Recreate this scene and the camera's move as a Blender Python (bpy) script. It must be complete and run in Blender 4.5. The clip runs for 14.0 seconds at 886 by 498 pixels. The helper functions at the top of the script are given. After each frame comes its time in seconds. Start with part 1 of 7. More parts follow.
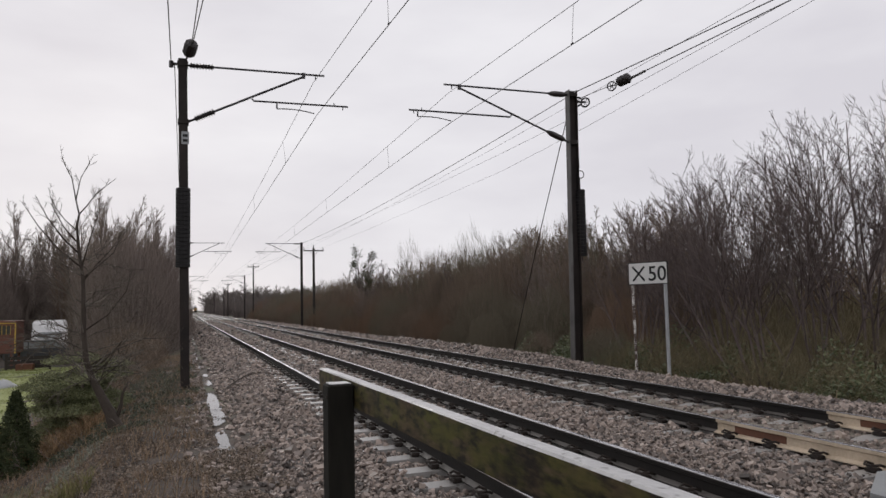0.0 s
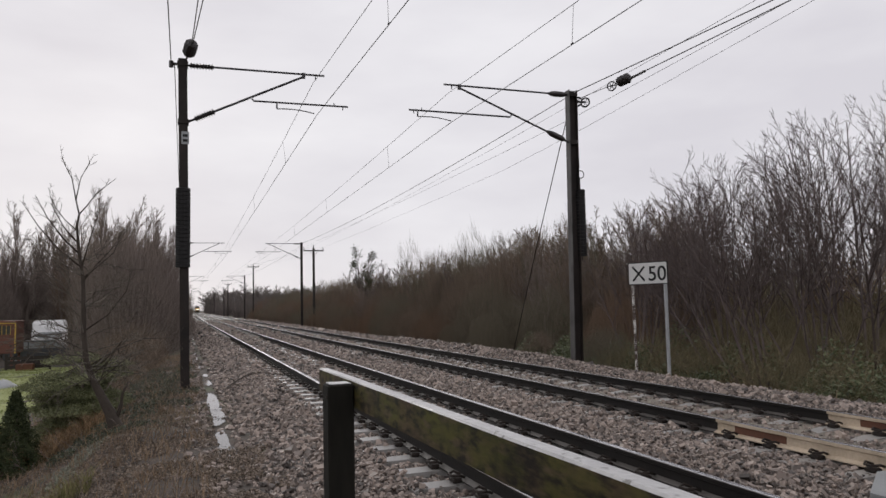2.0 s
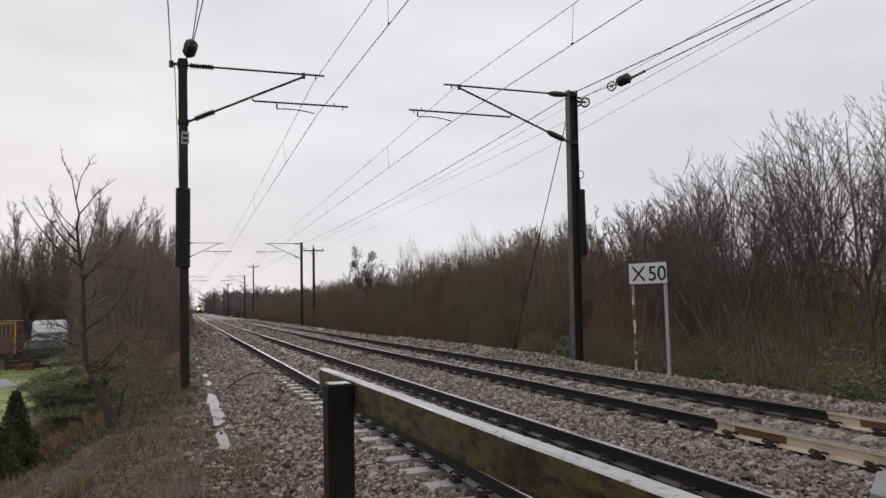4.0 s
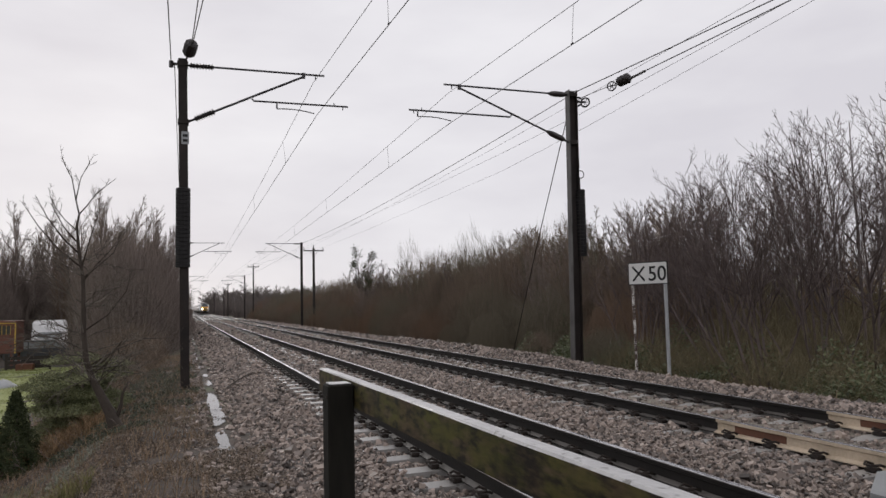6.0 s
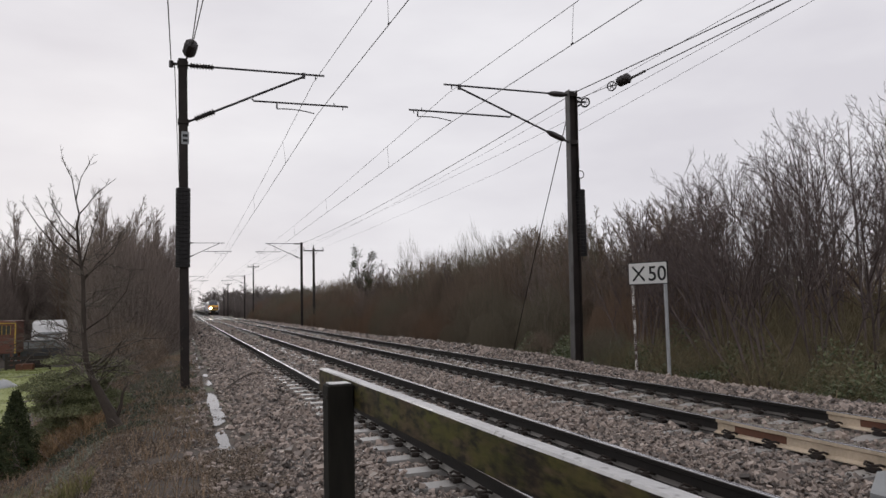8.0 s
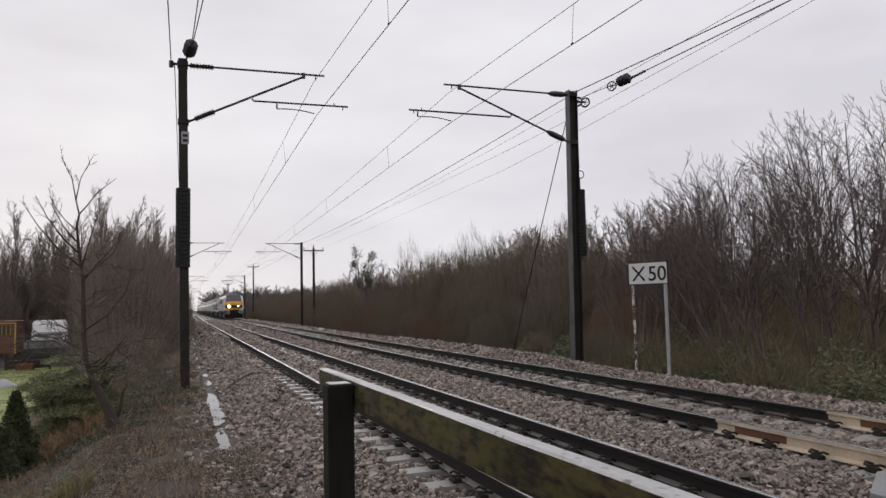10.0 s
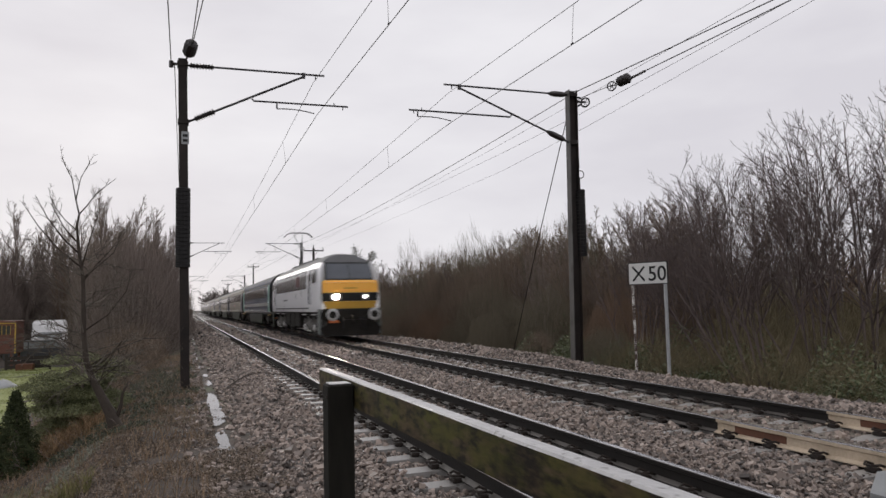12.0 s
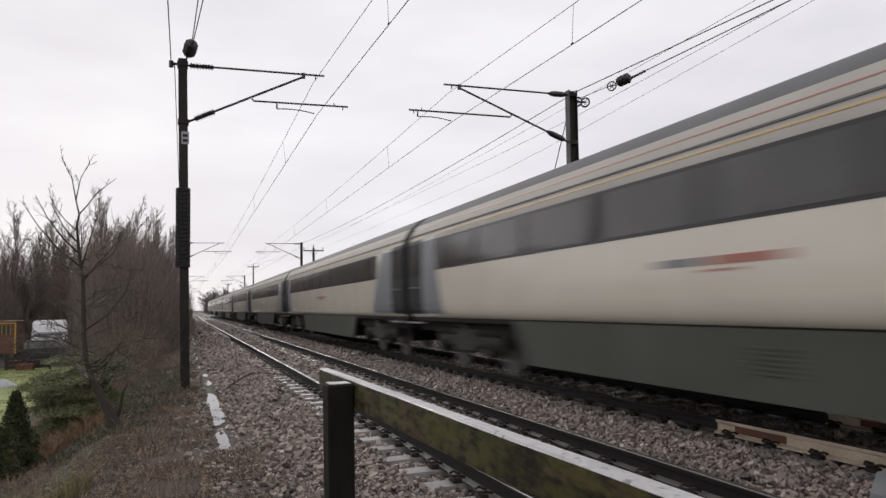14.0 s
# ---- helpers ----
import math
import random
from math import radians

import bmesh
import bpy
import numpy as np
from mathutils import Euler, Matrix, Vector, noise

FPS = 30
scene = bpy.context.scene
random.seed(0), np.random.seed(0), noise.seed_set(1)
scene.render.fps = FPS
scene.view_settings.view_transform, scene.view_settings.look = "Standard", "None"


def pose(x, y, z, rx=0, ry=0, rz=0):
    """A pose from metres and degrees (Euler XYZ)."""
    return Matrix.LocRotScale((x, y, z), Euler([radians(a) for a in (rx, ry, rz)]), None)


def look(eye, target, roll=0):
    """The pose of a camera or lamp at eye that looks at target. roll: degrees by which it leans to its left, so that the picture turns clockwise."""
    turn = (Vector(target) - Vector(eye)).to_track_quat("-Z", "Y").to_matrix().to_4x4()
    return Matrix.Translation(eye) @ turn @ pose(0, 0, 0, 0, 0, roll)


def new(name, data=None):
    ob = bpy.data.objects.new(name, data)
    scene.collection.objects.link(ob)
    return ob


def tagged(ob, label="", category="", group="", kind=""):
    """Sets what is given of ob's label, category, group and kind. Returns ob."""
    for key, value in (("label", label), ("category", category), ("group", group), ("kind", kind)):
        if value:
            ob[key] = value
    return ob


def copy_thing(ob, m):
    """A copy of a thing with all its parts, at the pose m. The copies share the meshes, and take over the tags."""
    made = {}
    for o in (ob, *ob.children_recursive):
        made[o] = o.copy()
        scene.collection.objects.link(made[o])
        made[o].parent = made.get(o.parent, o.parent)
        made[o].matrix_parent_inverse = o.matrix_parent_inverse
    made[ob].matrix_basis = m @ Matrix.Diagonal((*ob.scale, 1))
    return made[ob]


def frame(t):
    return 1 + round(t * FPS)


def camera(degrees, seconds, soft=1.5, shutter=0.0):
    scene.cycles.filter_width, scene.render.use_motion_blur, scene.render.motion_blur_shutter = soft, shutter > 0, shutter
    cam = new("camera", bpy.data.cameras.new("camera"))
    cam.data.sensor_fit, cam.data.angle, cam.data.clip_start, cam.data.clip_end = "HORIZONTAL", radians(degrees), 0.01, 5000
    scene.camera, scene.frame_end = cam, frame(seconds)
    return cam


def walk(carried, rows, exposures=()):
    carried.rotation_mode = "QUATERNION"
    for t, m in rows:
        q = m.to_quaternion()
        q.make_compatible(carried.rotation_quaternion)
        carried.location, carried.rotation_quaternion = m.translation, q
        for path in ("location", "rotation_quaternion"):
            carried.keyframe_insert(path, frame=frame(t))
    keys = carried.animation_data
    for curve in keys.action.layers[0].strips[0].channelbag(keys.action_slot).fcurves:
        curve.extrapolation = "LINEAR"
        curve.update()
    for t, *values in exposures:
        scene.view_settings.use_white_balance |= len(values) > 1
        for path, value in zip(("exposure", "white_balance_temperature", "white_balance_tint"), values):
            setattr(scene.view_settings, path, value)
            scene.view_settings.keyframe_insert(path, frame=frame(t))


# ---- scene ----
EYE = (0.0, 0.0, 1.364)          # rail tops lie at z = 0, the tracks run along +y
YAW, PITCH, LEAN = 19.472, 4.330, -1.321
XN, XF = 3.08, 6.508             # centre lines of the near and the far track
GAUGE = 0.7525                   # half the distance between the rail heads
SPEED, NOSE_END = 38.115, -46.8  # train: metres per second, place of its nose at 14 s
cam = camera(62.236, 14.0, soft=1.5, shutter=0.5)
aim = Vector((math.sin(radians(YAW)) * math.cos(radians(PITCH)), math.cos(radians(YAW)) * math.cos(radians(PITCH)), math.sin(radians(PITCH))))
stand = look(EYE, Vector(EYE) + aim * 10, LEAN)
walk(cam, [(0.0, stand), (14.0, stand)], [(0.0, 0.0), (12.3, 0.0), (13.2, 0.12), (14.0, 0.13)])

# ---- world and sun: bright overcast, the sun hidden low beyond the far end of the line ----
world = bpy.data.worlds.new("overcast_sky")
scene.world = world
world.use_nodes = True
wn, wl = world.node_tree.nodes, world.node_tree.links
wn.clear()
w_out = wn.new("ShaderNodeOutputWorld")
w_bg = wn.new("ShaderNodeBackground")
w_sky = wn.new("ShaderNodeTexSky")
w_sky.sky_type = "NISHITA"
w_sky.sun_disc = False
w_sky.sun_elevation, w_sky.sun_rotation = radians(16), radians(-8)
w_co = wn.new("ShaderNodeTexCoord")
w_map = wn.new("ShaderNodeMapping")
w_map.inputs["Scale"].default_value = (1.3, 1.3, 4.0)
w_noise = wn.new("ShaderNodeTexNoise")
w_noise.inputs["Scale"].default_value = 1.9
w_noise.inputs["Detail"].default_value = 5.0
w_noise.inputs["Roughness"].default_value = 0.5
w_ramp = wn.new("ShaderNodeValToRGB")
w_ramp.color_ramp.elements[0].position, w_ramp.color_ramp.elements[0].color = 0.32, (0.72, 0.70, 0.75, 1)
w_ramp.color_ramp.elements[1].position, w_ramp.color_ramp.elements[1].color = 0.68, (0.88, 0.865, 0.90, 1)
w_scale = wn.new("ShaderNodeVectorMath")
w_scale.operation = "SCALE"
w_scale.inputs["Scale"].default_value = 0.05
w_mix = wn.new("ShaderNodeMix")
w_mix.data_type = "RGBA"
w_mix.inputs["Factor"].default_value = 0.96
wl.new(w_co.outputs["Generated"], w_map.inputs["Vector"])
wl.new(w_map.outputs["Vector"], w_noise.inputs["Vector"])
wl.new(w_noise.outputs["Fac"], w_ramp.inputs["Fac"])
wl.new(w_sky.outputs["Color"], w_scale.inputs[0])
wl.new(w_scale.outputs["Vector"], w_mix.inputs["A"])
wl.new(w_ramp.outputs["Color"], w_mix.inputs["B"])
wl.new(w_mix.outputs["Result"], w_bg.inputs["Color"])
w_bg.inputs["Strength"].default_value = 1.0
wl.new(w_bg.outputs["Background"], w_out.inputs["Surface"])
sun = new("sun", bpy.data.lights.new("sun", "SUN"))
sun.data.energy, sun.data.angle, sun.data.color = 0.6, radians(25), (1.0, 0.96, 0.9)
sun.matrix_world = look((-3, 30, 12), (0, 0, 0))


# ---- materials ----
def surface(name, c1, c2, scale=4.0, rough=0.7, rough2=None, bump=0.2, fine=60.0, metal=0.0, island=0.0, coat=0.0, stretch=(1, 1, 1), space="Object", contrast=0.25, pieces=0.0, spec=0.5):
    """Two-scale noise colour and relief; island / pieces: share of random tint per mesh island / per object."""
    m = bpy.data.materials.new(name)
    m.use_nodes = True
    n, l = m.node_tree.nodes, m.node_tree.links
    b = n["Principled BSDF"]
    co = n.new("ShaderNodeTexCoord")
    mp = n.new("ShaderNodeMapping")
    mp.inputs["Scale"].default_value = stretch
    l.new(co.outputs[space], mp.inputs["Vector"])
    big = n.new("ShaderNodeTexNoise")
    big.inputs["Scale"].default_value, big.inputs["Detail"].default_value = scale, 6.0
    small = n.new("ShaderNodeTexNoise")
    small.inputs["Scale"].default_value, small.inputs["Detail"].default_value = fine, 4.0
    for t in (big, small):
        l.new(mp.outputs["Vector"], t.inputs["Vector"])
    add = n.new("ShaderNodeMath")
    add.operation = "MULTIPLY_ADD"
    add.inputs[1].default_value, add.inputs[2].default_value = 0.35, 0.0
    l.new(small.outputs["Fac"], add.inputs[0])
    mixn = n.new("ShaderNodeMath")
    mixn.operation = "MULTIPLY_ADD"
    mixn.inputs[1].default_value = 0.65
    l.new(big.outputs["Fac"], mixn.inputs[0])
    l.new(add.outputs[0], mixn.inputs[2])
    value = mixn.outputs[0]
    if island or pieces:
        if island:
            src = n.new("ShaderNodeNewGeometry").outputs["Random Per Island"]
        else:
            src = n.new("ShaderNodeObjectInfo").outputs["Random"]
        mm = n.new("ShaderNodeMix")
        mm.inputs["Factor"].default_value = island or pieces
        l.new(value, mm.inputs["A"])
        l.new(src, mm.inputs["B"])
        value = mm.outputs["Result"]
    ramp = n.new("ShaderNodeValToRGB")
    e = ramp.color_ramp.elements
    e[0].position, e[0].color = 0.5 - contrast, (*c1, 1)
    e[1].position, e[1].color = 0.5 + contrast, (*c2, 1)
    l.new(value, ramp.inputs["Fac"])
    l.new(ramp.outputs["Color"], b.inputs["Base Color"])
    rr = n.new("ShaderNodeMapRange")
    rr.inputs["To Min"].default_value, rr.inputs["To Max"].default_value = rough, rough2 if rough2 is not None else min(1.0, rough + 0.15)
    l.new(big.outputs["Fac"], rr.inputs["Value"])
    l.new(rr.outputs["Result"], b.inputs["Roughness"])
    b.inputs["Metallic"].default_value = metal
    b.inputs["Coat Weight"].default_value = coat
    b.inputs["Specular IOR Level"].default_value = spec
    if bump:
        bp = n.new("ShaderNodeBump")
        bp.inputs["Strength"].default_value = bump
        bp.inputs["Distance"].default_value = 0.02
        l.new(value if not (island or pieces) else mixn.outputs[0], bp.inputs["Height"])
        l.new(bp.outputs["Normal"], b.inputs["Normal"])
    return m


def glow(name, colour, strength):
    m = bpy.data.materials.new(name)
    m.use_nodes = True
    b = m.node_tree.nodes["Principled BSDF"]
    b.inputs["Base Color"].default_value = (*colour, 1)
    b.inputs["Emission Color"].default_value = (*colour, 1)
    b.inputs["Emission Strength"].default_value = strength
    return m




def mix_over(m, colour, scale, low, high, share=1.0, stretch=(1, 1, 1)):
    """Lays patches of a second colour over a material's colour."""
    n, l = m.node_tree.nodes, m.node_tree.links
    b = n["Principled BSDF"]
    under = b.inputs["Base Color"].links[0].from_socket
    co = n.new("ShaderNodeTexCoord")
    mp = n.new("ShaderNodeMapping")
    mp.inputs["Scale"].default_value = stretch
    t = n.new("ShaderNodeTexNoise")
    t.inputs["Scale"].default_value, t.inputs["Detail"].default_value = scale, 8.0
    l.new(co.outputs["Object"], mp.inputs["Vector"])
    l.new(mp.outputs["Vector"], t.inputs["Vector"])
    r = n.new("ShaderNodeMapRange")
    r.inputs["From Min"].default_value, r.inputs["From Max"].default_value, r.inputs["To Max"].default_value = low, high, share
    l.new(t.outputs["Fac"], r.inputs["Value"])
    x = n.new("ShaderNodeMix")
    x.data_type = "RGBA"
    l.new(r.outputs["Result"], x.inputs["Factor"])
    l.new(under, x.inputs["A"])
    x.inputs["B"].default_value = (*colour, 1)
    l.new(x.outputs["Result"], b.inputs["Base Color"])
    return m


M_EARTH = mix_over(mix_over(surface("damp_earth_and_litter", (0.012, 0.009, 0.0075), (0.10, 0.077, 0.06), 2.2, 0.7, 0.95, 0.9, 26, contrast=0.16, spec=0.3), (0.075, 0.088, 0.04), 0.55, 0.52, 0.64, 0.8), (0.15, 0.125, 0.105), 11.0, 0.58, 0.68, 0.5)
M_LAWN = surface("wet_lawn", (0.14, 0.17, 0.05), (0.31, 0.335, 0.12), 0.35, 0.8, 0.95, 0.6, 30)
M_BED = surface("ballast_bed", (0.03, 0.024, 0.021), (0.15, 0.118, 0.105), 2.2, 0.6, 0.85, 1.0, 18, contrast=0.16)
M_FINES = mix_over(surface("packed_track_dirt", (0.10, 0.088, 0.072), (0.30, 0.268, 0.222), 5.0, 0.7, 0.9, 0.9, 50, contrast=0.2, spec=0.25), (0.05, 0.043, 0.036), 26.0, 0.56, 0.64, 0.7)
M_STONE = surface("ballast_stone", (0.016, 0.0135, 0.012), (0.42, 0.34, 0.288), 0.5, 0.42, 0.75, 0.35, 45, island=0.75, contrast=0.45)
# rail sides near black, the sloping top of the foot paler
M_RAIL = surface("near_black_rail_side", (0.003, 0.0026, 0.0024), (0.014, 0.011, 0.0095), 1.3, 0.5, 0.72, 0.3, 40, metal=0.0, spec=0.25)
M_FOOT = surface("paler_rail_foot", (0.036, 0.032, 0.029), (0.12, 0.108, 0.098), 2.0, 0.45, 0.7, 0.15, 40, spec=0.5)
M_HEAD = surface("polished_rail_head", (0.45, 0.45, 0.47), (0.66, 0.66, 0.68), 6, 0.14, 0.28, 0.03, 80, metal=1.0, stretch=(1, 0.05, 1))
M_HEADDULL = surface("dull_rail_shoulder", (0.05, 0.044, 0.041), (0.11, 0.098, 0.092), 6, 0.5, 0.7, 0.1, 80, metal=0.3)
M_PAINT_RAIL = surface("cream_painted_rail", (0.36, 0.285, 0.20), (0.62, 0.52, 0.40), 2.4, 0.5, 0.75, 0.3, 30, contrast=0.2)
M_RUST = surface("fresh_rust", (0.07, 0.025, 0.014), (0.16, 0.07, 0.04), 5, 0.7, 0.9, 0.3, 60)
M_CONC = surface("wet_concrete_sleeper", (0.16, 0.15, 0.14), (0.40, 0.39, 0.37), 3.0, 0.18, 0.5, 0.25, 50, pieces=0.3, contrast=0.3)
M_CLIP = surface("rusty_clip", (0.012, 0.01, 0.009), (0.045, 0.034, 0.028), 9, 0.6, 0.8, 0.3, 70, spec=0.2)
M_STEEL = surface("weathered_mast_steel", (0.007, 0.006, 0.006), (0.042, 0.033, 0.029), 1.6, 0.55, 0.8, 0.3, 45, contrast=0.22, spec=0.25)
# lighter mast steel: the sky light on one side is put into the colour
M_STEELLIT = mix_over(surface("lit_side_mast_steel", (0.045, 0.042, 0.042), (0.13, 0.124, 0.122), 1.6, 0.5, 0.75, 0.2, 45, contrast=0.25, spec=0.3), (0.02, 0.015, 0.012), 3.0, 0.52, 0.66, 0.8, (1, 1, 0.35))
M_GALV = surface("galvanised_steel", (0.2, 0.2, 0.2), (0.36, 0.36, 0.36), 4, 0.4, 0.6, 0.15, 60, metal=0.5)
M_TUBE = surface("cantilever_tube", (0.025, 0.024, 0.028), (0.08, 0.075, 0.08), 3, 0.45, 0.65, 0.1, 60, metal=0.3)
M_INS = surface("dark_glazed_insulator", (0.012, 0.009, 0.01), (0.03, 0.022, 0.022), 8, 0.2, 0.4, 0.05, 60)
M_WIRE = surface("weathered_copper_wire", (0.05, 0.048, 0.05), (0.09, 0.085, 0.085), 6, 0.5, 0.7, 0.0, 60, metal=0.4)
M_WEIGHT = surface("cast_iron_weights", (0.008, 0.008, 0.009), (0.03, 0.028, 0.028), 3, 0.55, 0.75, 0.35, 40, spec=0.2)
M_WOODPOLE = surface("creosoted_pole", (0.015, 0.012, 0.01), (0.05, 0.04, 0.033), 2, 0.75, 0.9, 0.3, 50, stretch=(1, 1, 0.1))
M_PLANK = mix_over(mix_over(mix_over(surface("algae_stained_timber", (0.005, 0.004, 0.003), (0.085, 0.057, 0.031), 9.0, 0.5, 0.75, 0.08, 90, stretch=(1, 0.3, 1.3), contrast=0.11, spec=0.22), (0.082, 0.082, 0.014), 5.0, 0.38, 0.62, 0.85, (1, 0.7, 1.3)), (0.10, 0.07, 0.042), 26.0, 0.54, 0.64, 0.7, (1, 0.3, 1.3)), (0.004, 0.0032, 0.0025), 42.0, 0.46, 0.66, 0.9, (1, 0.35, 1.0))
# worn timber top, its wet sheen painted in as a pale colour
M_PLANKTOP = mix_over(surface("weathered_timber_top_sheen", (0.30, 0.30, 0.30), (0.60, 0.59, 0.58), 5.0, 0.2, 0.45, 0.35, 90, stretch=(1, 0.5, 1)), (0.10, 0.095, 0.085), 45.0, 0.6, 0.68, 0.8)
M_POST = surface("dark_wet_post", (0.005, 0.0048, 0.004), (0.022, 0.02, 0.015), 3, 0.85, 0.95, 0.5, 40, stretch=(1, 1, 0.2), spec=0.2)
M_SIGN = surface("off_white_sign", (0.5, 0.5, 0.48), (0.68, 0.68, 0.66), 2.2, 0.4, 0.6, 0.05, 40)
M_BLACK = surface("black_paint", (0.008, 0.008, 0.008), (0.02, 0.02, 0.02), 5, 0.4, 0.6, 0.05, 60, spec=0.25)
M_PEEL = surface("peeling_white_post", (0.06, 0.035, 0.025), (0.6, 0.58, 0.55), 5.5, 0.6, 0.8, 0.4, 30, contrast=0.06)
M_GREYPOST = surface("grey_post", (0.26, 0.27, 0.28), (0.40, 0.41, 0.42), 4, 0.5, 0.7, 0.1, 50)
M_DECK = surface("grey_crossing_panel", (0.16, 0.17, 0.17), (0.28, 0.29, 0.29), 3, 0.35, 0.6, 0.3, 50)
M_BARK = surface("bare_twigs", (0.056, 0.044, 0.042), (0.19, 0.152, 0.143), 0.8, 0.75, 0.9, 0.2, 30, island=0.45, contrast=0.35, spec=0.15)
M_BARK2 = surface("brown_scrub_twigs", (0.082, 0.062, 0.046), (0.25, 0.19, 0.143), 0.25, 0.8, 0.95, 0.0, 12, island=0.45, contrast=0.35, spec=0.2)
M_BARK3 = surface("reddish_scrub_twigs", (0.09, 0.06, 0.042), (0.265, 0.18, 0.125), 0.25, 0.8, 0.95, 0.0, 12, island=0.45, contrast=0.35, spec=0.2)
M_BARK4 = surface("olive_grey_scrub_twigs", (0.075, 0.066, 0.046), (0.23, 0.2, 0.148), 0.25, 0.8, 0.95, 0.0, 12, island=0.45, contrast=0.35, spec=0.2)
M_BARKFAR = surface("far_wood_twigs", (0.10, 0.085, 0.078), (0.2, 0.17, 0.155), 0.08, 0.85, 0.95, 0.0, 8, island=0.4, contrast=0.35)
M_BARKL = surface("grey_brown_branches", (0.10, 0.081, 0.071), (0.29, 0.238, 0.208), 0.8, 0.75, 0.9, 0.2, 30, island=0.4, contrast=0.35, spec=0.2)
M_TREE = surface("damp_brown_bark", (0.022, 0.017, 0.014), (0.10, 0.082, 0.068), 3.0, 0.75, 0.9, 0.6, 30, island=0.3, contrast=0.3, spec=0.2)
M_LICHEN = surface("lichen_grey_twigs", (0.05, 0.042, 0.034), (0.2, 0.175, 0.145), 1.0, 0.75, 0.9, 0.0, 30, island=0.5, contrast=0.35, spec=0.2)
M_CONIFER = surface("dark_conifer_leaf", (0.022, 0.03, 0.014), (0.085, 0.10, 0.045), 1.2, 0.6, 0.8, 0.0, 20, island=0.6, contrast=0.4, spec=0.2)
M_LEAF = surface("dull_evergreen_leaf", (0.055, 0.066, 0.028), (0.28, 0.29, 0.14), 1.2, 0.5, 0.7, 0.0, 20, island=0.6, contrast=0.4)
M_IVY = surface("ivy_and_bramble_leaf", (0.045, 0.058, 0.025), (0.16, 0.18, 0.085), 0.8, 0.4, 0.6, 0.0, 20, island=0.6, contrast=0.4)
M_DARKIVY = surface("dark_ivy_leaf", (0.018, 0.026, 0.013), (0.085, 0.10, 0.05), 0.8, 0.4, 0.6, 0.0, 20, island=0.6, contrast=0.4)
M_BRAM = surface("olive_brown_bramble", (0.10, 0.083, 0.048), (0.29, 0.245, 0.15), 0.3, 0.8, 0.95, 0.0, 12, island=0.45, contrast=0.35, spec=0.2)
M_DRY = surface("dead_grass_and_bracken", (0.10, 0.066, 0.04), (0.36, 0.26, 0.17), 0.5, 0.8, 0.95, 0.0, 20, island=0.6, contrast=0.4, spec=0.2)
M_TUFT = surface("olive_grass_tuft", (0.075, 0.076, 0.028), (0.27, 0.25, 0.11), 0.6, 0.7, 0.9, 0.0, 20, island=0.6, contrast=0.4, spec=0.2)
M_BRACKEN = surface("rust_brown_bracken", (0.09, 0.06, 0.036), (0.37, 0.245, 0.135), 0.5, 0.8, 0.95, 0.0, 20, island=0.6, contrast=0.4, spec=0.2)
M_LITTER = surface("damp_leaf_litter", (0.055, 0.043, 0.033), (0.36, 0.29, 0.23), 0.9, 0.7, 0.95, 0.0, 20, island=0.6, contrast=0.4, spec=0.2)
M_WATER = surface("puddle_water", (0.03, 0.028, 0.025), (0.045, 0.04, 0.036), 2, 0.02, 0.05, 0.0, 30)
M_BODYW = surface("grimy_white_livery", (0.77, 0.77, 0.78), (0.86, 0.86, 0.87), 0.9, 0.22, 0.36, 0.02, 30)
M_CREAM = surface("grimy_cream_livery", (0.61, 0.56, 0.465), (0.75, 0.695, 0.59), 0.8, 0.1, 0.22, 0.01, 30, spec=0.55)
# body colours darkened and dulled at the shoulder, shade in place of sky reflection
M_CREAMTOP = surface("shaded_cream_cantrail", (0.34, 0.32, 0.285), (0.52, 0.49, 0.44), 1.0, 0.6, 0.8, 0.03, 30, spec=0.15)
M_BLUETOP = surface("shaded_blue_cantrail", (0.095, 0.11, 0.145), (0.145, 0.165, 0.205), 1.0, 0.6, 0.8, 0.03, 30, spec=0.15)
M_STRIPE = surface("off_white_stripe", (0.70, 0.69, 0.65), (0.80, 0.79, 0.75), 0.8, 0.1, 0.22, 0.01, 30, spec=0.55)
M_MOSS = surface("pale_grey_moss", (0.12, 0.125, 0.095), (0.34, 0.345, 0.28), 1.2, 0.8, 0.95, 0.0, 20, island=0.6, contrast=0.4, spec=0.2)
M_BLUE = surface("slate_blue_livery", (0.13, 0.165, 0.235), (0.18, 0.22, 0.30), 0.8, 0.12, 0.24, 0.01, 30, spec=0.5)
M_GREYEND = surface("mid_grey_livery", (0.17, 0.175, 0.185), (0.25, 0.255, 0.265), 0.9, 0.36, 0.5, 0.01, 30, spec=0.3)
M_ROOF = surface("grimy_grey_roof", (0.10, 0.10, 0.102), (0.19, 0.19, 0.19), 1.2, 0.6, 0.8, 0.1, 30, spec=0.15)
M_BAND = surface("dark_window_band", (0.022, 0.021, 0.021), (0.045, 0.043, 0.042), 2, 0.2, 0.3, 0.0, 30, spec=0.35)
M_GLASS = surface("tinted_train_glass", (0.036, 0.038, 0.038), (0.10, 0.092, 0.082), 0.6, 0.05, 0.1, 0.0, 30, spec=0.5)
M_LOCOBAND = surface("matt_dark_grey_paint", (0.022, 0.02, 0.02), (0.045, 0.042, 0.042), 2, 0.16, 0.28, 0.0, 30, spec=0.5)
M_DOOR = surface("near_black_door_and_end", (0.014, 0.015, 0.017), (0.035, 0.036, 0.038), 1.5, 0.5, 0.7, 0.03, 30, spec=0.15)
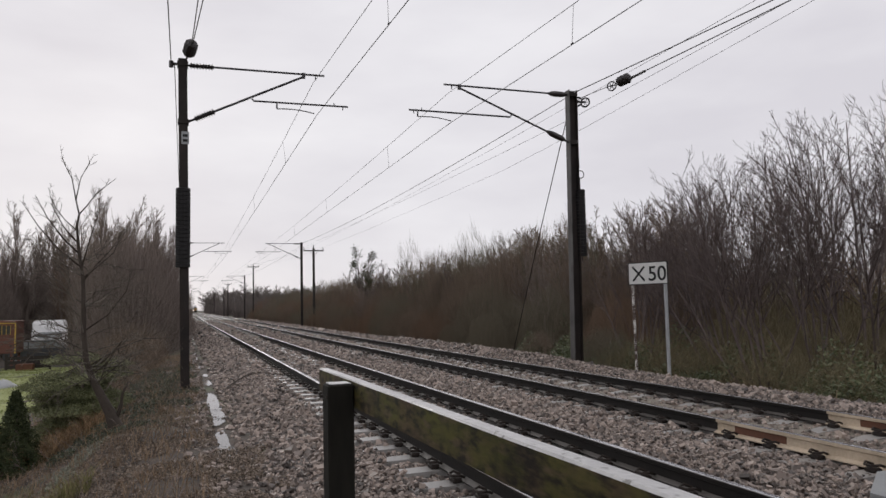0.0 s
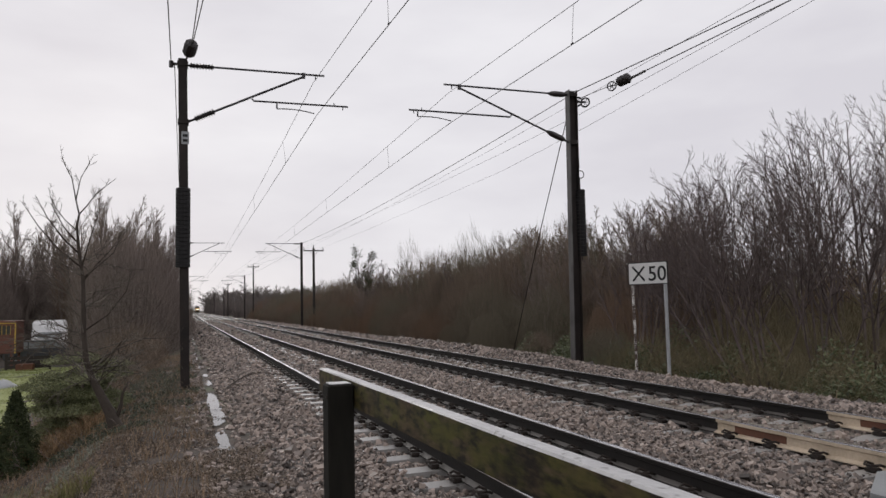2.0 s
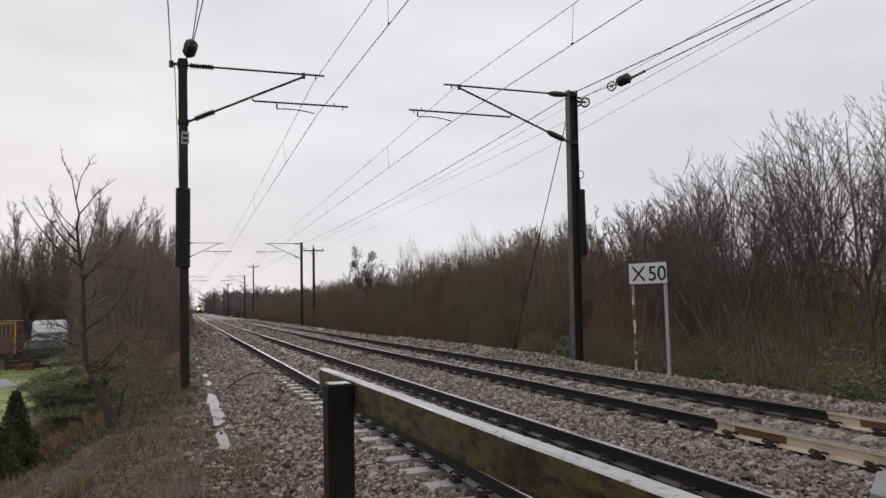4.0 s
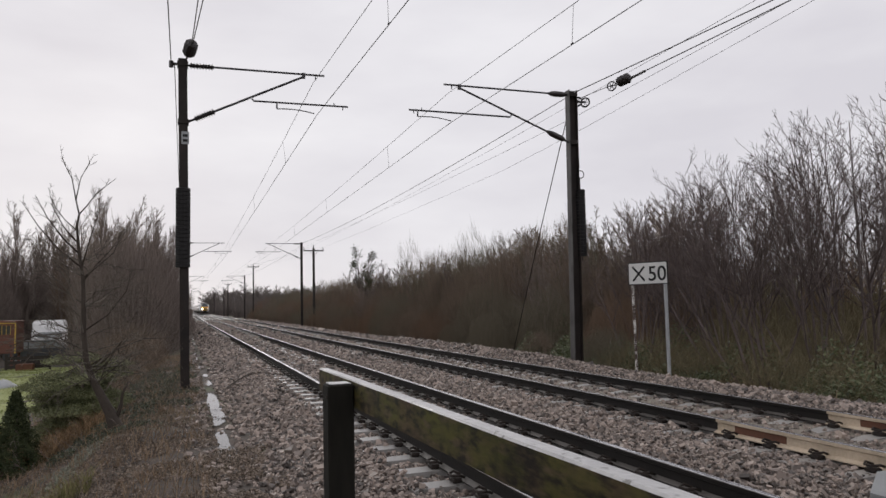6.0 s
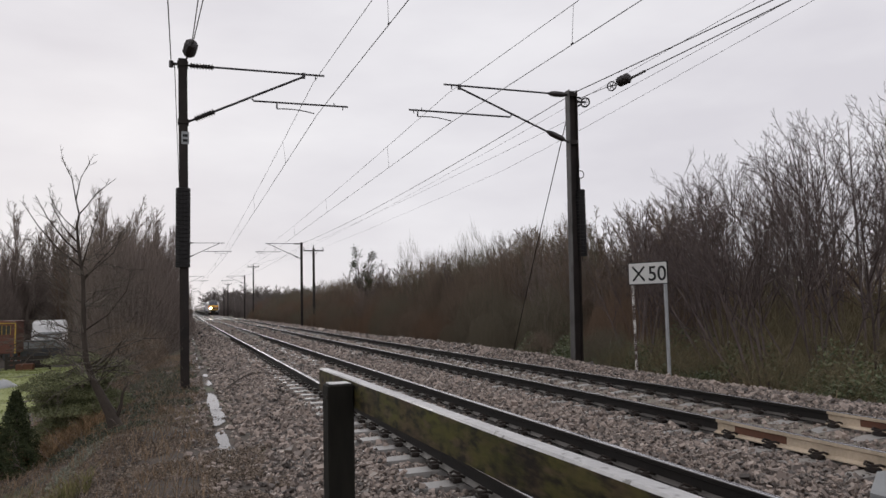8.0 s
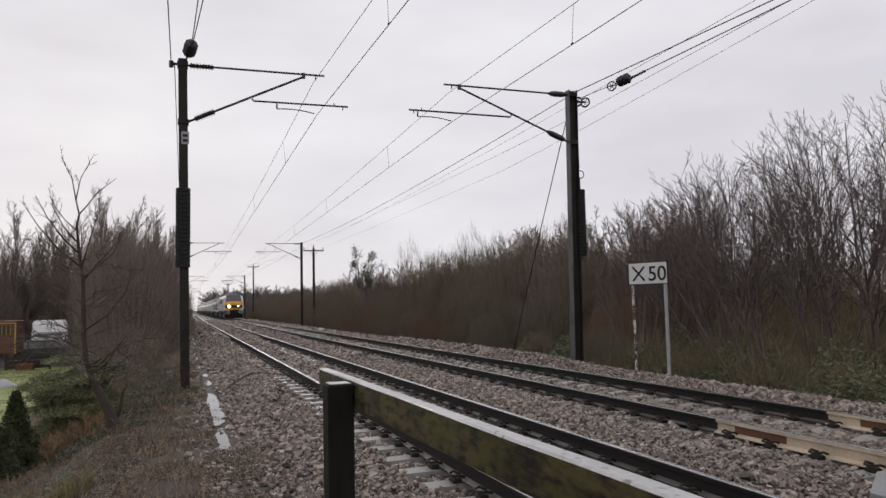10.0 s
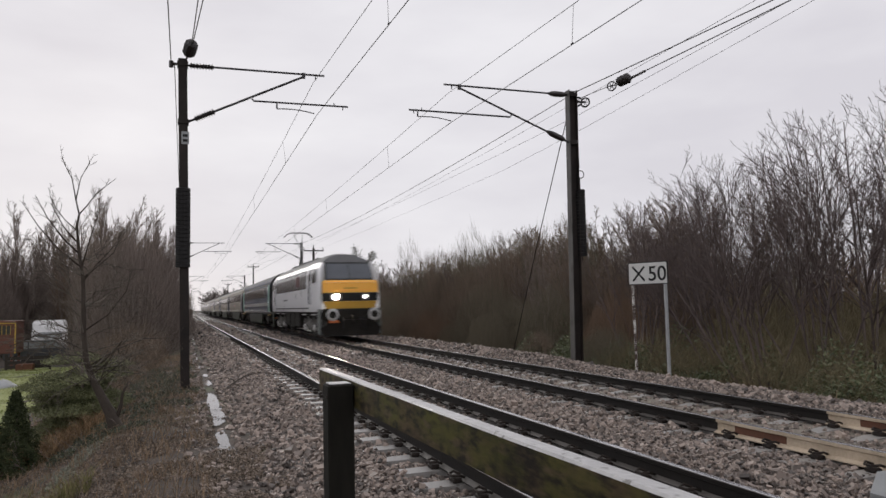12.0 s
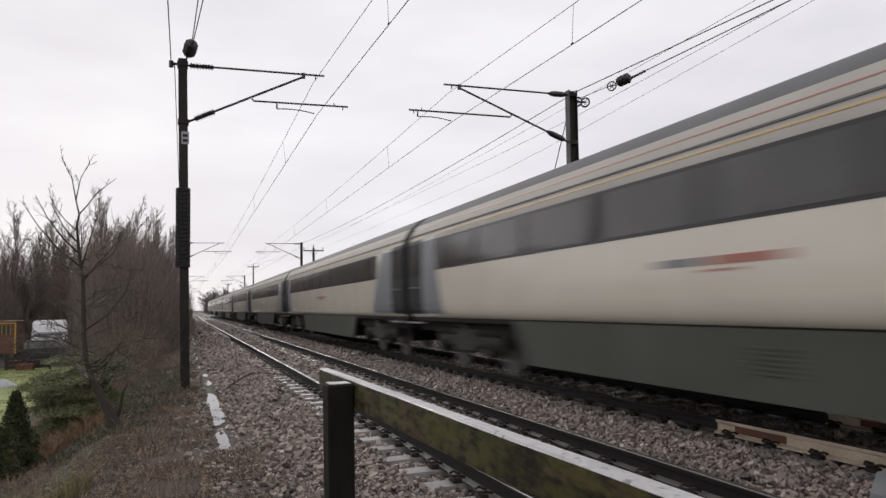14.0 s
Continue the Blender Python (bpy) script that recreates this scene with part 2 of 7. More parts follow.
M_BOGIE = surface("dusty_grey_bogie", (0.04, 0.037, 0.034), (0.17, 0.16, 0.15), 3, 0.6, 0.8, 0.2, 30, spec=0.25)
M_COACHBOGIE = surface("oily_dark_bogie", (0.014, 0.0125, 0.011), (0.075, 0.068, 0.06), 3, 0.6, 0.8, 0.2, 30, spec=0.2)
M_VALANCE = surface("pale_grey_green_valance", (0.12, 0.135, 0.13), (0.21, 0.225, 0.215), 1.5, 0.5, 0.7, 0.05, 30)
M_AXBOX = surface("pale_dusty_axle_box", (0.35, 0.345, 0.34), (0.65, 0.64, 0.62), 4, 0.5, 0.7, 0.1, 30)
M_LOCOROOF = surface("dark_grey_cab_roof", (0.07, 0.07, 0.073), (0.125, 0.125, 0.128), 1.2, 0.55, 0.75, 0.1, 30, spec=0.3)
M_EMBLEM = surface("dull_red_emblem", (0.06, 0.017, 0.017), (0.11, 0.026, 0.025), 2, 0.6, 0.7, 0.0, 30)
# pane colour lightened in place of the sky it reflects
M_SCREEN = surface("sky_tinted_windscreen", (0.07, 0.078, 0.092), (0.11, 0.12, 0.14), 1, 0.05, 0.12, 0.0, 30)
M_YELLOW = surface("warning_yellow", (0.98, 0.47, 0.07), (1.0, 0.53, 0.10), 2, 0.3, 0.45, 0.02, 30)
M_YELDARK = surface("dark_warning_yellow", (0.34, 0.19, 0.02), (0.5, 0.29, 0.03), 3, 0.5, 0.7, 0.05, 30)
M_LINER = surface("red_lining", (0.33, 0.13, 0.095), (0.41, 0.17, 0.13), 4, 0.4, 0.5, 0.0, 40)
M_LINEY = surface("yellow_lining", (0.5, 0.33, 0.09), (0.6, 0.4, 0.13), 4, 0.4, 0.5, 0.0, 40)
M_UNDER = surface("brake_dust_underframe", (0.006, 0.0055, 0.005), (0.03, 0.027, 0.024), 2.2, 0.75, 0.92, 0.3, 30, spec=0.15)
M_SKIRT = surface("grey_green_skirt", (0.046, 0.050, 0.040), (0.088, 0.091, 0.074), 1.2, 0.5, 0.7, 0.08, 30, spec=0.25)
M_BUFFER = surface("greasy_buffer_steel", (0.25, 0.25, 0.25), (0.5, 0.5, 0.49), 6, 0.35, 0.55, 0.1, 40, metal=0.2)
M_WHEEL = surface("worn_wheel_steel", (0.08, 0.075, 0.07), (0.24, 0.23, 0.22), 4, 0.4, 0.6, 0.1, 40, metal=0.4)
M_TURQ = surface("pale_mint_door", (0.25, 0.40, 0.34), (0.34, 0.50, 0.43), 2, 0.4, 0.55, 0.02, 30, spec=0.25)
M_ORANGE = surface("orange_bracket", (0.5, 0.12, 0.03), (0.62, 0.18, 0.05), 4, 0.5, 0.6, 0.05, 40)
M_LAMP = glow("headlamp_lit", (1.0, 0.88, 0.7), 1000.0)
M_LAMP2 = glow("marker_lamp_lit", (1.0, 0.96, 0.92), 9.0)
M_SHED = surface("brown_stained_boards", (0.10, 0.04, 0.03), (0.19, 0.08, 0.058), 2, 0.7, 0.85, 0.3, 30)
M_SHEDTRIM = surface("ochre_trim", (0.42, 0.27, 0.04), (0.52, 0.34, 0.07), 3, 0.6, 0.7, 0.1, 30)
M_CARPAINT = surface("dark_slate_car_paint", (0.03, 0.034, 0.04), (0.05, 0.055, 0.06), 2, 0.25, 0.35, 0.0, 40, coat=0.5)
# reflected sky is put into the pale base colour of this glass
M_CARGLASS = surface("sky_pale_window_glass", (0.2, 0.22, 0.22), (0.3, 0.31, 0.31), 2, 0.08, 0.12, 0.0, 40)
M_RUBBER = surface("tyre_rubber", (0.012, 0.012, 0.012), (0.03, 0.03, 0.03), 5, 0.8, 0.9, 0.1, 60, spec=0.2)
M_VAN = surface("white_caravan_panel", (0.66, 0.66, 0.66), (0.78, 0.78, 0.77), 1.5, 0.35, 0.5, 0.03, 30)


# ---- geometry helpers ----
class Geo:
    """A growing list of vertices and faces, with a material slot per face."""

    def __init__(self):
        self.v, self.f, self.s = [], [], []

    def add(self, verts, faces, slot=0):
        k = len(self.v)
        self.v.extend(verts)
        for q in faces:
            self.f.append(tuple(k + i for i in q))
            self.s.append(slot)

    def box(self, x0, x1, y0, y1, z0, z1, slot=0, m=None, bevel=0.0):
        c = bevel
        if c:
            ring = [(x0 + c, y0), (x1 - c, y0), (x1, y0 + c), (x1, y1 - c), (x1 - c, y1), (x0 + c, y1), (x0, y1 - c), (x0, y0 + c)]
            ins = [(x0 + 2 * c, y0 + c), (x1 - 2 * c, y0 + c), (x1 - c, y0 + 2 * c), (x1 - c, y1 - 2 * c), (x1 - 2 * c, y1 - c), (x0 + 2 * c, y1 - c), (x0 + c, y1 - 2 * c), (x0 + c, y0 + 2 * c)]
            vs = [(*p, z0) for p in ins] + [(*p, z0 + c) for p in ring] + [(*p, z1 - c) for p in ring] + [(*p, z1) for p in ins]
            fs = [tuple(range(7, -1, -1)), tuple(range(24, 32))]
            for r in range(3):
                fs += [(r * 8 + i, r * 8 + (i + 1) % 8, r * 8 + 8 + (i + 1) % 8, r * 8 + 8 + i) for i in range(8)]
        else:
            vs = [(x, y, z) for z in (z0, z1) for x, y in ((x0, y0), (x1, y0), (x1, y1), (x0, y1))]
            fs = [(3, 2, 1, 0), (4, 5, 6, 7), (0, 1, 5, 4), (1, 2, 6, 5), (2, 3, 7, 6), (3, 0, 4, 7)]
        if m is not None:
            vs = [tuple(m @ Vector(p)) for p in vs]
        self.add(vs, fs, slot)

    def tube(self, path, radii, n=6, slot=0, caps=True):
        """A round bar along a path of points, with a radius for each (or one for all)."""
        pts = [Vector(p) for p in path]
        if not hasattr(radii, "__len__"):
            radii = [radii] * len(pts)
        vs, fs = [], []
        side = None
        for i, p in enumerate(pts):
            d = (pts[min(i + 1, len(pts) - 1)] - pts[max(i - 1, 0)]).normalized()
            if side is None:
                side = d.orthogonal().normalized()
            side = (side - d * side.dot(d))
            side = side.normalized() if side.length > 1e-6 else d.orthogonal().normalized()
            up = d.cross(side)
            for k in range(n):
                a = 2 * math.pi * k / n
                vs.append(tuple(p + (side * math.cos(a) + up * math.sin(a)) * radii[i]))
        for i in range(len(pts) - 1):
            for k in range(n):
                a, b = i * n + k, i * n + (k + 1) % n
                fs.append((a, b, b + n, a + n))
        if caps:
            fs.append(tuple(range(n - 1, -1, -1)))
            fs.append(tuple(range((len(pts) - 1) * n, len(pts) * n)))
        self.add(vs, fs, slot)

    def prism(self, profile, y0, y1, slots=None, axis="y"):
        """A profile of (a, b) points drawn out between y0 and y1 along an axis."""
        n = len(profile)
        place = {"y": lambda a, b, t: (a, t, b), "x": lambda a, b, t: (t, a, b), "z": lambda a, b, t: (a, b, t)}[axis]
        vs = [place(a, b, y0) for a, b in profile] + [place(a, b, y1) for a, b in profile]
        self.add(vs, [tuple(range(n)), tuple(range(2 * n - 1, n - 1, -1))], 0)
        for i in range(n):
            j = (i + 1) % n
            self.add([vs[i], vs[j], vs[n + j], vs[n + i]], [(3, 2, 1, 0)], slots[i] if slots else 0)

    def loft(self, rings, closed=True, caps=True, slot=0):
        n = len(rings[0])
        vs = [p for r in rings for p in r]
        fs = []
        for i in range(len(rings) - 1):
            for k in range(n if closed else n - 1):
                a, b = i * n + k, i * n + (k + 1) % n
                fs.append((a, b, b + n, a + n))
        if caps:
            fs += [tuple(range(n - 1, -1, -1)), tuple(range((len(rings) - 1) * n, len(rings) * n))]
        self.add(vs, fs, slot)

    def mesh(self, name, mats, smooth=False):
        me = bpy.data.meshes.new(name)
        me.from_pydata(self.v, [], self.f)
        for m in mats if isinstance(mats, (list, tuple)) else [mats]:
            me.materials.append(m)
        if max(self.s, default=0):
            me.polygons.foreach_set("material_index", self.s)
        if smooth:
            me.polygons.foreach_set("use_smooth", [True] * len(me.polygons))
        me.update()
        bm = bmesh.new()
        bm.from_mesh(me)
        bmesh.ops.recalc_face_normals(bm, faces=bm.faces)
        bm.to_mesh(me)
        bm.free()
        return me


def part(name, geo, material, parent, label="", smooth=False):
    """One mesh object under a thing or under a part."""
    ob = new(name, geo.mesh(name, material, smooth) if isinstance(geo, Geo) else geo)
    ob.parent = parent
    if label:
        tagged(ob, label)
    return ob


def thing(name, label, category, m=None, group="", kind=""):
    ob = tagged(new(name), label, category, group, kind)
    ob.empty_display_size = 0.2
    if m is not None:
        ob.matrix_basis = m
    return ob


def single(name, geo, material, label, category, group="", kind="", smooth=False, m=None):
    ob = tagged(new(name, geo.mesh(name, material, smooth) if isinstance(geo, Geo) else geo), label, category, group, kind)
    if m is not None:
        ob.matrix_basis = m
    return ob


def raw_mesh(name, verts, tris, material, smooth=False):
    """A mesh from numpy arrays of vertices and triangles."""
    me = bpy.data.meshes.new(name)
    me.vertices.add(len(verts))
    me.vertices.foreach_set("co", np.asarray(verts, np.float32).ravel())
    me.loops.add(tris.size)
    me.loops.foreach_set("vertex_index", np.asarray(tris, np.int32).ravel())
    me.polygons.add(len(tris))
    me.polygons.foreach_set("loop_start", np.arange(len(tris), dtype=np.int32) * tris.shape[1])
    me.polygons.foreach_set("use_smooth", np.full(len(tris), smooth))
    me.materials.append(material)
    me.update(calc_edges=True)
    me.validate()
    return me


# ---- ground ----
def smoothstep(a, b, x):
    t = min(1.0, max(0.0, (x - a) / (b - a)))
    return t * t * (3 - 2 * t)


GARDEN, FIELD = -1.12, -0.85


def ground_z(x, y):
    """Height of the earth: garden, bank, cess, formation, and the low ground beyond the far track."""
    top_edge = -0.25 - 0.25 * smoothstep(8, 16, y) + 0.5 * smoothstep(25, 60, y)
    z = GARDEN + (-0.36 - GARDEN) * smoothstep(top_edge - 2.3, top_edge, x)
    z -= 0.5 * smoothstep(30, 48, y) * (1 - smoothstep(-5.5, -3.5, x))
    z += 0.10 * smoothstep(0.8, 1.9, x)
    z += (FIELD + 0.26) * smoothstep(9.2, 10.6, x)
    if x < 0.3 or x > 9.6:
        amp = min(1.0, max(0.0, (0.3 - x) / 1.0 if x < 1 else (x - 9.6) / 1.0))
        z += amp * 0.10 * noise.noise((x * 0.7, y * 0.7, 0)) + amp * 0.03 * noise.noise((x * 3.1, y * 3.1, 4))
    return z


def build_ground():
    xs = [-3000, -900, -300, -120, -60, -35, -24] + list(np.arange(-18, -6, 1.0)) + list(np.arange(-6, 0.6, 0.15)) + [0.7, 0.9, 1.2, 1.5, 1.9, 3, 5, 7, 8.6, 9.2] + list(np.arange(9.4, 12, 0.25)) + list(np.arange(12.5, 30, 1.5)) + [35, 50, 90, 200, 600, 3000]
    ys = [-3000, -600, -150, -50, -20, -8, -3] + list(np.arange(0, 32, 0.3)) + list(np.arange(32, 80, 1.5)) + list(np.arange(82, 200, 8.0)) + [240, 320, 420, 520, 800, 1500, 4000]
    vs = [(x, y, ground_z(x, y)) for y in ys for x in xs]
    w = len(xs)
    g = Geo()
    g.add(vs, [(j * w + i, j * w + i + 1, (j + 1) * w + i + 1, (j + 1) * w + i) for j in range(len(ys) - 1) for i in range(w - 1)])
    single("ground", g, M_EARTH, "damp brown earth with leaf litter beside the railway", "ground", kind="structure", smooth=True)
    # lawn of the garden, a thin sheet of turf over the low earth
    g = Geo()
    lx, ly = list(np.arange(-14, -3.3, 0.7)), list(np.arange(13.5, 46, 1.2))
    w = len(lx)
    g.add([(x + 0.5 * noise.noise((x, y, 2)), y, ground_z(x, y) + 0.03) for y in ly for x in lx], [(j * w + i, j * w + i + 1, (j + 1) * w + i + 1, (j + 1) * w + i) for j in range(len(ly) - 1) for i in range(w - 1)])
    single("lawn", g, M_LAWN, "short wet green garden lawn", "lawn", kind="structure", smooth=True)


BED = -0.215


def bed_z(x):
    """Top of the ballast across the line."""
    z = BED - 0.142 * (1 - smoothstep(0.75, 1.75, x))
    z += 0.05 * smoothstep(8.0, 8.6, x) - 0.55 * smoothstep(9.0, 10.2, x)
    z += 0.045 * math.exp(-((x - 4.8) / 0.5) ** 2)
    return z


def heap(x, y):
    """Extra ballast tipped on the far shoulder."""
    return 0.16 * math.exp(-((x - 8.75) / 0.5) ** 2) * smoothstep(13.5, 18, y) * (1 - smoothstep(26, 40, y))


def build_ballast():
    xs = list(np.arange(0.8, 10.2, 0.1))
    ys = list(np.arange(-8, 40, 0.4)) + list(np.arange(40, 120, 4.0)) + [150, 200, 300, 420, 560]
    w = len(xs)
    g = Geo()
    g.add([(x, y, bed_z(x) + heap(x, y) - 0.012 + 0.02 * noise.noise((x * 2, y * 2, 1))) for y in ys for x in xs], [(j * w + i, j * w + i + 1, (j + 1) * w + i + 1, (j + 1) * w + i) for j in range(len(ys) - 1) for i in range(w - 1)])
    single("ballast_bed", g, M_BED, "grey-brown crushed stone ballast bed under both tracks", "ballast", kind="structure")


def build_fines():
    """Pale fine dirt that has filled the far track between its rails."""
    xs = [XF + 0.67 * (i / 10 - 1) for i in range(21)]
    ys = list(np.arange(4.2, 40, 0.12))
    g = Geo()
    w = len(xs)
    g.add([(x, y, -0.196 + 0.02 * noise.noise((x * 3, y * 1.5, 4)) + 0.010 * noise.noise((x * 11, y * 11, 5))) for y in ys for x in xs], [(j * w + i, j * w + i + 1, (j + 1) * w + i + 1, (j + 1) * w + i) for j in range(len(ys) - 1) for i in range(w - 1)])
    single("track_fines", g, M_FINES, "pale grey-tan dirt packed between the far rails", "track dirt", kind="structure", smooth=True)


def build_stones():
    """Crushed stones: jittered blocks, strewn over the bed, denser and smaller close by."""
    rng = np.random.default_rng(5)
    cube = np.array([(x, y, z) for z in (-1, 1) for x, y in ((-1, -1), (1, -1), (1, 1), (-1, 1))], float)
    tri = np.array([(0, 2, 1), (0, 3, 2), (4, 5, 6), (4, 6, 7), (0, 1, 5), (0, 5, 4), (1, 2, 6), (1, 6, 5), (2, 3, 7), (2, 7, 6), (3, 0, 4), (3, 4, 7)])
    allv, allt, k = [], [], 0
    for y0, y1, dens, size in ((2.5, 8, 800, 0.0158), (8, 20, 400, 0.0198), (20, 46, 84, 0.034), (46, 110, 18, 0.06)):
        cnt = int((y1 - y0) * 9.1 * dens)
        x = rng.uniform(-0.5, 9.85, cnt)
        y = rng.uniform(y0, y1, cnt)
        thin = (x < 1.4) & (rng.random(cnt) > np.where((np.abs(x - 0.5) < 0.12) & (y > 8.6), 0.04, np.where(x < 0.4, 0.3 * np.clip((x + 0.5) / 0.8, 0, 1) ** 2, np.clip((x - 0.3) / 0.8, 0.35, 1))))
        free = ~thin & ((x > 0.15) | (y > 9))
        for c in (XN, XF):
            for s in (-GAUGE, GAUGE):
                free &= np.abs(x - c - s) > 0.095
        x, y = x[free], y[free]
        cnt = len(x)
        zs = np.array([bed_z(a) for a in np.linspace(0, 11, 1101)])
        z = zs[np.clip((x * 100).astype(int), 0, 1100)]
        far = (x > 7.4) & (y > 13) & (y < 41)
        z[far] += np.array([heap(a, b) for a, b in zip(x[far], y[far])])
        low = x < 0.3
        z[low] = [ground_z(a, b) for a, b in zip(x[low], y[low])]
        # the near sleepers' tops are swept clear, the far ones are half buried
        over = np.abs(((y - 0.41) / 0.6) % 1.0 - 0.5) < 0.235
        bare = over & (np.abs(x - XN) < 1.2) & (rng.random(cnt) < np.where(x < XN - 1.16, 0.3, np.where(x < XN - 0.8, np.where(y < 17, 0.98, 0.5), np.where(y < 7, 0.9, 0.6))))
        bare |= over & (np.abs(x - XF) < 1.1) & (rng.random(cnt) < 0.6)
        z = np.where(over & (np.abs(x - XN) < 1.25), np.where(np.abs(x - XN) < 0.42, -0.2, -0.176), z)
        x, y, z = x[~bare], y[~bare], z[~bare]
        cnt = len(x)
        z = np.where((np.abs(x - XF) < 1.2) & (rng.random(cnt) < 0.6), z + 0.02, z)
        z = np.where((np.abs(x - XF) < 0.66) & (rng.random(cnt) < 0.6), z - 0.04, z)
        s = size * 0.94 * rng.lognormal(0, 0.32, cnt)
        v = cube[None] * rng.uniform(0.55, 1.15, (cnt, 8, 3)) * np.stack([s * rng.uniform(0.8, 1.5, cnt), s * rng.uniform(0.8, 1.5, cnt), s * rng.uniform(0.55, 1.0, cnt)], 1)[:, None]
        q = rng.normal(size=(cnt, 4)) * np.array([1, 0.5, 0.5, 1])
        q /= np.linalg.norm(q, axis=1)[:, None]
        a, b, c, d = q.T
        rot = np.stack([1 - 2 * (c * c + d * d), 2 * (b * c - a * d), 2 * (b * d + a * c), 2 * (b * c + a * d), 1 - 2 * (b * b + d * d), 2 * (c * d - a * b), 2 * (b * d - a * c), 2 * (c * d + a * b), 1 - 2 * (b * b + c * c)], 1).reshape(-1, 3, 3)
        v = np.einsum("nij,nkj->nki", rot, v)
        v += np.stack([x, y, z + rng.uniform(-0.012, 0.022, cnt)], 1)[:, None]
        allv.append(v.reshape(-1, 3))
        allt.append((tri[None] + (np.arange(cnt) * 8)[:, None, None] + k).reshape(-1, 3))
        k += cnt * 8
    me = raw_mesh("ballast_stones", np.concatenate(allv), np.concatenate(allt), M_STONE)
    single("ballast_stones", me, None, "loose angular pinkish-grey ballast stones around the sleepers", "ballast", kind="stuff")


# ---- track ----
RAIL = [(-0.07, -0.159), (0.07, -0.159), (0.07, -0.148), (0.012, -0.128), (0.009, -0.05), (0.034, -0.038), (0.036, -0.006), (0.028, -0.0015), (0.021, 0.0), (-0.021, 0.0), (-0.028, -0.0015), (-0.036, -0.006), (-0.034, -0.038), (-0.009, -0.05), (-0.012, -0.128), (-0.07, -0.148)]
PITCH_SLEEPER = 0.6


def rail_geo(y0, y1):
    g = Geo()
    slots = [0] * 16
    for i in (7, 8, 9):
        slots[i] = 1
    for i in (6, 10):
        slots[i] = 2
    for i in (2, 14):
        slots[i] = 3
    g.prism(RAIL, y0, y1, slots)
    return g


def sleeper_mesh():
    g = Geo()
    for sgn in (-1, 1):
        rings = []
        for x, w, h in ((1.25, 0.11, -0.20), (1.22, 0.13, -0.178), (0.55, 0.13, -0.172), (0.30, 0.11, -0.20), (0.0, 0.11, -0.20)):
            rings.append([(sgn * x, -w, -0.34), (sgn * x, w, -0.34), (sgn * x, w - 0.02, h), (sgn * x, -w + 0.02, h)])
        g.loft(rings)
    return g.mesh("sleeper", M_CONC)


def clip_mesh():
    """A sprung rail clip on its shoulder, beside the rail foot."""
    g = Geo()
    g.box(0.055, 0.125, -0.05, 0.05, -0.176, -0.138, bevel=0.010)
    g.tube([(0.04, -0.05, -0.132), (0.09, -0.065, -0.112), (0.13, -0.025, -0.122), (0.13, 0.035, -0.12), (0.085, 0.06, -0.11), (0.04, 0.035, -0.13)], 0.010, 5)
    g.v = [(0.05 + (x - 0.05) * 1.25, y * 1.25, -0.176 + (z + 0.176) * 1.2) for x, y, z in g.v]
    return g.mesh("rail_clip", M_CLIP)


def build_track(name, xc, label, painted):
    t = thing(name, label, "railway track", pose(xc, 0, 0), group="tracks", kind="structure")
    for s in (-GAUGE, GAUGE):
        cut = (6.99 if s < 0 else 6.86) if painted else -8
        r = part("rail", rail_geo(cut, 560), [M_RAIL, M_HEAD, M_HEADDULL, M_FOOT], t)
        r.location.x = s
        if painted:
            r = part("rail", rail_geo(-8, cut), [M_PAINT_RAIL, M_HEAD, M_HEADDULL, M_PAINT_RAIL], t, "cream-painted rail with rusty patches")
            r.location.x = s
            for a, b in ((5.97, 6.71), (3.6, 4.1)) if s < 0 else ((5.7, 6.42), (4.2, 5.0)):
                g = Geo()
                g.box(-0.0135, -0.0095, a, b, -0.124, -0.044)
                p = part("rust_patch", g, M_RUST, t, "bare rusty patch on the rail web")
                p.location.x = s
    sl, cl = sleeper_mesh(), clip_mesh()
    ys = [0.11 + PITCH_SLEEPER * i for i in range(-8, 180)]
    for y in ys:
        p = part("sleeper", sl, M_CONC, t)
        p.location.y = y
    for y in ys[8:74]:
        for s in (-GAUGE, GAUGE):
            for sgn in (-1, 1):
                p = part("rail_clip", cl, M_CLIP, t)
                p.matrix_basis = Matrix.Translation((s, y, 0)) @ Matrix.Diagonal((sgn, 1, 1, 1))
    g = Geo()
    for i in range(700):
        y = ys[-1] + PITCH_SLEEPER * (i + 1)
        g.box(-1.22, 1.22, y - 0.12, y + 0.12, -0.3, -0.178)
    tagged(part("far_sleepers", g, M_CONC, t, "row of concrete sleepers further off"), kind="stuff")
    return t


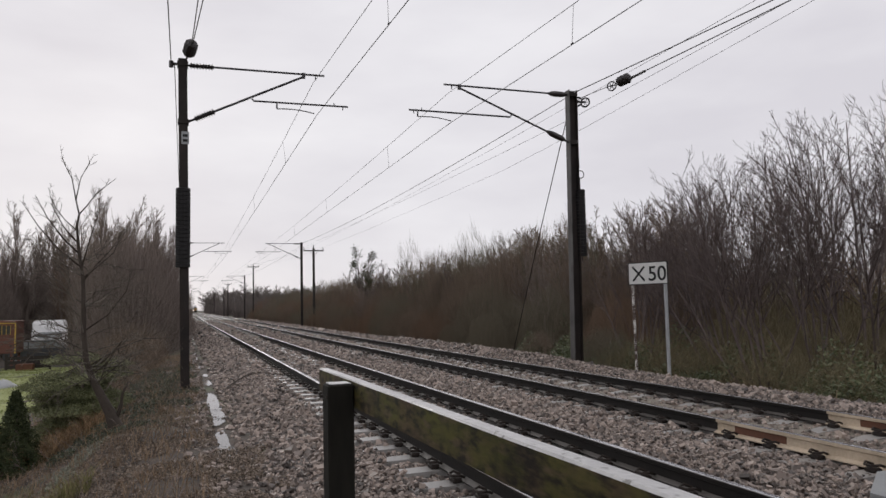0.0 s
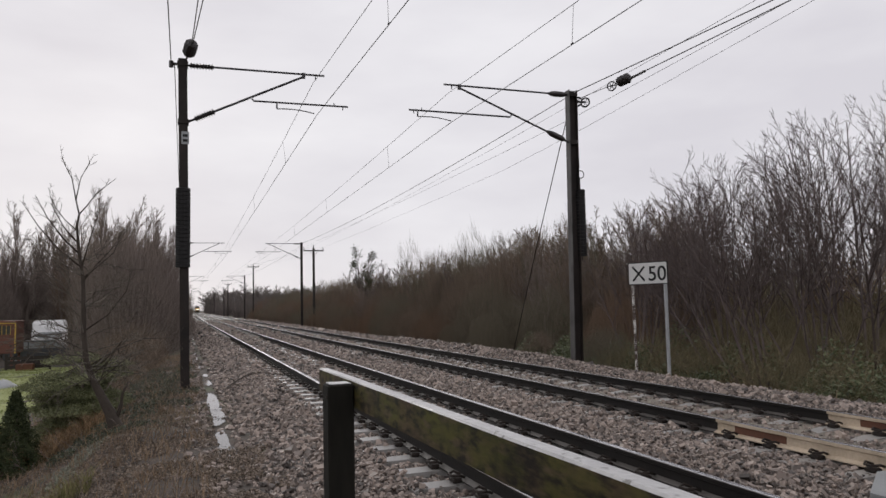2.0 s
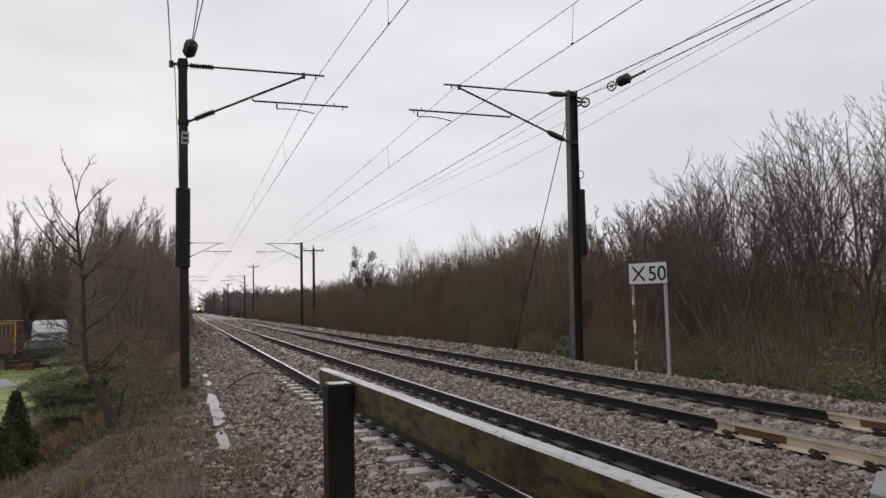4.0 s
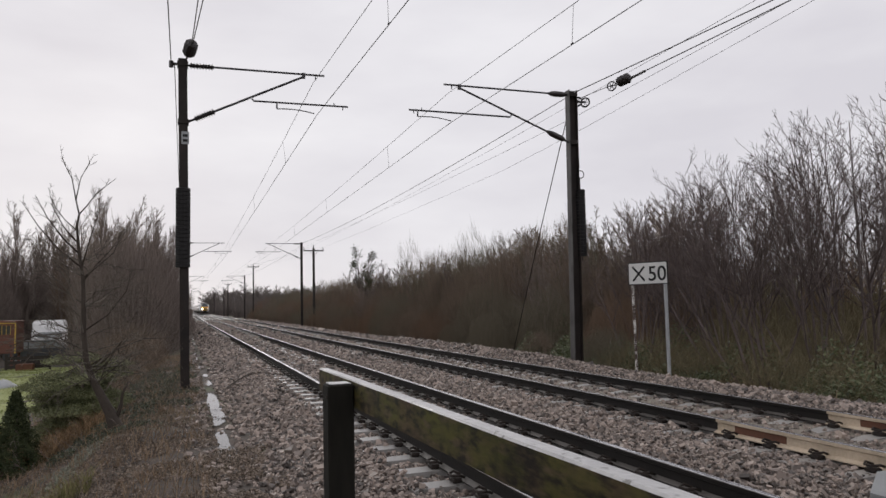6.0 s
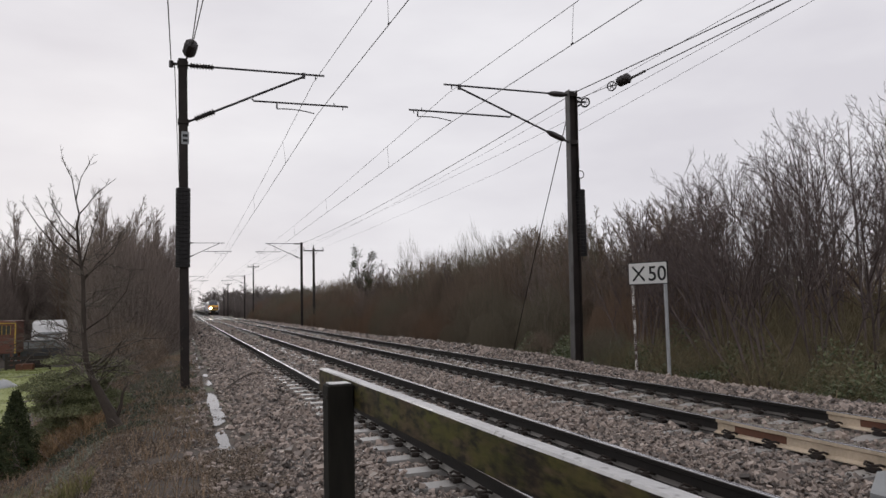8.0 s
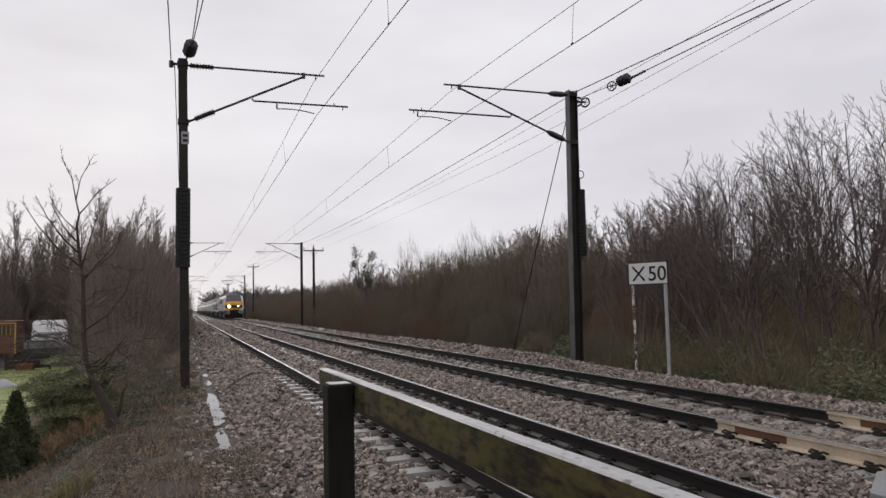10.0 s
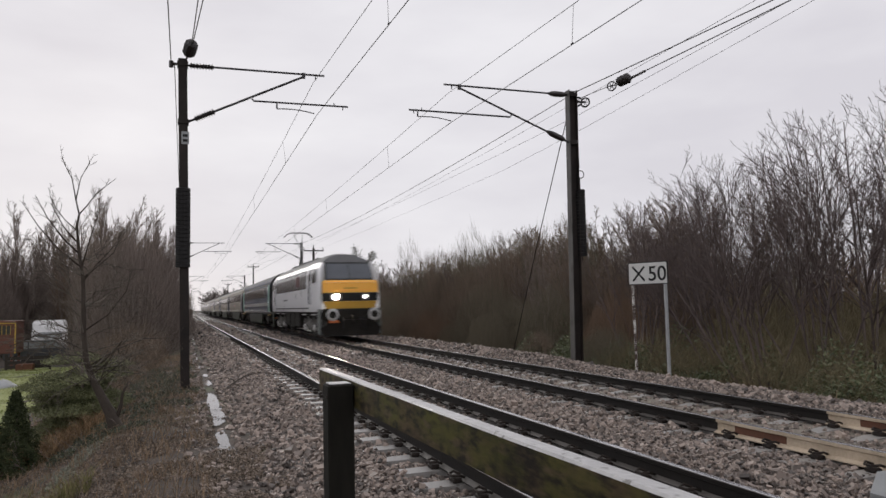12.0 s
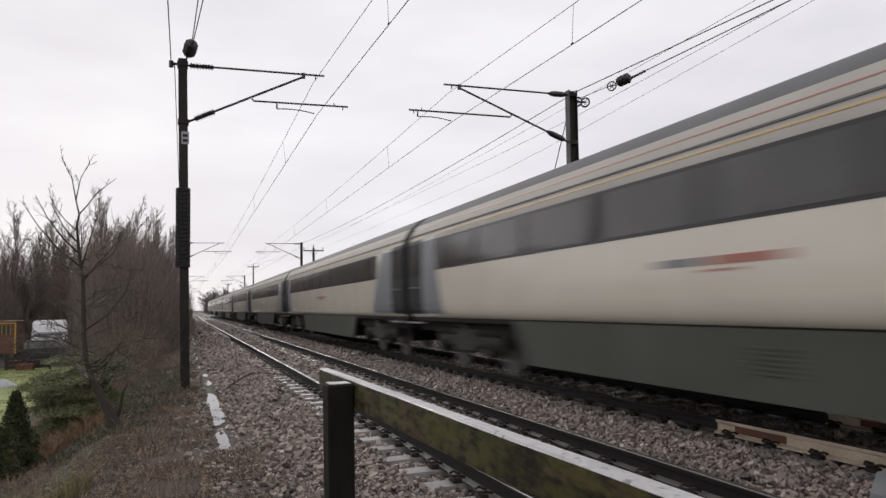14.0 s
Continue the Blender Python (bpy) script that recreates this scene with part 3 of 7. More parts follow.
# ---- fence beside the near track ----
def build_fence():
    f = thing("timber_fence", "low timber fence, algae-stained rail with pale painted sheen, dark post", "fence", pose(0.59, 3.42, 0, 0, 0, 1.46))
    g = Geo()
    rings = []
    for i in range(30):
        y = 0.0 - 3.4 * i / 29
        e = lambda k: 0.0016 * noise.noise((y * 3, k, 0.5))
        rings.append([(0.0 + e(0), y, 0.984 + e(1)), (0.04 + e(2), y, 0.984 + e(3)), (0.04 + e(4), y, 1.079 + e(5)), (0.037, y, 1.084 + e(6)), (0.003, y, 1.084 + e(6)), (0.0 + e(0), y, 1.079 + e(5))])
    g.loft(rings)
    # upward faces of the rail take the pale sheen colour
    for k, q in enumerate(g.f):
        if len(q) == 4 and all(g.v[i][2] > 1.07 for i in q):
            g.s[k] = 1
    part("fence_rail", g, [M_PLANK, M_PLANKTOP], f, "brown timber rail, green with algae, worn top with painted sheen")
    for y in (-0.62, -3.3):
        g = Geo()
        g.box(-0.102, -0.002, y - 0.05, y + 0.05, -0.5, 1.074, bevel=0.006)
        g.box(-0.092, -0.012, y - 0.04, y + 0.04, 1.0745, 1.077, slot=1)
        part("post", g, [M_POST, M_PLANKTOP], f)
    for y, z in ((-0.59, 0.99), (-0.65, 1.03)):
        g = Geo()
        g.tube([(-0.1055, y, z), (-0.101, y, z)], 0.008, 8)
        part("bolt_head", g, M_CLIP, f)


# ---- overhead line ----
def insulator(g, a, b, r=0.055, sheds=7):
    """A ribbed insulator between two points."""
    a, b = Vector(a), Vector(b)
    path, rad = [], []
    steps = sheds * 4
    for i in range(steps + 1):
        path.append(a.lerp(b, i / steps))
        rad.append((r if i % 4 == 2 else r * 0.55) if 0 < i < steps else r * 0.5)
    g.tube(path, rad, 8)


def h_section(g, w, h, z0, z1, lean=0.0):
    t = 0.014
    prof = [(-w, -h), (w, -h), (w, -h + t), (0.006, -h + t), (0.006, h - t), (w, h - t), (w, h), (-w, h), (-w, h - t), (-0.006, h - t), (-0.006, -h + t), (-w, -h + t)]
    g.loft([[(x, y, z0) for x, y in prof], [(x + lean, y, z1) for x, y in prof]])


def build_mast(x, y, s, base, lean, dims, weights=None, outrigger=False, label="", plate=False, grey=False):
    """s: +1 arms to +x, -1 to -x. dims: reach of tubes measured from the column."""
    t = thing("overhead_line_mast", label, "catenary mast", pose(x, y, 0), group="overhead line masts")
    top = 6.95 + dims["lift"]
    g = Geo()
    if grey:
        # left flange coloured as lit, right flange and web as shaded
        for nm, mat, e0, e1, d in (("flange", M_STEELLIT, -0.125, -0.107, 0.11), ("flange", M_STEEL, 0.107, 0.125, 0.11), ("web", M_STEEL, -0.106, 0.106, 0.008)):
            g = Geo()
            g.add([(a + o, b, z) for z, o in ((base - 0.6, 0.0), (top, lean)) for a, b in ((e0, -d), (e1, -d), (e1, d), (e0, d))], [(3, 2, 1, 0), (4, 5, 6, 7), (0, 1, 5, 4), (1, 2, 6, 5), (2, 3, 7, 6), (3, 0, 4, 7)])
            part(nm, g, mat, t, "flange in the lighter lit-side tone" if mat is M_STEELLIT else "")
    else:
        h_section(g, 0.095, 0.10, base - 0.6, top, lean)
        part("column", g, M_STEEL, t)
    o = lean
    P = lambda a, z: (o + s * a, 0.0, z + dims["lift"])
    g = Geo()
    g.tube([P(0.1, 6.83), P(dims["top"], 6.84)], 0.024, 8)
    g.tube([P(dims["top"] - 0.22, 6.84), P(dims["top"] - 0.2, 6.72)], 0.014, 6)
    part("top_tube", g, M_TUBE, t)
    g = Geo()
    if grey:
        g.tube([P(a, 6.83) for a in (0.15, 0.22, 0.3, 0.52, 0.6, 0.68)], [0.028, 0.062, 0.075, 0.075, 0.062, 0.028], 10)
    else:
        insulator(g, P(0.15, 6.83), P(0.66, 6.83), 0.085, 8)
    part("insulator", g, M_INS, t)
    g = Geo()
    g.tube([P(0.08, 5.53), P(dims["bracket"], 6.78)], 0.027, 8)
    g.box(min(o + s * (dims["bracket"] - 0.04), o + s * (dims["bracket"] + 0.04)), max(o + s * (dims["bracket"] - 0.04), o + s * (dims["bracket"] + 0.04)), -0.03, 0.03, 6.74 + dims["lift"], 6.87 + dims["lift"])
    part("bracket_tube", g, M_TUBE, t)
    d = Vector(P(dims["bracket"], 6.78)) - Vector(P(0.08, 5.53))
    g = Geo()
    a0 = Vector(P(0.08, 5.53))
    if grey:
        g.tube([a0 + d * f for f in (0.05, 0.07, 0.095, 0.17, 0.195, 0.22)], [0.03, 0.062, 0.075, 0.075, 0.062, 0.03], 10)
    else:
        insulator(g, a0 + d * 0.07, a0 + d * 0.23, 0.085, 8)
    part("insulator", g, M_INS, t)
    g = Geo()
    g.tube([P(dims["reg0"], 6.17), P(dims["reg0"] + 0.04, 6.12), P(dims["reg1"], 6.13)], 0.022, 8)
    g.tube([P(dims["reg1"] - 0.12, 6.13), P(dims["reg1"] - 0.13, 6.04)], 0.012, 6)
    g.tube([P(dims["reg1"] - 0.32, 6.13), P(dims["reg1"] - 0.34, 6.2)], 0.012, 6)
    part("registration_tube", g, M_TUBE, t)
    g = Geo()
    da = dims["drop"]
    arm = dims["contact"]
    g.tube([P(da, 6.12), P(da, 5.97)], 0.018, 6)
    g.tube([P(da + (arm - da) * k, 5.97 + 0.025 * math.sin(k * 3.0) - 0.06 * k * k) for k in (0, 0.2, 0.4, 0.6, 0.8, 1.0)], 0.012, 6)
    part("registration_arm", g, M_TUBE, t)
    for z in (6.83, 5.53):
        g = Geo()
        g.box(o * z / top - 0.115, o * z / top + 0.115, -0.125, 0.125, z - 0.05 + dims["lift"], z + 0.05 + dims["lift"])
        part("cantilever_bracket", g, M_STEEL, t)
    if outrigger:
        g = Geo()
        g.tube([(o, 0, 6.84), (o - 0.24, 0, 6.84)], 0.03, 6)
        g.tube([(o - 0.24, 0, 6.76), (o - 0.24, 0, 6.9)], 0.05, 8)
        part("outrigger", g, M_INS, t)
    if plate:
        g = Geo()
        g.box(-0.1, 0.06, -0.106, -0.102, 5.02, 5.3)
        p = part("number_plate", g, M_GREYPOST, t, "small grey plate with unreadable dark marks")
        for k in range(2):
            g = Geo()
            g.box(-0.07, 0.03, -0.1095, -0.107, 5.07 + k * 0.11, 5.13 + k * 0.11)
            part("mark", g, M_BLACK, p)
    if weights:
        wx, wz0, wz1, r = weights
        k = int((wz1 - wz0) / 0.09)
        h = (wz1 - wz0) / k
        g = Geo()
        g.tube([(0, 0, 0), (0, 0, h * 0.08), (0, 0, h * 0.9), (0, 0, h * 0.97)], [r * 0.9, r, r, r * 0.9], 14)
        disc = g.mesh("weight", M_WEIGHT)
        for i in range(k):
            part("weight", disc, None, t).location = (wx, -0.02, wz0 + h * i)
        g = Geo()
        g.tube([(wx, -0.02, wz0 - 0.12), (wx, -0.02, wz1 + 0.3)], 0.012, 6)
        part("weight_rod", g, M_STEEL, t)
    return t


LEFT_DIMS = dict(lift=0.0, top=3.17, bracket=2.68, reg0=1.5, reg1=3.73, drop=2.06, contact=2.93)
RIGHT_DIMS = dict(lift=0.04, top=3.62, bracket=3.2, reg0=1.78, reg1=4.55, drop=4.32, contact=3.44)
MAST_Y = (17.0, 64.2, 128.0, 196.5, 262.0)


def line_points(a, b, sag=0.0, n=10):
    a, b = Vector(a), Vector(b)
    return [a.lerp(b, i / n) - Vector((0, 0, sag * 4 * (i / n) * (1 - i / n))) for i in range(n + 1)]


def build_overhead():
    for i, y in enumerate(MAST_Y):
        lab = "dark steel overhead line mast with cantilever arm"
        if i == 0:
            build_mast(0.03, y, 1, -0.32, -0.08, LEFT_DIMS, (-0.06, 2.3, 4.05, 0.155), True, "dark steel overhead line mast with cantilever and hanging weights", plate=True)
            r = build_mast(9.63, y, -1, -0.26, 0.12, RIGHT_DIMS, (0.27, 2.55, 4.32, 0.125), False, "steel overhead line mast, lit flange lighter, with pulleys and side-hung weights", grey=True)
            # the balance pulleys, the wire down to the weights and its ring
            for dx in (0.34, 0.46):
                g = Geo()
                for k in range(16):
                    a0, a1 = 2 * math.pi * k / 16, 2 * math.pi * (k + 1) / 16
                    g.tube([(dx, -0.02 + 0.12 * math.cos(a0), 6.7 + 0.12 * math.sin(a0)), (dx, -0.02 + 0.12 * math.cos(a1), 6.7 + 0.12 * math.sin(a1))], 0.022, 5)
                for k in range(3):
                    a0 = math.pi * k / 3
                    g.tube([(dx, -0.02 + 0.1 * math.cos(a0), 6.7 + 0.1 * math.sin(a0)), (dx, -0.02 - 0.1 * math.cos(a0), 6.7 - 0.1 * math.sin(a0))], 0.01, 4)
                p = part("pulley_wheel", g, M_TUBE, r, "spoked dark grey balance pulley")
                p.rotation_euler.z = radians(38)
                p.location = (dx * 0.22 + (dx - 0.4) * 0.95, -dx * 0.6, 0)
            g = Geo()
            g.tube([(0.12, 0, 6.7), (0.5, -0.02, 6.7)], 0.025, 6)
            part("pulley_axle", g, M_STEEL, r)
            g = Geo()
            g.tube([(0.27, -0.02, 4.9), (0.25, -0.02, 6.6)], 0.007, 5)
            ring = [(0.30 + 0.10 * math.cos(a), -0.02, 4.73 + 0.10 * math.sin(a)) for a in np.linspace(0, 2 * math.pi, 15)]
            g.tube(ring, 0.012, 5)
            part("weight_wire", g, M_STEEL, r)
            g = Geo()
            g.tube([(0.0, 0.1, 6.2), (0.8, 3.5, 3.4), (1.95, 8.4, -0.9)], 0.013, 6)
            part("back_stay", g, M_STEEL, r, "thin steel stay down to the ground")
        else:
            dl = dict(LEFT_DIMS, lift=0.12, contact=2.93 + 0.35, drop=2.4)
            dr = dict(RIGHT_DIMS, lift=0.1, contact=3.0, top=3.1, bracket=2.75, reg1=3.9, drop=3.7)
            build_mast(0.05, y, 1, -0.3, 0.0, dl, None, True, lab)
            build_mast(9.62, y, -1, -0.25, 0.0, dr, None, False, lab)
    # contact wire, messenger wire and droppers of each track
    for xc, rows, held in ((XN, ((3.66, -8.0), (2.95, 17.0), (3.32, 64.2), (2.95, 128.0), (3.3, 196.5), (3.0, 262), (3.1, 330), (3.1, 560)), (3.86, 2.86)), (XF, ((7.1, -8.0), (6.29, 17.0), (6.75, 64.2), (6.3, 128.0), (6.7, 196.5), (6.4, 262), (6.5, 330), (6.5, 560)), (7.51, 6.245))):
        t = thing("overhead_line", "thin contact and messenger wires with droppers above the track", "overhead wire", group="overhead lines")
        g, h = Geo(), Geo()
        for (x0, y0), (x1, y1) in zip(rows[:-1], rows[1:]):
            g.tube(line_points((x0, y0, 5.91), (x1, y1, 5.91), 0.0, 2), 0.008, 5, caps=False)
            span = y1 - y0
            sag = 0.00006 * span * span
            sag = 0.0 if y0 < 0 else sag
            xa, xb = held[0] if y0 < 0 else held[1] if y0 < 20 else x0, held[1] if y0 < 0 else x1
            pm = line_points((xa, y0, 6.66), (xb, y1, 6.66 if y1 < 20 else 6.73), sag, 12)
            h.tube(pm, 0.0065, 5, caps=False)
            if y0 < 130:
                n = max(2, int(span / 11.2))
                for i in range(n):
                    f = (i + 0.52) / n if y0 > 0 else (11.2 - y0) / span
                    if y0 < 0 and i:
                        continue
                    d = Geo()
                    zt = 6.68 - sag * 4 * f * (1 - f)
                    d.tube([(x0 + (x1 - x0) * f, y0 + span * f, 5.91), (xa + (xb - xa) * f, y0 + span * f, zt)], 0.0045, 4)
                    d.tube([(x0 + (x1 - x0) * f, y0 + span * f - 0.03, 5.93), (x0 + (x1 - x0) * f, y0 + span * f + 0.03, 5.93)], 0.016, 5)
                    part("dropper", d, M_WIRE, t)
        part("contact_wire", g, M_WIRE, t)
        part("messenger_wire", h, M_WIRE, t)
    # return conductors at the mast heads
    g = Geo()
    g.tube([(-0.29, -10, 6.78), (-0.29, 17, 6.84)], 0.011, 5)
    single("return_wire", g, M_WIRE, "thin return conductor along the mast heads", "overhead wire", group="overhead lines")
    g = Geo()
    g.tube([p for a, b in zip(MAST_Y[:-1], MAST_Y[1:]) for p in line_points((-0.22, a, 6.86), (-0.22, b - 0.01, 6.86), 0.25, 8)], 0.010, 5)
    single("return_wire", g, M_WIRE, "thin return conductor along the mast heads", "overhead wire", group="overhead lines")
    g = Geo()
    g.tube([(10.55, -6.0, 6.72), (9.95, 10.1, 6.68), (9.75, 17, 6.9)], 0.013, 5)
    single("return_wire", g, M_WIRE, "thin return conductor along the mast heads", "overhead wire", group="overhead lines")
    g = Geo()
    g.tube([p for a, b in zip(MAST_Y[:-1], MAST_Y[1:]) for p in line_points((9.7, a, 6.85), (9.62, b - 0.01, 6.95), 0.3, 8)], 0.012, 5)
    single("return_wire", g, M_WIRE, "thin return conductor along the mast heads", "overhead wire", group="overhead lines")
    # tension wires that end on the two nearest masts
    t = thing("anchor_wire", "pair of anchor wires with dark bulb insulator at mast", "overhead wire", group="overhead lines")
    g = Geo()
    g.tube([(0.02, 17, 6.95), (0.08, 16.55, 6.98)], 0.02, 6)
    g.tube([(0.13, 16.2, 7.01), (0.22, 13.6, 6.97), (0.75, 0, 6.9)], 0.011, 5)
    g.tube([(0.15, 16.2, 7.03), (0.31, 13.6, 7.0), (1.15, 0, 6.95)], 0.011, 5)
    part("wire", g, M_WIRE, t)
    g = Geo()
    insulator(g, (0.08, 16.62, 6.985), (0.13, 16.1, 7.015), 0.15, 3)
    part("insulator", g, M_INS, t, "dark bulbous insulator")
    t = thing("anchor_wire", "anchor wire with pulley and bulb insulator near a mast", "overhead wire", group="overhead lines")
    g = Geo()
    g.tube([(9.95, 17, 6.78), (9.72, 15.05, 6.56)], 0.009, 5)
    g.tube([(9.72, 15.05, 6.53), (9.68, 14.3, 6.5), (9.66, 13.6, 6.45), (9.53, 9.26, 6.3), (9.3, 0, 6.1)], 0.012, 5)
    for k in range(5):
        y = 13.55 + k * 0.13
        g.tube([(9.66, y, 6.44), (9.665, y + 0.09, 6.455)], 0.03, 5)
    part("wire", g, M_WIRE, t)
    g = Geo()
    insulator(g, (9.675, 14.62, 6.51), (9.665, 14.2, 6.49), 0.13, 3)
    part("insulator", g, M_INS, t, "dark bulbous insulator")
    g = Geo()
    for k in range(16):
        a0, a1 = 2 * math.pi * k / 16, 2 * math.pi * (k + 1) / 16
        g.tube([(9.72 + 0.07 * math.cos(a0), 15.0 - 0.08 * math.cos(a0), 6.53 + 0.11 * math.sin(a0)), (9.72 + 0.07 * math.cos(a1), 15.0 - 0.08 * math.cos(a1), 6.53 + 0.11 * math.sin(a1))], 0.017, 5)
    for k in range(3):
        a0 = math.pi * k / 3
        g.tube([(9.72 + 0.07 * math.cos(a0), 15.0 - 0.08 * math.cos(a0), 6.53 + 0.1 * math.sin(a0)), (9.72 - 0.07 * math.cos(a0), 15.0 + 0.08 * math.cos(a0), 6.53 - 0.1 * math.sin(a0))], 0.01, 4)
    part("pulley_wheel", g, M_TUBE, t, "spoked dark grey balance pulley")


def build_pole_line():
    spots = ((12.2, 73.4, 7.3), (11.9, 138.0, 9.3), (10.3, -18.0, 7.45), (11.6, 215.0, 8.7))
    for x, y, top in spots:
        t = thing("utility_pole", "dark wooden utility pole with a crossarm above the scrub", "utility pole", pose(x, y, 0), group="utility poles")
        g = Geo()
        g.tube([(0, 0, -1.2), (0, 0, top * 0.5), (0, 0, top)], [0.16, 0.13, 0.11], 8)
        part("pole", g, M_WOODPOLE, t)
        g = Geo()
        g.box(-1.0, 1.0, -0.06, 0.06, top - 0.32, top - 0.2)
        part("crossarm", g, M_WOODPOLE, t)
        for dx in (-0.95, 0, 0.95):
            g = Geo()
            z = top - 0.2 if dx else top
            insulator(g, (dx, 0, z), (dx, 0, z + 0.28), 0.07, 2)
            part("insulator", g, M_INS, t)
        for dx in (-0.5, 0.5):
            g = Geo()
            g.tube([(dx, 0, top - 0.3), (0, 0, top - 0.75)], 0.02, 5)
            part("brace", g, M_STEEL, t)
    order = (spots[2], spots[0], spots[1], spots[3])
    for dx, dz in ((-0.95, 0.08), (0.0, 0.28), (0.95, 0.08)):
        g = Geo()
        if dx < 0:
            g.tube([(9.35, -18, 7.53), (9.78, 2.0, 6.66), (9.92, 9.64, 6.5), (10.08, 17.3, 6.41), (10.19, 22.6, 6.46), (10.49, 37.0, 6.69), (11.25, 73.4, 7.38)], 0.0055, 5, caps=False)
        elif dx > 0:
            g.tube([(11.25, -18, 7.53), (11.6, 2.0, 7.5), (11.85, 10.92, 7.26), (12.05, 20.7, 6.87), (12.19, 27.1, 6.73), (12.76, 54.6, 7.02), (13.15, 73.4, 7.38)], 0.0055, 5, caps=False)
        for a, b in zip(order[:-1] if not dx else order[1:-1], order[1:] if not dx else order[2:]):
            g.tube(line_points((a[0] + dx, a[1], a[2] + dz), (b[0] + dx, b[1], b[2] + dz), 0.35, 14), 0.0055, 5, caps=False)
        single("power_line", g, M_WIRE, "thin dark power line between wooden poles", "overhead wire", group="pole line wires")


# ---- sign ----
def build_sign():
    t = thing("speed_sign", "white rectangular X 50 board on one peeling and one grey post", "railway sign", pose(9.5, 12.9, 0, 0, 0, -66))
    w = 0.88
    g = Geo()
    g.box(-w - 0.03, 0.03, -0.012, 0.012, 1.69, 2.17, bevel=0.004)
    b = part("board", g, M_BLACK, t, "black-edged sign board")
    g = Geo()
    g.box(-w - 0.012, 0.012, -0.0165, -0.0125, 1.708, 2.152)
    part("face", g, M_SIGN, b, "off-white board face")
    def bar(cx, cz, length, width, angle, name):
        q = Geo()
        m = Matrix.Translation((cx, -0.0195, cz)) @ Matrix.Rotation(angle, 4, "Y")
        q.box(-length / 2, length / 2, -0.002, 0.002, -width / 2, width / 2, m=m)
        return q
    q = bar(-w * 0.74, 1.925, 0.42, 0.042, radians(47), "stroke")
    q2 = bar(-w * 0.74, 1.925, 0.42, 0.042, radians(-47), "stroke")
    part("letter", q, M_BLACK, b)
    q2.v = [(x, y - 0.0008, z) for x, y, z in q2.v]
    part("letter", q2, M_BLACK, b)
    cu = bpy.data.curves.new("numeral", "FONT")
    cu.body, cu.size, cu.extrude, cu.align_x, cu.offset = "50", 0.44, 0.002, "CENTER", 0.004
    ob = new("numeral", cu)
    ob.data.materials.append(M_BLACK)
    ob.parent = b
    ob.matrix_basis = Matrix.Translation((-w * 0.24, -0.0195, 1.77)) @ Matrix.Rotation(radians(90), 4, "X")
    g = Geo()
    g.tube([(-w + 0.06, 0.03, -0.6), (-w + 0.05, 0.03, 0.7), (-w + 0.04, 0.03, 1.72)], 0.03, 8)
    part("post", g, M_PEEL, t, "thin post with peeling white paint over rust")
    g = Geo()
    g.tube([(-0.06, 0.035, -0.6), (-0.06, 0.035, 1.8)], 0.038, 10)
    part("post", g, M_GREYPOST, t, "plain grey post")


def build_crossing():
    g = Geo()
    g.prism([(4.62, 0.6), (5.6, 0.6), (5.6, 4.5), (5.22, 4.5), (4.62, 4.05)], -0.24, -0.045, axis="z")
    single("crossing_panel", g, M_DECK, "grey rubber level-crossing panel between the tracks", "crossing panel")
    g = Geo()
    g.box(XF - 0.66, XF + 0.66, 0.6, 3.6, -0.22, -0.02, bevel=0.03)
    single("crossing_panel", g, M_DECK, "grey rubber level-crossing panel inside the rails", "crossing panel")


def build_puddles():
    """Pools along the foot of the ballast."""
    for nr, (x, y, lx, ly) in enumerate(((0.5, 9.35, 0.105, 0.5), (0.49, 10.35, 0.06, 0.7), (0.52, 12.4, 0.085, 0.9), (0.51, 14.3, 0.095, 1.5), (0.54, 18.3, 0.06, 0.6), (0.52, 20.4, 0.05, 0.45), (0.48, 23.5, 0.085, 0.9), (0.4, 27.7, 0.05, 0.9), (0.41, 31, 0.05, 1.0), (0.42, 34.6, 0.06, 1.3), (0.45, 40, 0.06, 1.5), (0.46, 47, 0.07, 2.0), (0.64, 7.2, 0.035, 0.2), (0.68, 6.4, 0.025, 0.16))):
        top = -0.346 + 0.002 * (nr % 3)
        g = Geo()
        n = 48
        ring = []
        for k in range(n):
            a = 2 * math.pi * k / n
            r = 1 + 0.4 * noise.noise((math.cos(a) * 1.7 + x * 9, math.sin(a) * 1.7 + y, 0.3)) + 0.25 * noise.noise((math.cos(a) * 5, math.sin(a) * 5 + y, 1.3))
            ring.append((x + 1.25 * lx * r * math.cos(a), y + ly * r * math.sin(a), top))
        g.add(ring + [(x, y, top)], [(k, (k + 1) % n, n) for k in range(n)])
        single("puddle", g, M_WATER, "shallow rain puddle on the cess path", "puddle", kind="structure")


# ---- train: all vehicles have their front at local y = 0 and stretch to +y ----
HALF = [(1.245, 1.12), (1.305, 1.17), (1.343, 1.25), (1.362, 1.4), (1.37, 1.7), (1.37, 2.25), (1.352, 2.8), (1.29, 3.02), (1.14, 3.27), (0.9, 3.48), (0.55, 3.63), (0.2, 3.7)]


def ring_at(y, sx=1.0, rake=None, roof=1.0, base=1.12):
    pts = []
    for x, z in HALF:
        zz = base if z < 1.15 else z
        if zz > 2.9:
            zz = 2.9 + (zz - 2.9) * roof
        pts.append((x * sx, y + (rake(zz) if rake else 0), zz))
    return [(-x, yy, z) for x, yy, z in pts] + [(x, yy, z) for x, yy, z in reversed(pts)]


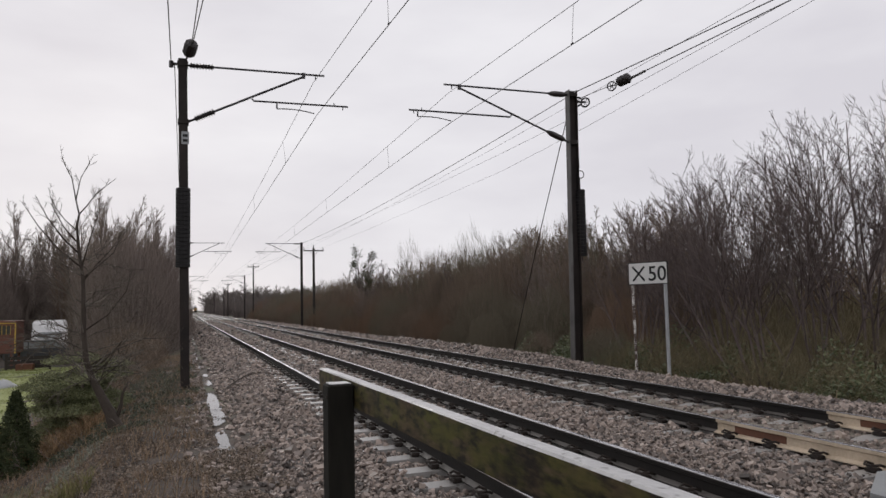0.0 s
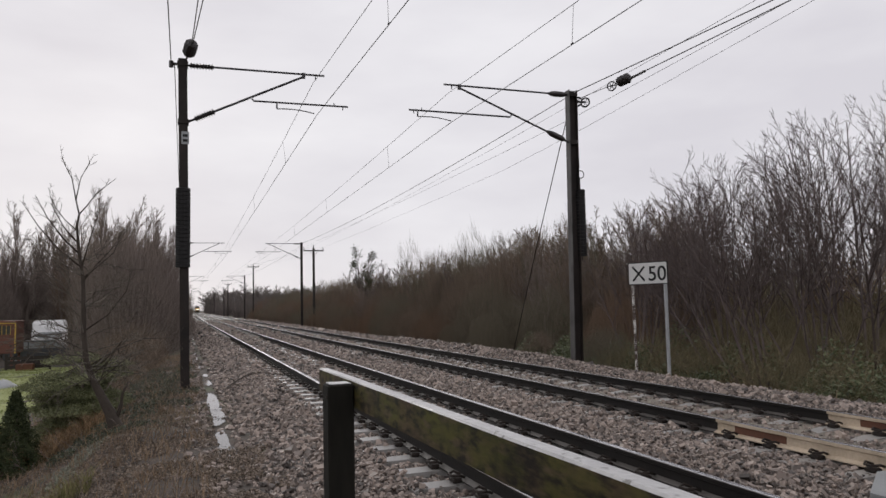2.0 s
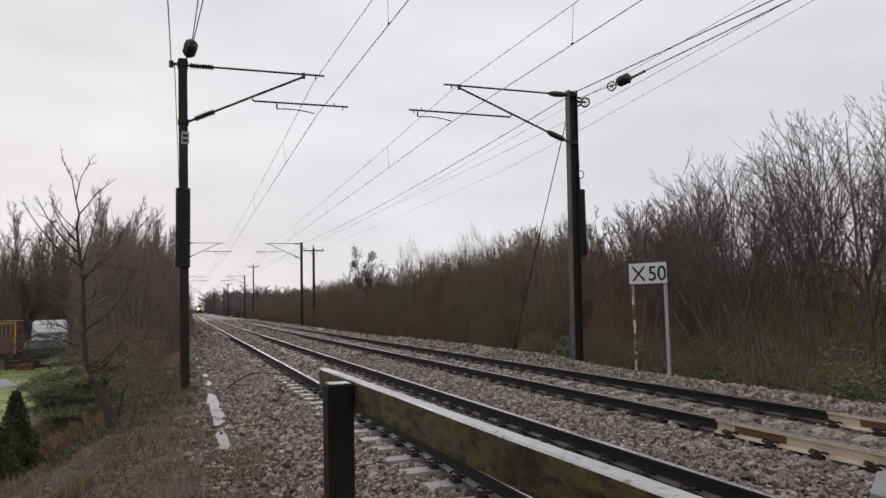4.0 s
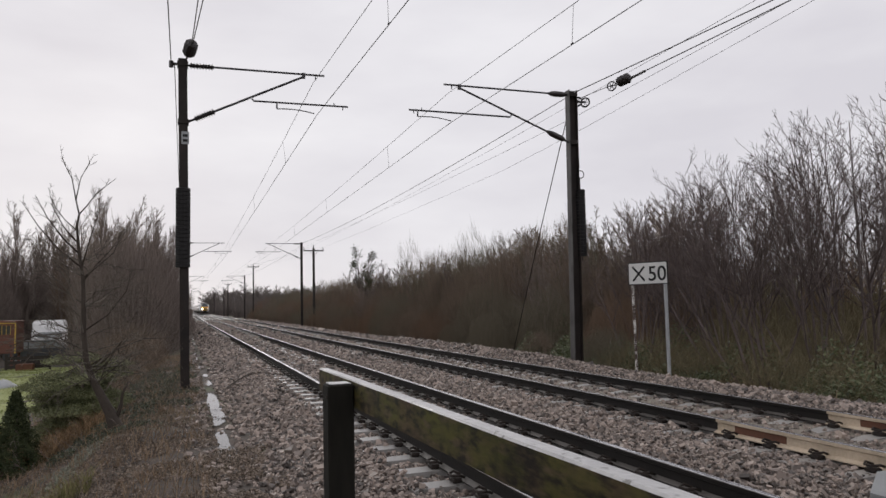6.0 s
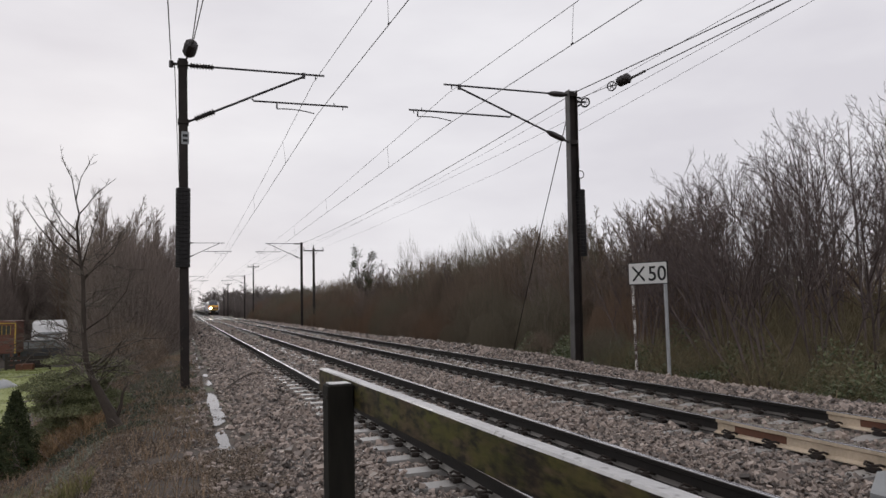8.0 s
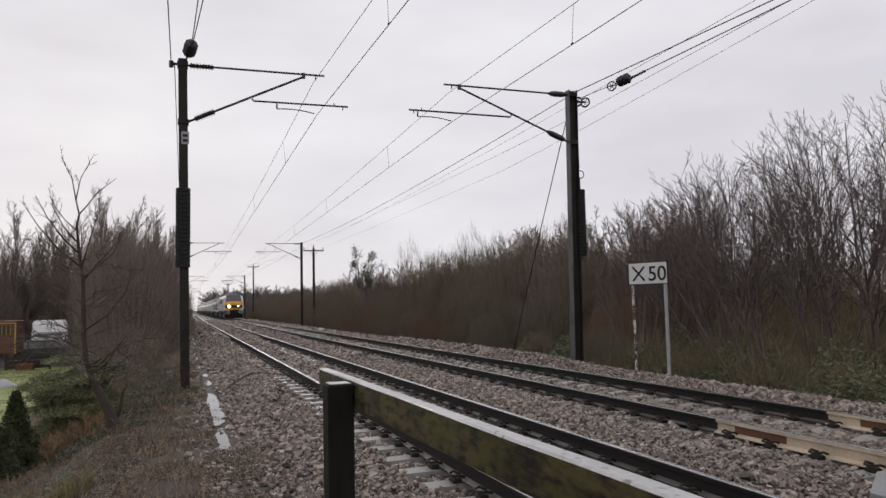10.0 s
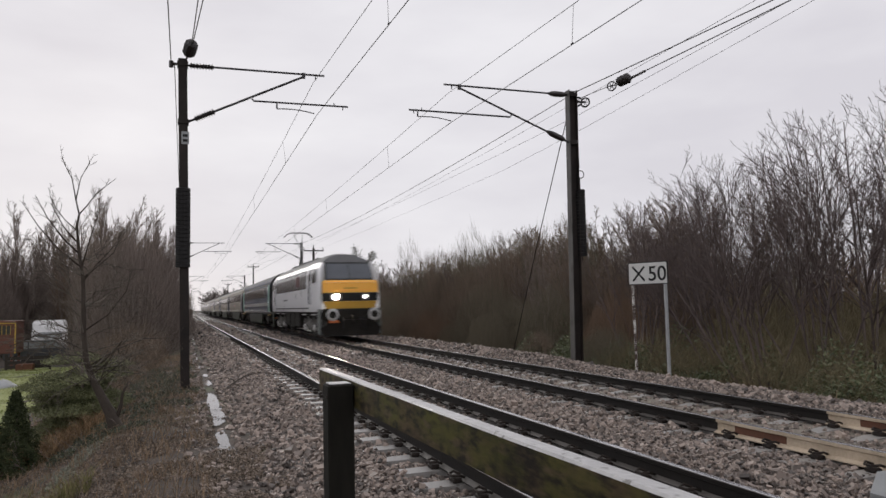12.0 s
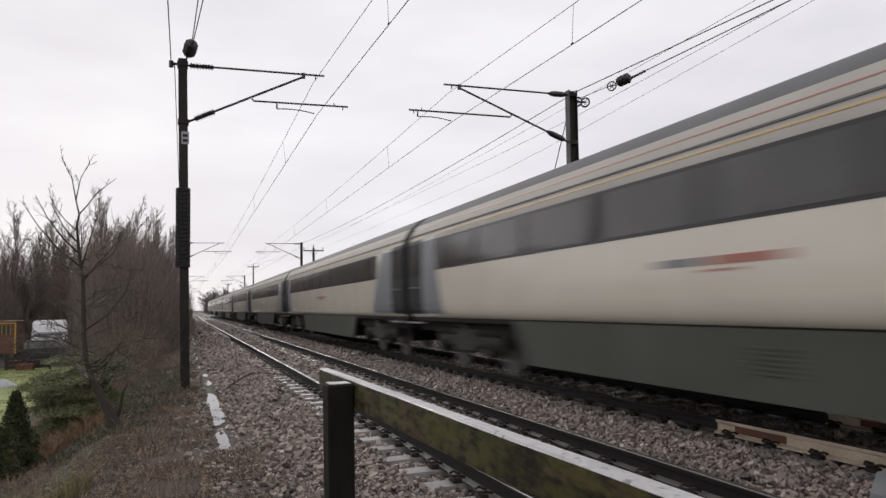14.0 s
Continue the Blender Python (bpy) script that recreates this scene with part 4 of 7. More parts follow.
def side_strip(g, y0, y1, z0, z1, side, proud=0.006, y0b=None, y1b=None, slot=0):
    """A panel that follows the curve of the side between two heights; the b values give a slanted end (at the lower edge)."""
    def x_at(z):
        for (xa, za), (xb, zb) in zip(HALF[:-1], HALF[1:]):
            if za <= z <= zb:
                return xa + (xb - xa) * (z - za) / (zb - za)
        return HALF[0][0]
    zs = sorted({z0, z1, *[z for x, z in HALF if z0 < z < z1]})
    rows = []
    for z in zs:
        f = (z - z0) / (z1 - z0)
        a = y0 if y0b is None else y0b + (y0 - y0b) * f
        b = y1 if y1b is None else y1b + (y1 - y1b) * f
        x = x_at(z)
        rows.append(((side * (x + proud), a, z), (side * (x + proud), b, z), (side * (x - 0.02), b, z), (side * (x - 0.02), a, z)))
    g.loft([list(r) for r in rows], slot=slot)


def build_wheelset_bogie(t, yc, name="bogie", powered=False):
    """A bogie: frame with side beams, springs, axle boxes; wheels as sub-parts."""
    g = Geo()
    for s in (-1, 1):
        g.box(min(s * 1.0, s * 1.14), max(s * 1.0, s * 1.14), yc - 1.75, yc + 1.75, 0.52, 0.72, bevel=0.02)
        g.box(min(s * 0.98, s * 1.16), max(s * 0.98, s * 1.16), yc - 0.55, yc + 0.55, 0.42, 0.86, bevel=0.03)
        for dy in (-1.3, 1.3):
            for k in (-0.3, 0.3):
                g.tube([(s * 1.1, yc + dy + k, 0.5), (s * 1.1, yc + dy + k, 0.86)], 0.085, 8)
        g.tube([(s * 1.18, yc - 0.9, 0.55), (s * 1.2, yc + 0.2, 0.95)], 0.035, 6)
    g.box(-1.0, 1.0, yc - 0.25, yc + 0.25, 0.5, 0.95)
    b = part(name, g, M_BOGIE if powered else M_COACHBOGIE, t, "dark bogie grey with brake dust")
    for dy in (-1.3, 1.3):
        for s in (-1, 1):
            g = Geo()
            g.box(min(s * 1.0, s * 1.17), max(s * 1.0, s * 1.17), yc + dy - 0.21, yc + dy + 0.21, 0.36, 0.62, bevel=0.04)
            g.tube([(s * 1.15, yc + dy, 0.47), (s * 1.21, yc + dy, 0.47), (s * 1.225, yc + dy, 0.47)], [0.15, 0.15, 0.11], 14)
            part("axle_box", g, M_AXBOX if powered else M_UNDER, b)
            g = Geo()
            prof = [(0.0, 0.46), (0.04, 0.46), (0.05, 0.40), (0.05, 0.16), (0.12, 0.14), (0.12, 0.0)]
            rings = []
            for k in range(20):
                a = 2 * math.pi * k / 20
                rings.append([(s * (0.70 + w), yc + dy + r * math.cos(a), 0.46 + r * math.sin(a)) for w, r in prof])
            rings.append(rings[0])
            g.loft(rings, closed=False, caps=False)
            part("wheel", g, M_WHEEL, b, "worn steel wheel")
        g = Geo()
        g.tube([(-0.72, yc + dy, 0.46), (0.72, yc + dy, 0.46)], 0.08, 8)
        part("axle", g, M_UNDER, b)


def buffer_set(t, y, out):
    """Two round buffers; out: -1 they stick out to -y, +1 to +y."""
    for s in (-1, 1):
        g = Geo()
        x = s * 0.865
        g.tube([(x, y - out * 0.55, 1.055), (x, y - out * 0.12, 1.055)], 0.12, 12)
        g.tube([(x, y - out * 0.10, 1.055), (x, y - out * 0.03, 1.055), (x, y, 1.055)], [0.24, 0.255, 0.19], 20)
        bu = part("buffer", g, M_BUFFER, t, "round greasy steel buffer")
        g = Geo()
        g.tube([(x, y - out * 0.01, 1.055), (x, y + out * 0.004, 1.055)], [0.165, 0.14], 14)
        part("grease_patch", g, M_UNDER, bu, "dark grease patch on the buffer face")


LOCO_LEN = 18.15


def build_loco():
    t = thing("electric_locomotive", "white electric locomotive with yellow nose, grey roof and lit headlamps", "locomotive")
    L = LOCO_LEN
    rk = lambda z: 0.62 + max(0.0, z - 2.38) * 0.62 + max(0.0, z - 3.2) * 1.1
    rr = lambda z: 0.62 + max(0.0, z - 2.0) * 0.28
    rb = lambda z: L - rr(z)
    rings = [ring_at(0, 0.9, rk, 0.9, 1.3), ring_at(0.3, 0.95, lambda z: 0.62 + (rk(z) - 0.62) * 0.96, 0.96, 1.3), ring_at(0.9, 0.985, lambda z: 0.62 + (rk(z) - 0.62) * 0.8, 1.0, 1.3), ring_at(1.7, 1.0, lambda z: 0.62 + (rk(z) - 0.62) * 0.4, 1.0, 1.3), ring_at(3.2, base=1.3),
             ring_at(L - 3.2, base=1.3), ring_at(-0.9, 0.995, rb, 0.97, 1.3), ring_at(-0.25, 0.97, rb, 0.9, 1.3), ring_at(0, 0.93, rb, 0.8, 1.3)]
    g = Geo()
    g.loft(rings)
    for k, q in enumerate(g.f):
        if len(q) == 4 and min(g.v[i][2] for i in q) > 3.15:
            g.s[k] = 1
    part("body", g, [M_BODYW, M_LOCOROOF], t, "white body shell with grimy grey roof", smooth=False)
    # nose panels, follow the flat lower face and the raked upper face
    def face(name, z0, z1, w0, w1, mat, label, proud=0.012, front=True):
        q = Geo()
        rf = rk if front else rr
        ys0, ys1 = rf(z0) - proud, rf(z1) - proud
        vs = [(-w0, ys0, z0), (w0, ys0, z0), (w1, ys1, z1), (-w1, ys1, z1)]
        back = [(x, y + 0.06, z) for x, y, z in vs]
        if not front:
            vs, back = [(x, L - y, z) for x, y, z in vs], [(x, L - y, z) for x, y, z in back]
        q.add(vs + back, [(0, 1, 2, 3), (7, 6, 5, 4), (0, 4, 5, 1), (1, 5, 6, 2), (2, 6, 7, 3), (3, 7, 4, 0)])
        return part(name, q, mat, t, label)
    for fr in (True, False):
        # the lowest nose panel is a darker yellow than those above
        face("nose_lower_panel", 1.3, 1.60, 1.02, 1.13, M_YELDARK, "darker yellow lower nose panel", front=fr)
        face("lamp_band", 1.604, 1.95, 1.15, 1.165, M_BLACK, "black lamp recess band", front=fr)
        face("nose_panel", 1.954, 2.375, 1.165, 1.16, M_YELLOW, "warning yellow nose panel", front=fr)
        face("nose_panel", 2.385, 2.47, 1.16, 1.12, M_YELLOW, "warning yellow nose panel", front=fr)
        face("windscreen_surround", 2.475, 3.24, 1.0, 0.94, M_BLACK, "black windscreen surround", front=fr)
        for s in (-1, 1):
            q = Geo()
            z0, z1 = 2.53, 3.18
            y0, y1 = (rk if fr else rr)(z0) - 0.02, (rk if fr else rr)(z1) - 0.02
            xa, xb, xc, xd = s * 0.012, s * 0.97, s * 0.915, s * 0.012
            vs = [(xa, y0, z0), (xb, y0, z0), (xc, y1, z1), (xd, y1, z1)]
            back = [(x, y + 0.03, z) for x, y, z in vs]
            if not fr:
                vs, back = [(x, L - y, z) for x, y, z in vs], [(x, L - y, z) for x, y, z in back]
            q.add(vs + back, [(0, 1, 2, 3), (7, 6, 5, 4), (0, 4, 5, 1), (1, 5, 6, 2), (2, 6, 7, 3), (3, 7, 4, 0)])
            part("windscreen", q, M_SCREEN, t, "dark windscreen pane")
    arch = [(-1.06, 3.245), (1.06, 3.245), (0.98, 3.30), (0.80, 3.43), (0.49, 3.565), (0.18, 3.625), (-0.18, 3.625), (-0.49, 3.565), (-0.80, 3.43), (-0.98, 3.30)]
    for fr in (True, False):
        q = Geo()
        f0 = [(x, rk(z) - 0.014, z) if fr else (x, L - rr(z) + 0.014, z) for x, z in arch]
        f1 = [(x, y + (0.1 if fr else -0.1), z) for x, y, z in f0]
        q.loft([f0, f1])
        part("cab_brow", q, M_LOCOROOF, t, "dark grey brow above the windscreen")
    q = Geo()
    q.box(-0.28, 0.28, 0.594, 0.602, 2.12, 2.16)
    part("nose_mark", q, M_YELDARK, t, "dull bar of unreadable lettering")
    for x, w, mat, lab in ((-0.62, 0.13, M_LAMP, "bright lit headlamp"), (0.62, 0.085, M_LAMP2, "lit marker lamp")):
        q = Geo()
        q.tube([(x, 0.64, 1.78), (x, 0.588, 1.78)], [w * 0.9, w * 0.75], 16)
        h = part("headlamp", q, mat, t, lab)
        q = Geo()
        q.box(x - w * 1.7, x + w * 1.7, 0.592, 0.606, 1.66, 1.90)
        part("lamp_housing", q, M_GALV, t)
    # buffers, plough, coupling, side valances
    buffer_set(t, 0.0, -1)
    buffer_set(t, L, 1)
    for y0, y1 in ((0.45, 0.62), (L - 0.62, L - 0.45)):
        q = Geo()
        q.box(-1.2, 1.2, y0, y1, 0.85, 1.29, bevel=0.02)
        part("buffer_beam", q, M_UNDER, t)
        q = Geo()
        q.prism([(-1.15, 0.18), (1.15, 0.18), (1.25, 0.5), (0.9, 0.84), (-0.9, 0.84), (-1.25, 0.5)], y0, y1)
        part("snow_plough", q, M_UNDER, t)
        for s in (-1, 1):
            q = Geo()
            ya, yb = (y0 + 0.18, y1 + 0.55) if y0 < 5 else (y0 - 0.55, y1 - 0.18)
            q.box(s * 1.26 - 0.03, s * 1.26 + 0.03, ya, yb, 0.24, 1.29)
            part("valance", q, M_VALANCE if y0 < 5 else M_SKIRT, t, "grey-green side valance" if y0 < 5 else "grimy dark side valance")
    q = Geo()
    q.box(-0.95, -0.55, 0.36, 0.45, 0.72, 0.82, bevel=0.01)
    part("step_bracket", q, M_ORANGE, t, "orange-painted bracket under a buffer")
    for z in (0.72, 0.98):
        q = Geo()
        q.box(-1.15, -0.6, L - 0.45, L - 0.36, z, z + 0.09, bevel=0.01)
        part("step_bracket", q, M_ORANGE, t, "orange-painted bracket on the buffer beam")
    q = Geo()
    q.tube([(0, 0.45, 1.0), (0, 0.2, 0.95), (0, 0.12, 0.8), (0, 0.2, 0.66)], 0.045, 8)
    part("coupling_hook", q, M_UNDER, t)
    for x in (-0.4, 0.35, 0.5):
        q = Geo()
        q.tube([(x, 0.45, 0.95), (x + 0.03, 0.3, 0.8), (x + 0.02, 0.36, 0.5)], 0.03, 6)
        part("brake_hose", q, M_RUBBER, t)
    # sides
    for s in (-1, 1):
        q = Geo()
        side_strip(q, 3.55, L - 3.2, 2.2, 2.98, s)
        b = part("side_band", q, M_LOCOBAND, t, "dark grey upper side band")
        q = Geo()
        side_strip(q, 5.6, 6.7, 2.35, 2.85, s, 0.010)
        part("emblem", q, M_EMBLEM, b, "dull red emblem shape")
        q = Geo()
        side_strip(q, 3.5, L - 3.15, 2.99, 3.012, s, 0.02)
        part("gutter", q, M_UNDER, t)
        q = Geo()
        side_strip(q, 3.6, L - 3.1, 3.235, 3.262, s, 0.006)
        part("red_line", q, M_EMBLEM, t, "dull red line at the roof edge")
        q = Geo()
        side_strip(q, 3.0, L - 3.0, 1.305, 1.36, s, 0.008)
        part("sole_line", q, M_ROOF, t, "grey sole bar line")
        for y in (2.28, L - 3.05):
            q = Geo()
            side_strip(q, y, y + 0.78, 1.5, 3.0, s, 0.008)
            d = part("cab_door", q, M_GREYEND, t, "mid-grey cab door")
            q = Geo()
            side_strip(q, y + 0.15, y + 0.63, 2.35, 2.9, s, 0.013)
            part("door_window", q, M_GLASS, d)
            for dy in (-0.06, 0.84):
                q = Geo()
                q.tube([(s * 1.42, y + dy, 1.45), (s * 1.41, y + dy, 2.5)], 0.018, 6)
                part("handrail", q, M_BODYW, d)
        for y in (1.25, L - 2.05):
            q = Geo()
            side_strip(q, y + (0.16 if y < 5 else 0), y + (0.8 if y < 5 else 0.64), 2.4, 2.98, s, 0.010, y0b=y, y1b=y + 0.8)
            part("cab_window", q, M_GLASS, t, "dark cab side window")
        q = Geo()
        side_strip(q, 10.0, 11.5, 1.73, 1.81, s, 0.008)
        part("lettering", q, M_GREYEND, t, "dull bar of unreadable lettering")
    for yc in (3.9, L - 3.9):
        build_wheelset_bogie(t, yc, powered=True)
    for y0, y1, z0 in ((6.4, 8.0, 0.45), (8.15, 9.6, 0.36), (9.75, 11.4, 0.45)):
        q = Geo()
        q.box(-1.25, 1.25, y0, y1, z0, 1.28, bevel=0.03)
        part("equipment_box", q, M_UNDER, t)
    q = Geo()
    q.box(-1.15, 1.15, 0.7, L - 0.7, 1.1, 1.31)
    q.box(-0.95, 0.95, 0.9, L - 0.9, 0.84, 1.1)
    part("underframe", q, M_UNDER, t)
    for s in (-1, 1):
        for yc in (3.9, L - 3.9):
            for y0, y1, z in ((yc - 1.9, yc - 0.7, 1.03), (yc + 0.8, yc + 1.9, 1.03), (yc - 0.6, yc + 0.7, 0.3)):
                q = Geo()
                x0, x1 = sorted((s * 1.17, s * 1.23))
                q.box(x0, x1, y0, y1, z, z + 0.05, bevel=0.01)
                part("pipe_rail", q, M_AXBOX, t, "pale grimy pipe along the bogie")
    # roof gear and raised pantograph
    for y0, y1, h in ((7.2, 8.6, 0.08), (9.0, 10.6, 0.12), (12.0, 13.2, 0.08), (5.2, 6.2, 0.06)):
        q = Geo()
        q.box(-0.6, 0.6, y0, y1, 3.55, 3.67 + h * 0.5, bevel=0.03)
        part("roof_box", q, M_ROOF, t)
    for y in (6.6, 8.8, 10.9, 11.6):
        q = Geo()
        insulator(q, (-0.35, y, 3.62), (-0.35, y, 3.8), 0.06, 3)
        part("roof_insulator", q, M_INS, t)
    p0 = 14.85
    q = Geo()
    q.box(-0.4, 0.4, p0 - 0.6, p0 + 0.6, 3.62, 3.745)
    q.box(-0.12, 0.12, p0 - 0.45, p0 + 0.1, 3.74, 3.83)
    q.tube([(0, p0 - 0.15, 3.82), (0, p0 - 1.0, 4.7)], [0.07, 0.05], 8)
    q.tube([(0.12, p0 - 0.3, 3.82), (0.06, p0 - 0.95, 4.6)], 0.025, 6)
    q.tube([(0, p0 - 1.0, 4.7), (-0.25, p0 + 0.45, 5.78)], [0.035, 0.022], 6)
    q.tube([(0, p0 - 1.0, 4.7), (0.25, p0 + 0.45, 5.78)], [0.035, 0.022], 6)
    pan = part("pantograph", q, M_GALV, t, "raised grey pantograph touching the wire")
    for dy in (-0.14, 0.14):
        q = Geo()
        q.tube([(-0.85, p0 + 0.45 + dy, 5.62), (-0.62, p0 + 0.45 + dy, 5.84), (-0.4, p0 + 0.45 + dy, 5.89), (0.4, p0 + 0.45 + dy, 5.89), (0.62, p0 + 0.45 + dy, 5.84), (0.85, p0 + 0.45 + dy, 5.62)], 0.022, 6)
        part("contact_strip", q, M_STEEL, pan)
    return t


COACH_LEN = 22.62


def build_coach(style):
    cream = style == "cream"
    lab = "cream passenger coach with dark window band and grey ends" if cream else "slate-blue passenger coach with cream stripe and turquoise end doors"
    t = thing("passenger_coach", lab, "railway coach", group="coaches of the train")
    L = COACH_LEN
    body = M_CREAM if cream else M_BLUE
    sole = 1.07 if cream else 1.0
    g = Geo()
    g.loft([ring_at(0.0, 0.985, base=sole)] + [ring_at(y, base=sole) for y in (0.06, 0.12, L - 0.12, L - 0.06)] + [ring_at(L, 0.985, base=sole)])
    # slot 3: shoulder faces get the shaded copy of the body colour
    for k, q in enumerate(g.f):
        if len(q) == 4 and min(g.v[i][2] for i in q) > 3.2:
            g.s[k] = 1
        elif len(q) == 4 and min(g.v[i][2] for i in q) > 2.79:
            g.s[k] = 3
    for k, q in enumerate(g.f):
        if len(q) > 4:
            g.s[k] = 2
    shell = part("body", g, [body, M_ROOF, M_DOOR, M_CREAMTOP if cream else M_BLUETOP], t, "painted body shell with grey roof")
    for p in shell.data.polygons:
        p.use_smooth = abs(p.normal.y) < 0.05
    w0, w1 = 2.1, 2.8
    for s in (-1, 1):
        q = Geo()
        if cream:
            side_strip(q, 2.65, L - 2.0, 2.12, 2.80, s, 0.003)
        else:
            side_strip(q, 1.9, L - 1.9, 2.09, 2.82, s, 0.003)
        b = part("window_band", q, M_BAND, t, "dark glazed window band")
        for k in range(8):
            q = Geo()
            ya = 3.35 + k * 2.14
            side_strip(q, ya, ya + 1.85, 2.165 if cream else 2.17, 2.75, s, 0.010)
            part("window", q, M_GLASS, b, "tinted fixed window")
        q = Geo()
        side_strip(q, 0.1, L - 0.1, 2.912, 2.93, s, 0.006)
        part("yellow_line", q, M_LINEY, t, "thin yellow line under the roof edge")
        q = Geo()
        side_strip(q, 0.1, L - 0.1, 3.145, 3.162, s, 0.006)
        part("red_line", q, M_LINER, t, "thin red line along the roof")
        q = Geo()
        side_strip(q, 0.05, L - 0.05, 2.99, 3.015, s, 0.014)
        part("gutter", q, M_ROOF, t)
        q = Geo()
        if cream:
            for k, (ya, yb, mat, z0, z1) in enumerate(((10.7, 11.75, M_LINER, 1.71, 1.80), (11.85, 12.6, M_GREYEND, 1.71, 1.80), (11.3, 11.8, M_LINER, 1.64, 1.67))):
                q = Geo()
                side_strip(q, ya, yb, z0, z1, s, 0.006)
                part("lettering", q, mat, t, "dull bar of unreadable lettering")
            q = Geo()
            side_strip(q, 0.06, 2.0, 1.14, 2.9, s, 0.004, y1b=3.35)
            part("end_panel", q, M_GREYEND, t, "mid-grey end panel with slanted edge")
            q = Geo()
            side_strip(q, L - 1.9, L - 0.08, 1.14, 2.9, s, 0.004, y0b=L - 2.5)
            part("end_panel", q, M_GREYEND, t, "mid-grey end panel with slanted edge")
        else:
            side_strip(q, 0.1, L - 1.6, 1.53, 1.76, s, 0.006)
            part("stripe", q, M_STRIPE, t, "cream waist stripe")
        for ya, yb in ((0.075, 1.12), (L - 1.12, L - 0.075)) if cream else ((0.2, 1.2), (L - 1.5, L - 0.12)):
            q = Geo()
            side_strip(q, ya, yb, 1.06, 2.88, s, 0.010)
            pale = not cream
            d = part("door", q, M_TURQ if pale else M_DOOR, t, "pale turquoise end door" if pale else "dark slam door")
            q = Geo()
            side_strip(q, ya + 0.15, yb - 0.15, 2.05, 2.75, s, 0.016)
            part("door_window", q, M_TURQ if pale else M_GLASS, d)
            q = Geo()
            q.tube([(s * 1.40, ya + 0.12, 1.75), (s * 1.40, yb - 0.12, 1.78)], 0.018, 6)
            part("handle", q, M_BODYW if pale else M_BOGIE, d)
            q = Geo()
            q.box(min(s * 1.28, s * 1.42), max(s * 1.28, s * 1.42), ya, yb, 0.94, 0.975)
            part("footboard", q, M_LINEY if not cream else M_GALV, t, "door footboard")
    # skirts and underframe gear between the bogies
    for s in (-1, 1):
        q = Geo()
        x0, x1 = sorted((s * 1.18, s * 1.27))
        q.prism([(5.8, sole - 0.01), (L - 5.8, sole - 0.01), (L - 6.35, 0.36), (6.35, 0.36)], x0, x1, axis="x")
        k = part("skirt", q, M_SKIRT, t, "grey-green underframe skirt")
        for y in (7.5, 10.7):
            q = Geo()
            for j in range(6):
                q.box(min(s * 1.272, s * 1.285), max(s * 1.272, s * 1.285), y, y + 0.62, 0.62 + j * 0.05, 0.64 + j * 0.05)
            part("louvre", q, M_SKIRT, k)
        q = Geo()
        side_strip(q, 0.1, L - 0.1, sole - 0.07, sole + 0.035, s, 0.008)
        part("sole_bar", q, M_UNDER, t, "dark sole bar")
    q = Geo()
    q.box(-1.1, 1.1, 0.2, L - 0.2, 0.78, 1.05)
    q.box(-1.1, 1.1, 6.4, L - 6.4, 0.4, 1.0)
    part("underframe", q, M_UNDER, t)
    for yc in (3.3, L - 3.3):
        build_wheelset_bogie(t, yc)
    for y0, y1 in ((-0.19, 0.0), (L, L + 0.19)):
        q = Geo()
        q.box(-0.85, 0.85, y0, y1, 1.12, 3.3, bevel=0.04)
        part("gangway", q, M_RUBBER, t, "black rubber gangway")
        # near-black plate added so that the gap between coaches reads dark
        q = Geo()
        ye = -0.03 if y0 < 0 else L + 0.03
        q.loft([ring_at(ye, 0.985, base=sole), ring_at(ye + (0.1 if y0 < 0 else -0.1), 1.008, base=sole)])
        part("end_wall", q, M_DOOR, t, "black end plate that darkens the gap between coaches")
        q = Geo()
        q.box(-1.1, 1.1, min(y0, y1) + 0.06, max(y0, y1) - 0.06, 1.0, 1.12)
        part("headstock", q, M_UNDER, t)
    return t


train = []


def build_train():
    loco = build_loco()
    blue = build_coach("blue")
    creamc = build_coach("cream")
    train.append((loco, 0.0))
    train.append((blue, LOCO_LEN + 0.19))
    train.append((creamc, LOCO_LEN + 0.19 + 23.0))
    for k in range(2, 9):
        c = copy_thing(creamc, pose(XF, 600, 0))
        train.append((c, LOCO_LEN + 0.19 + 23.0 * k))


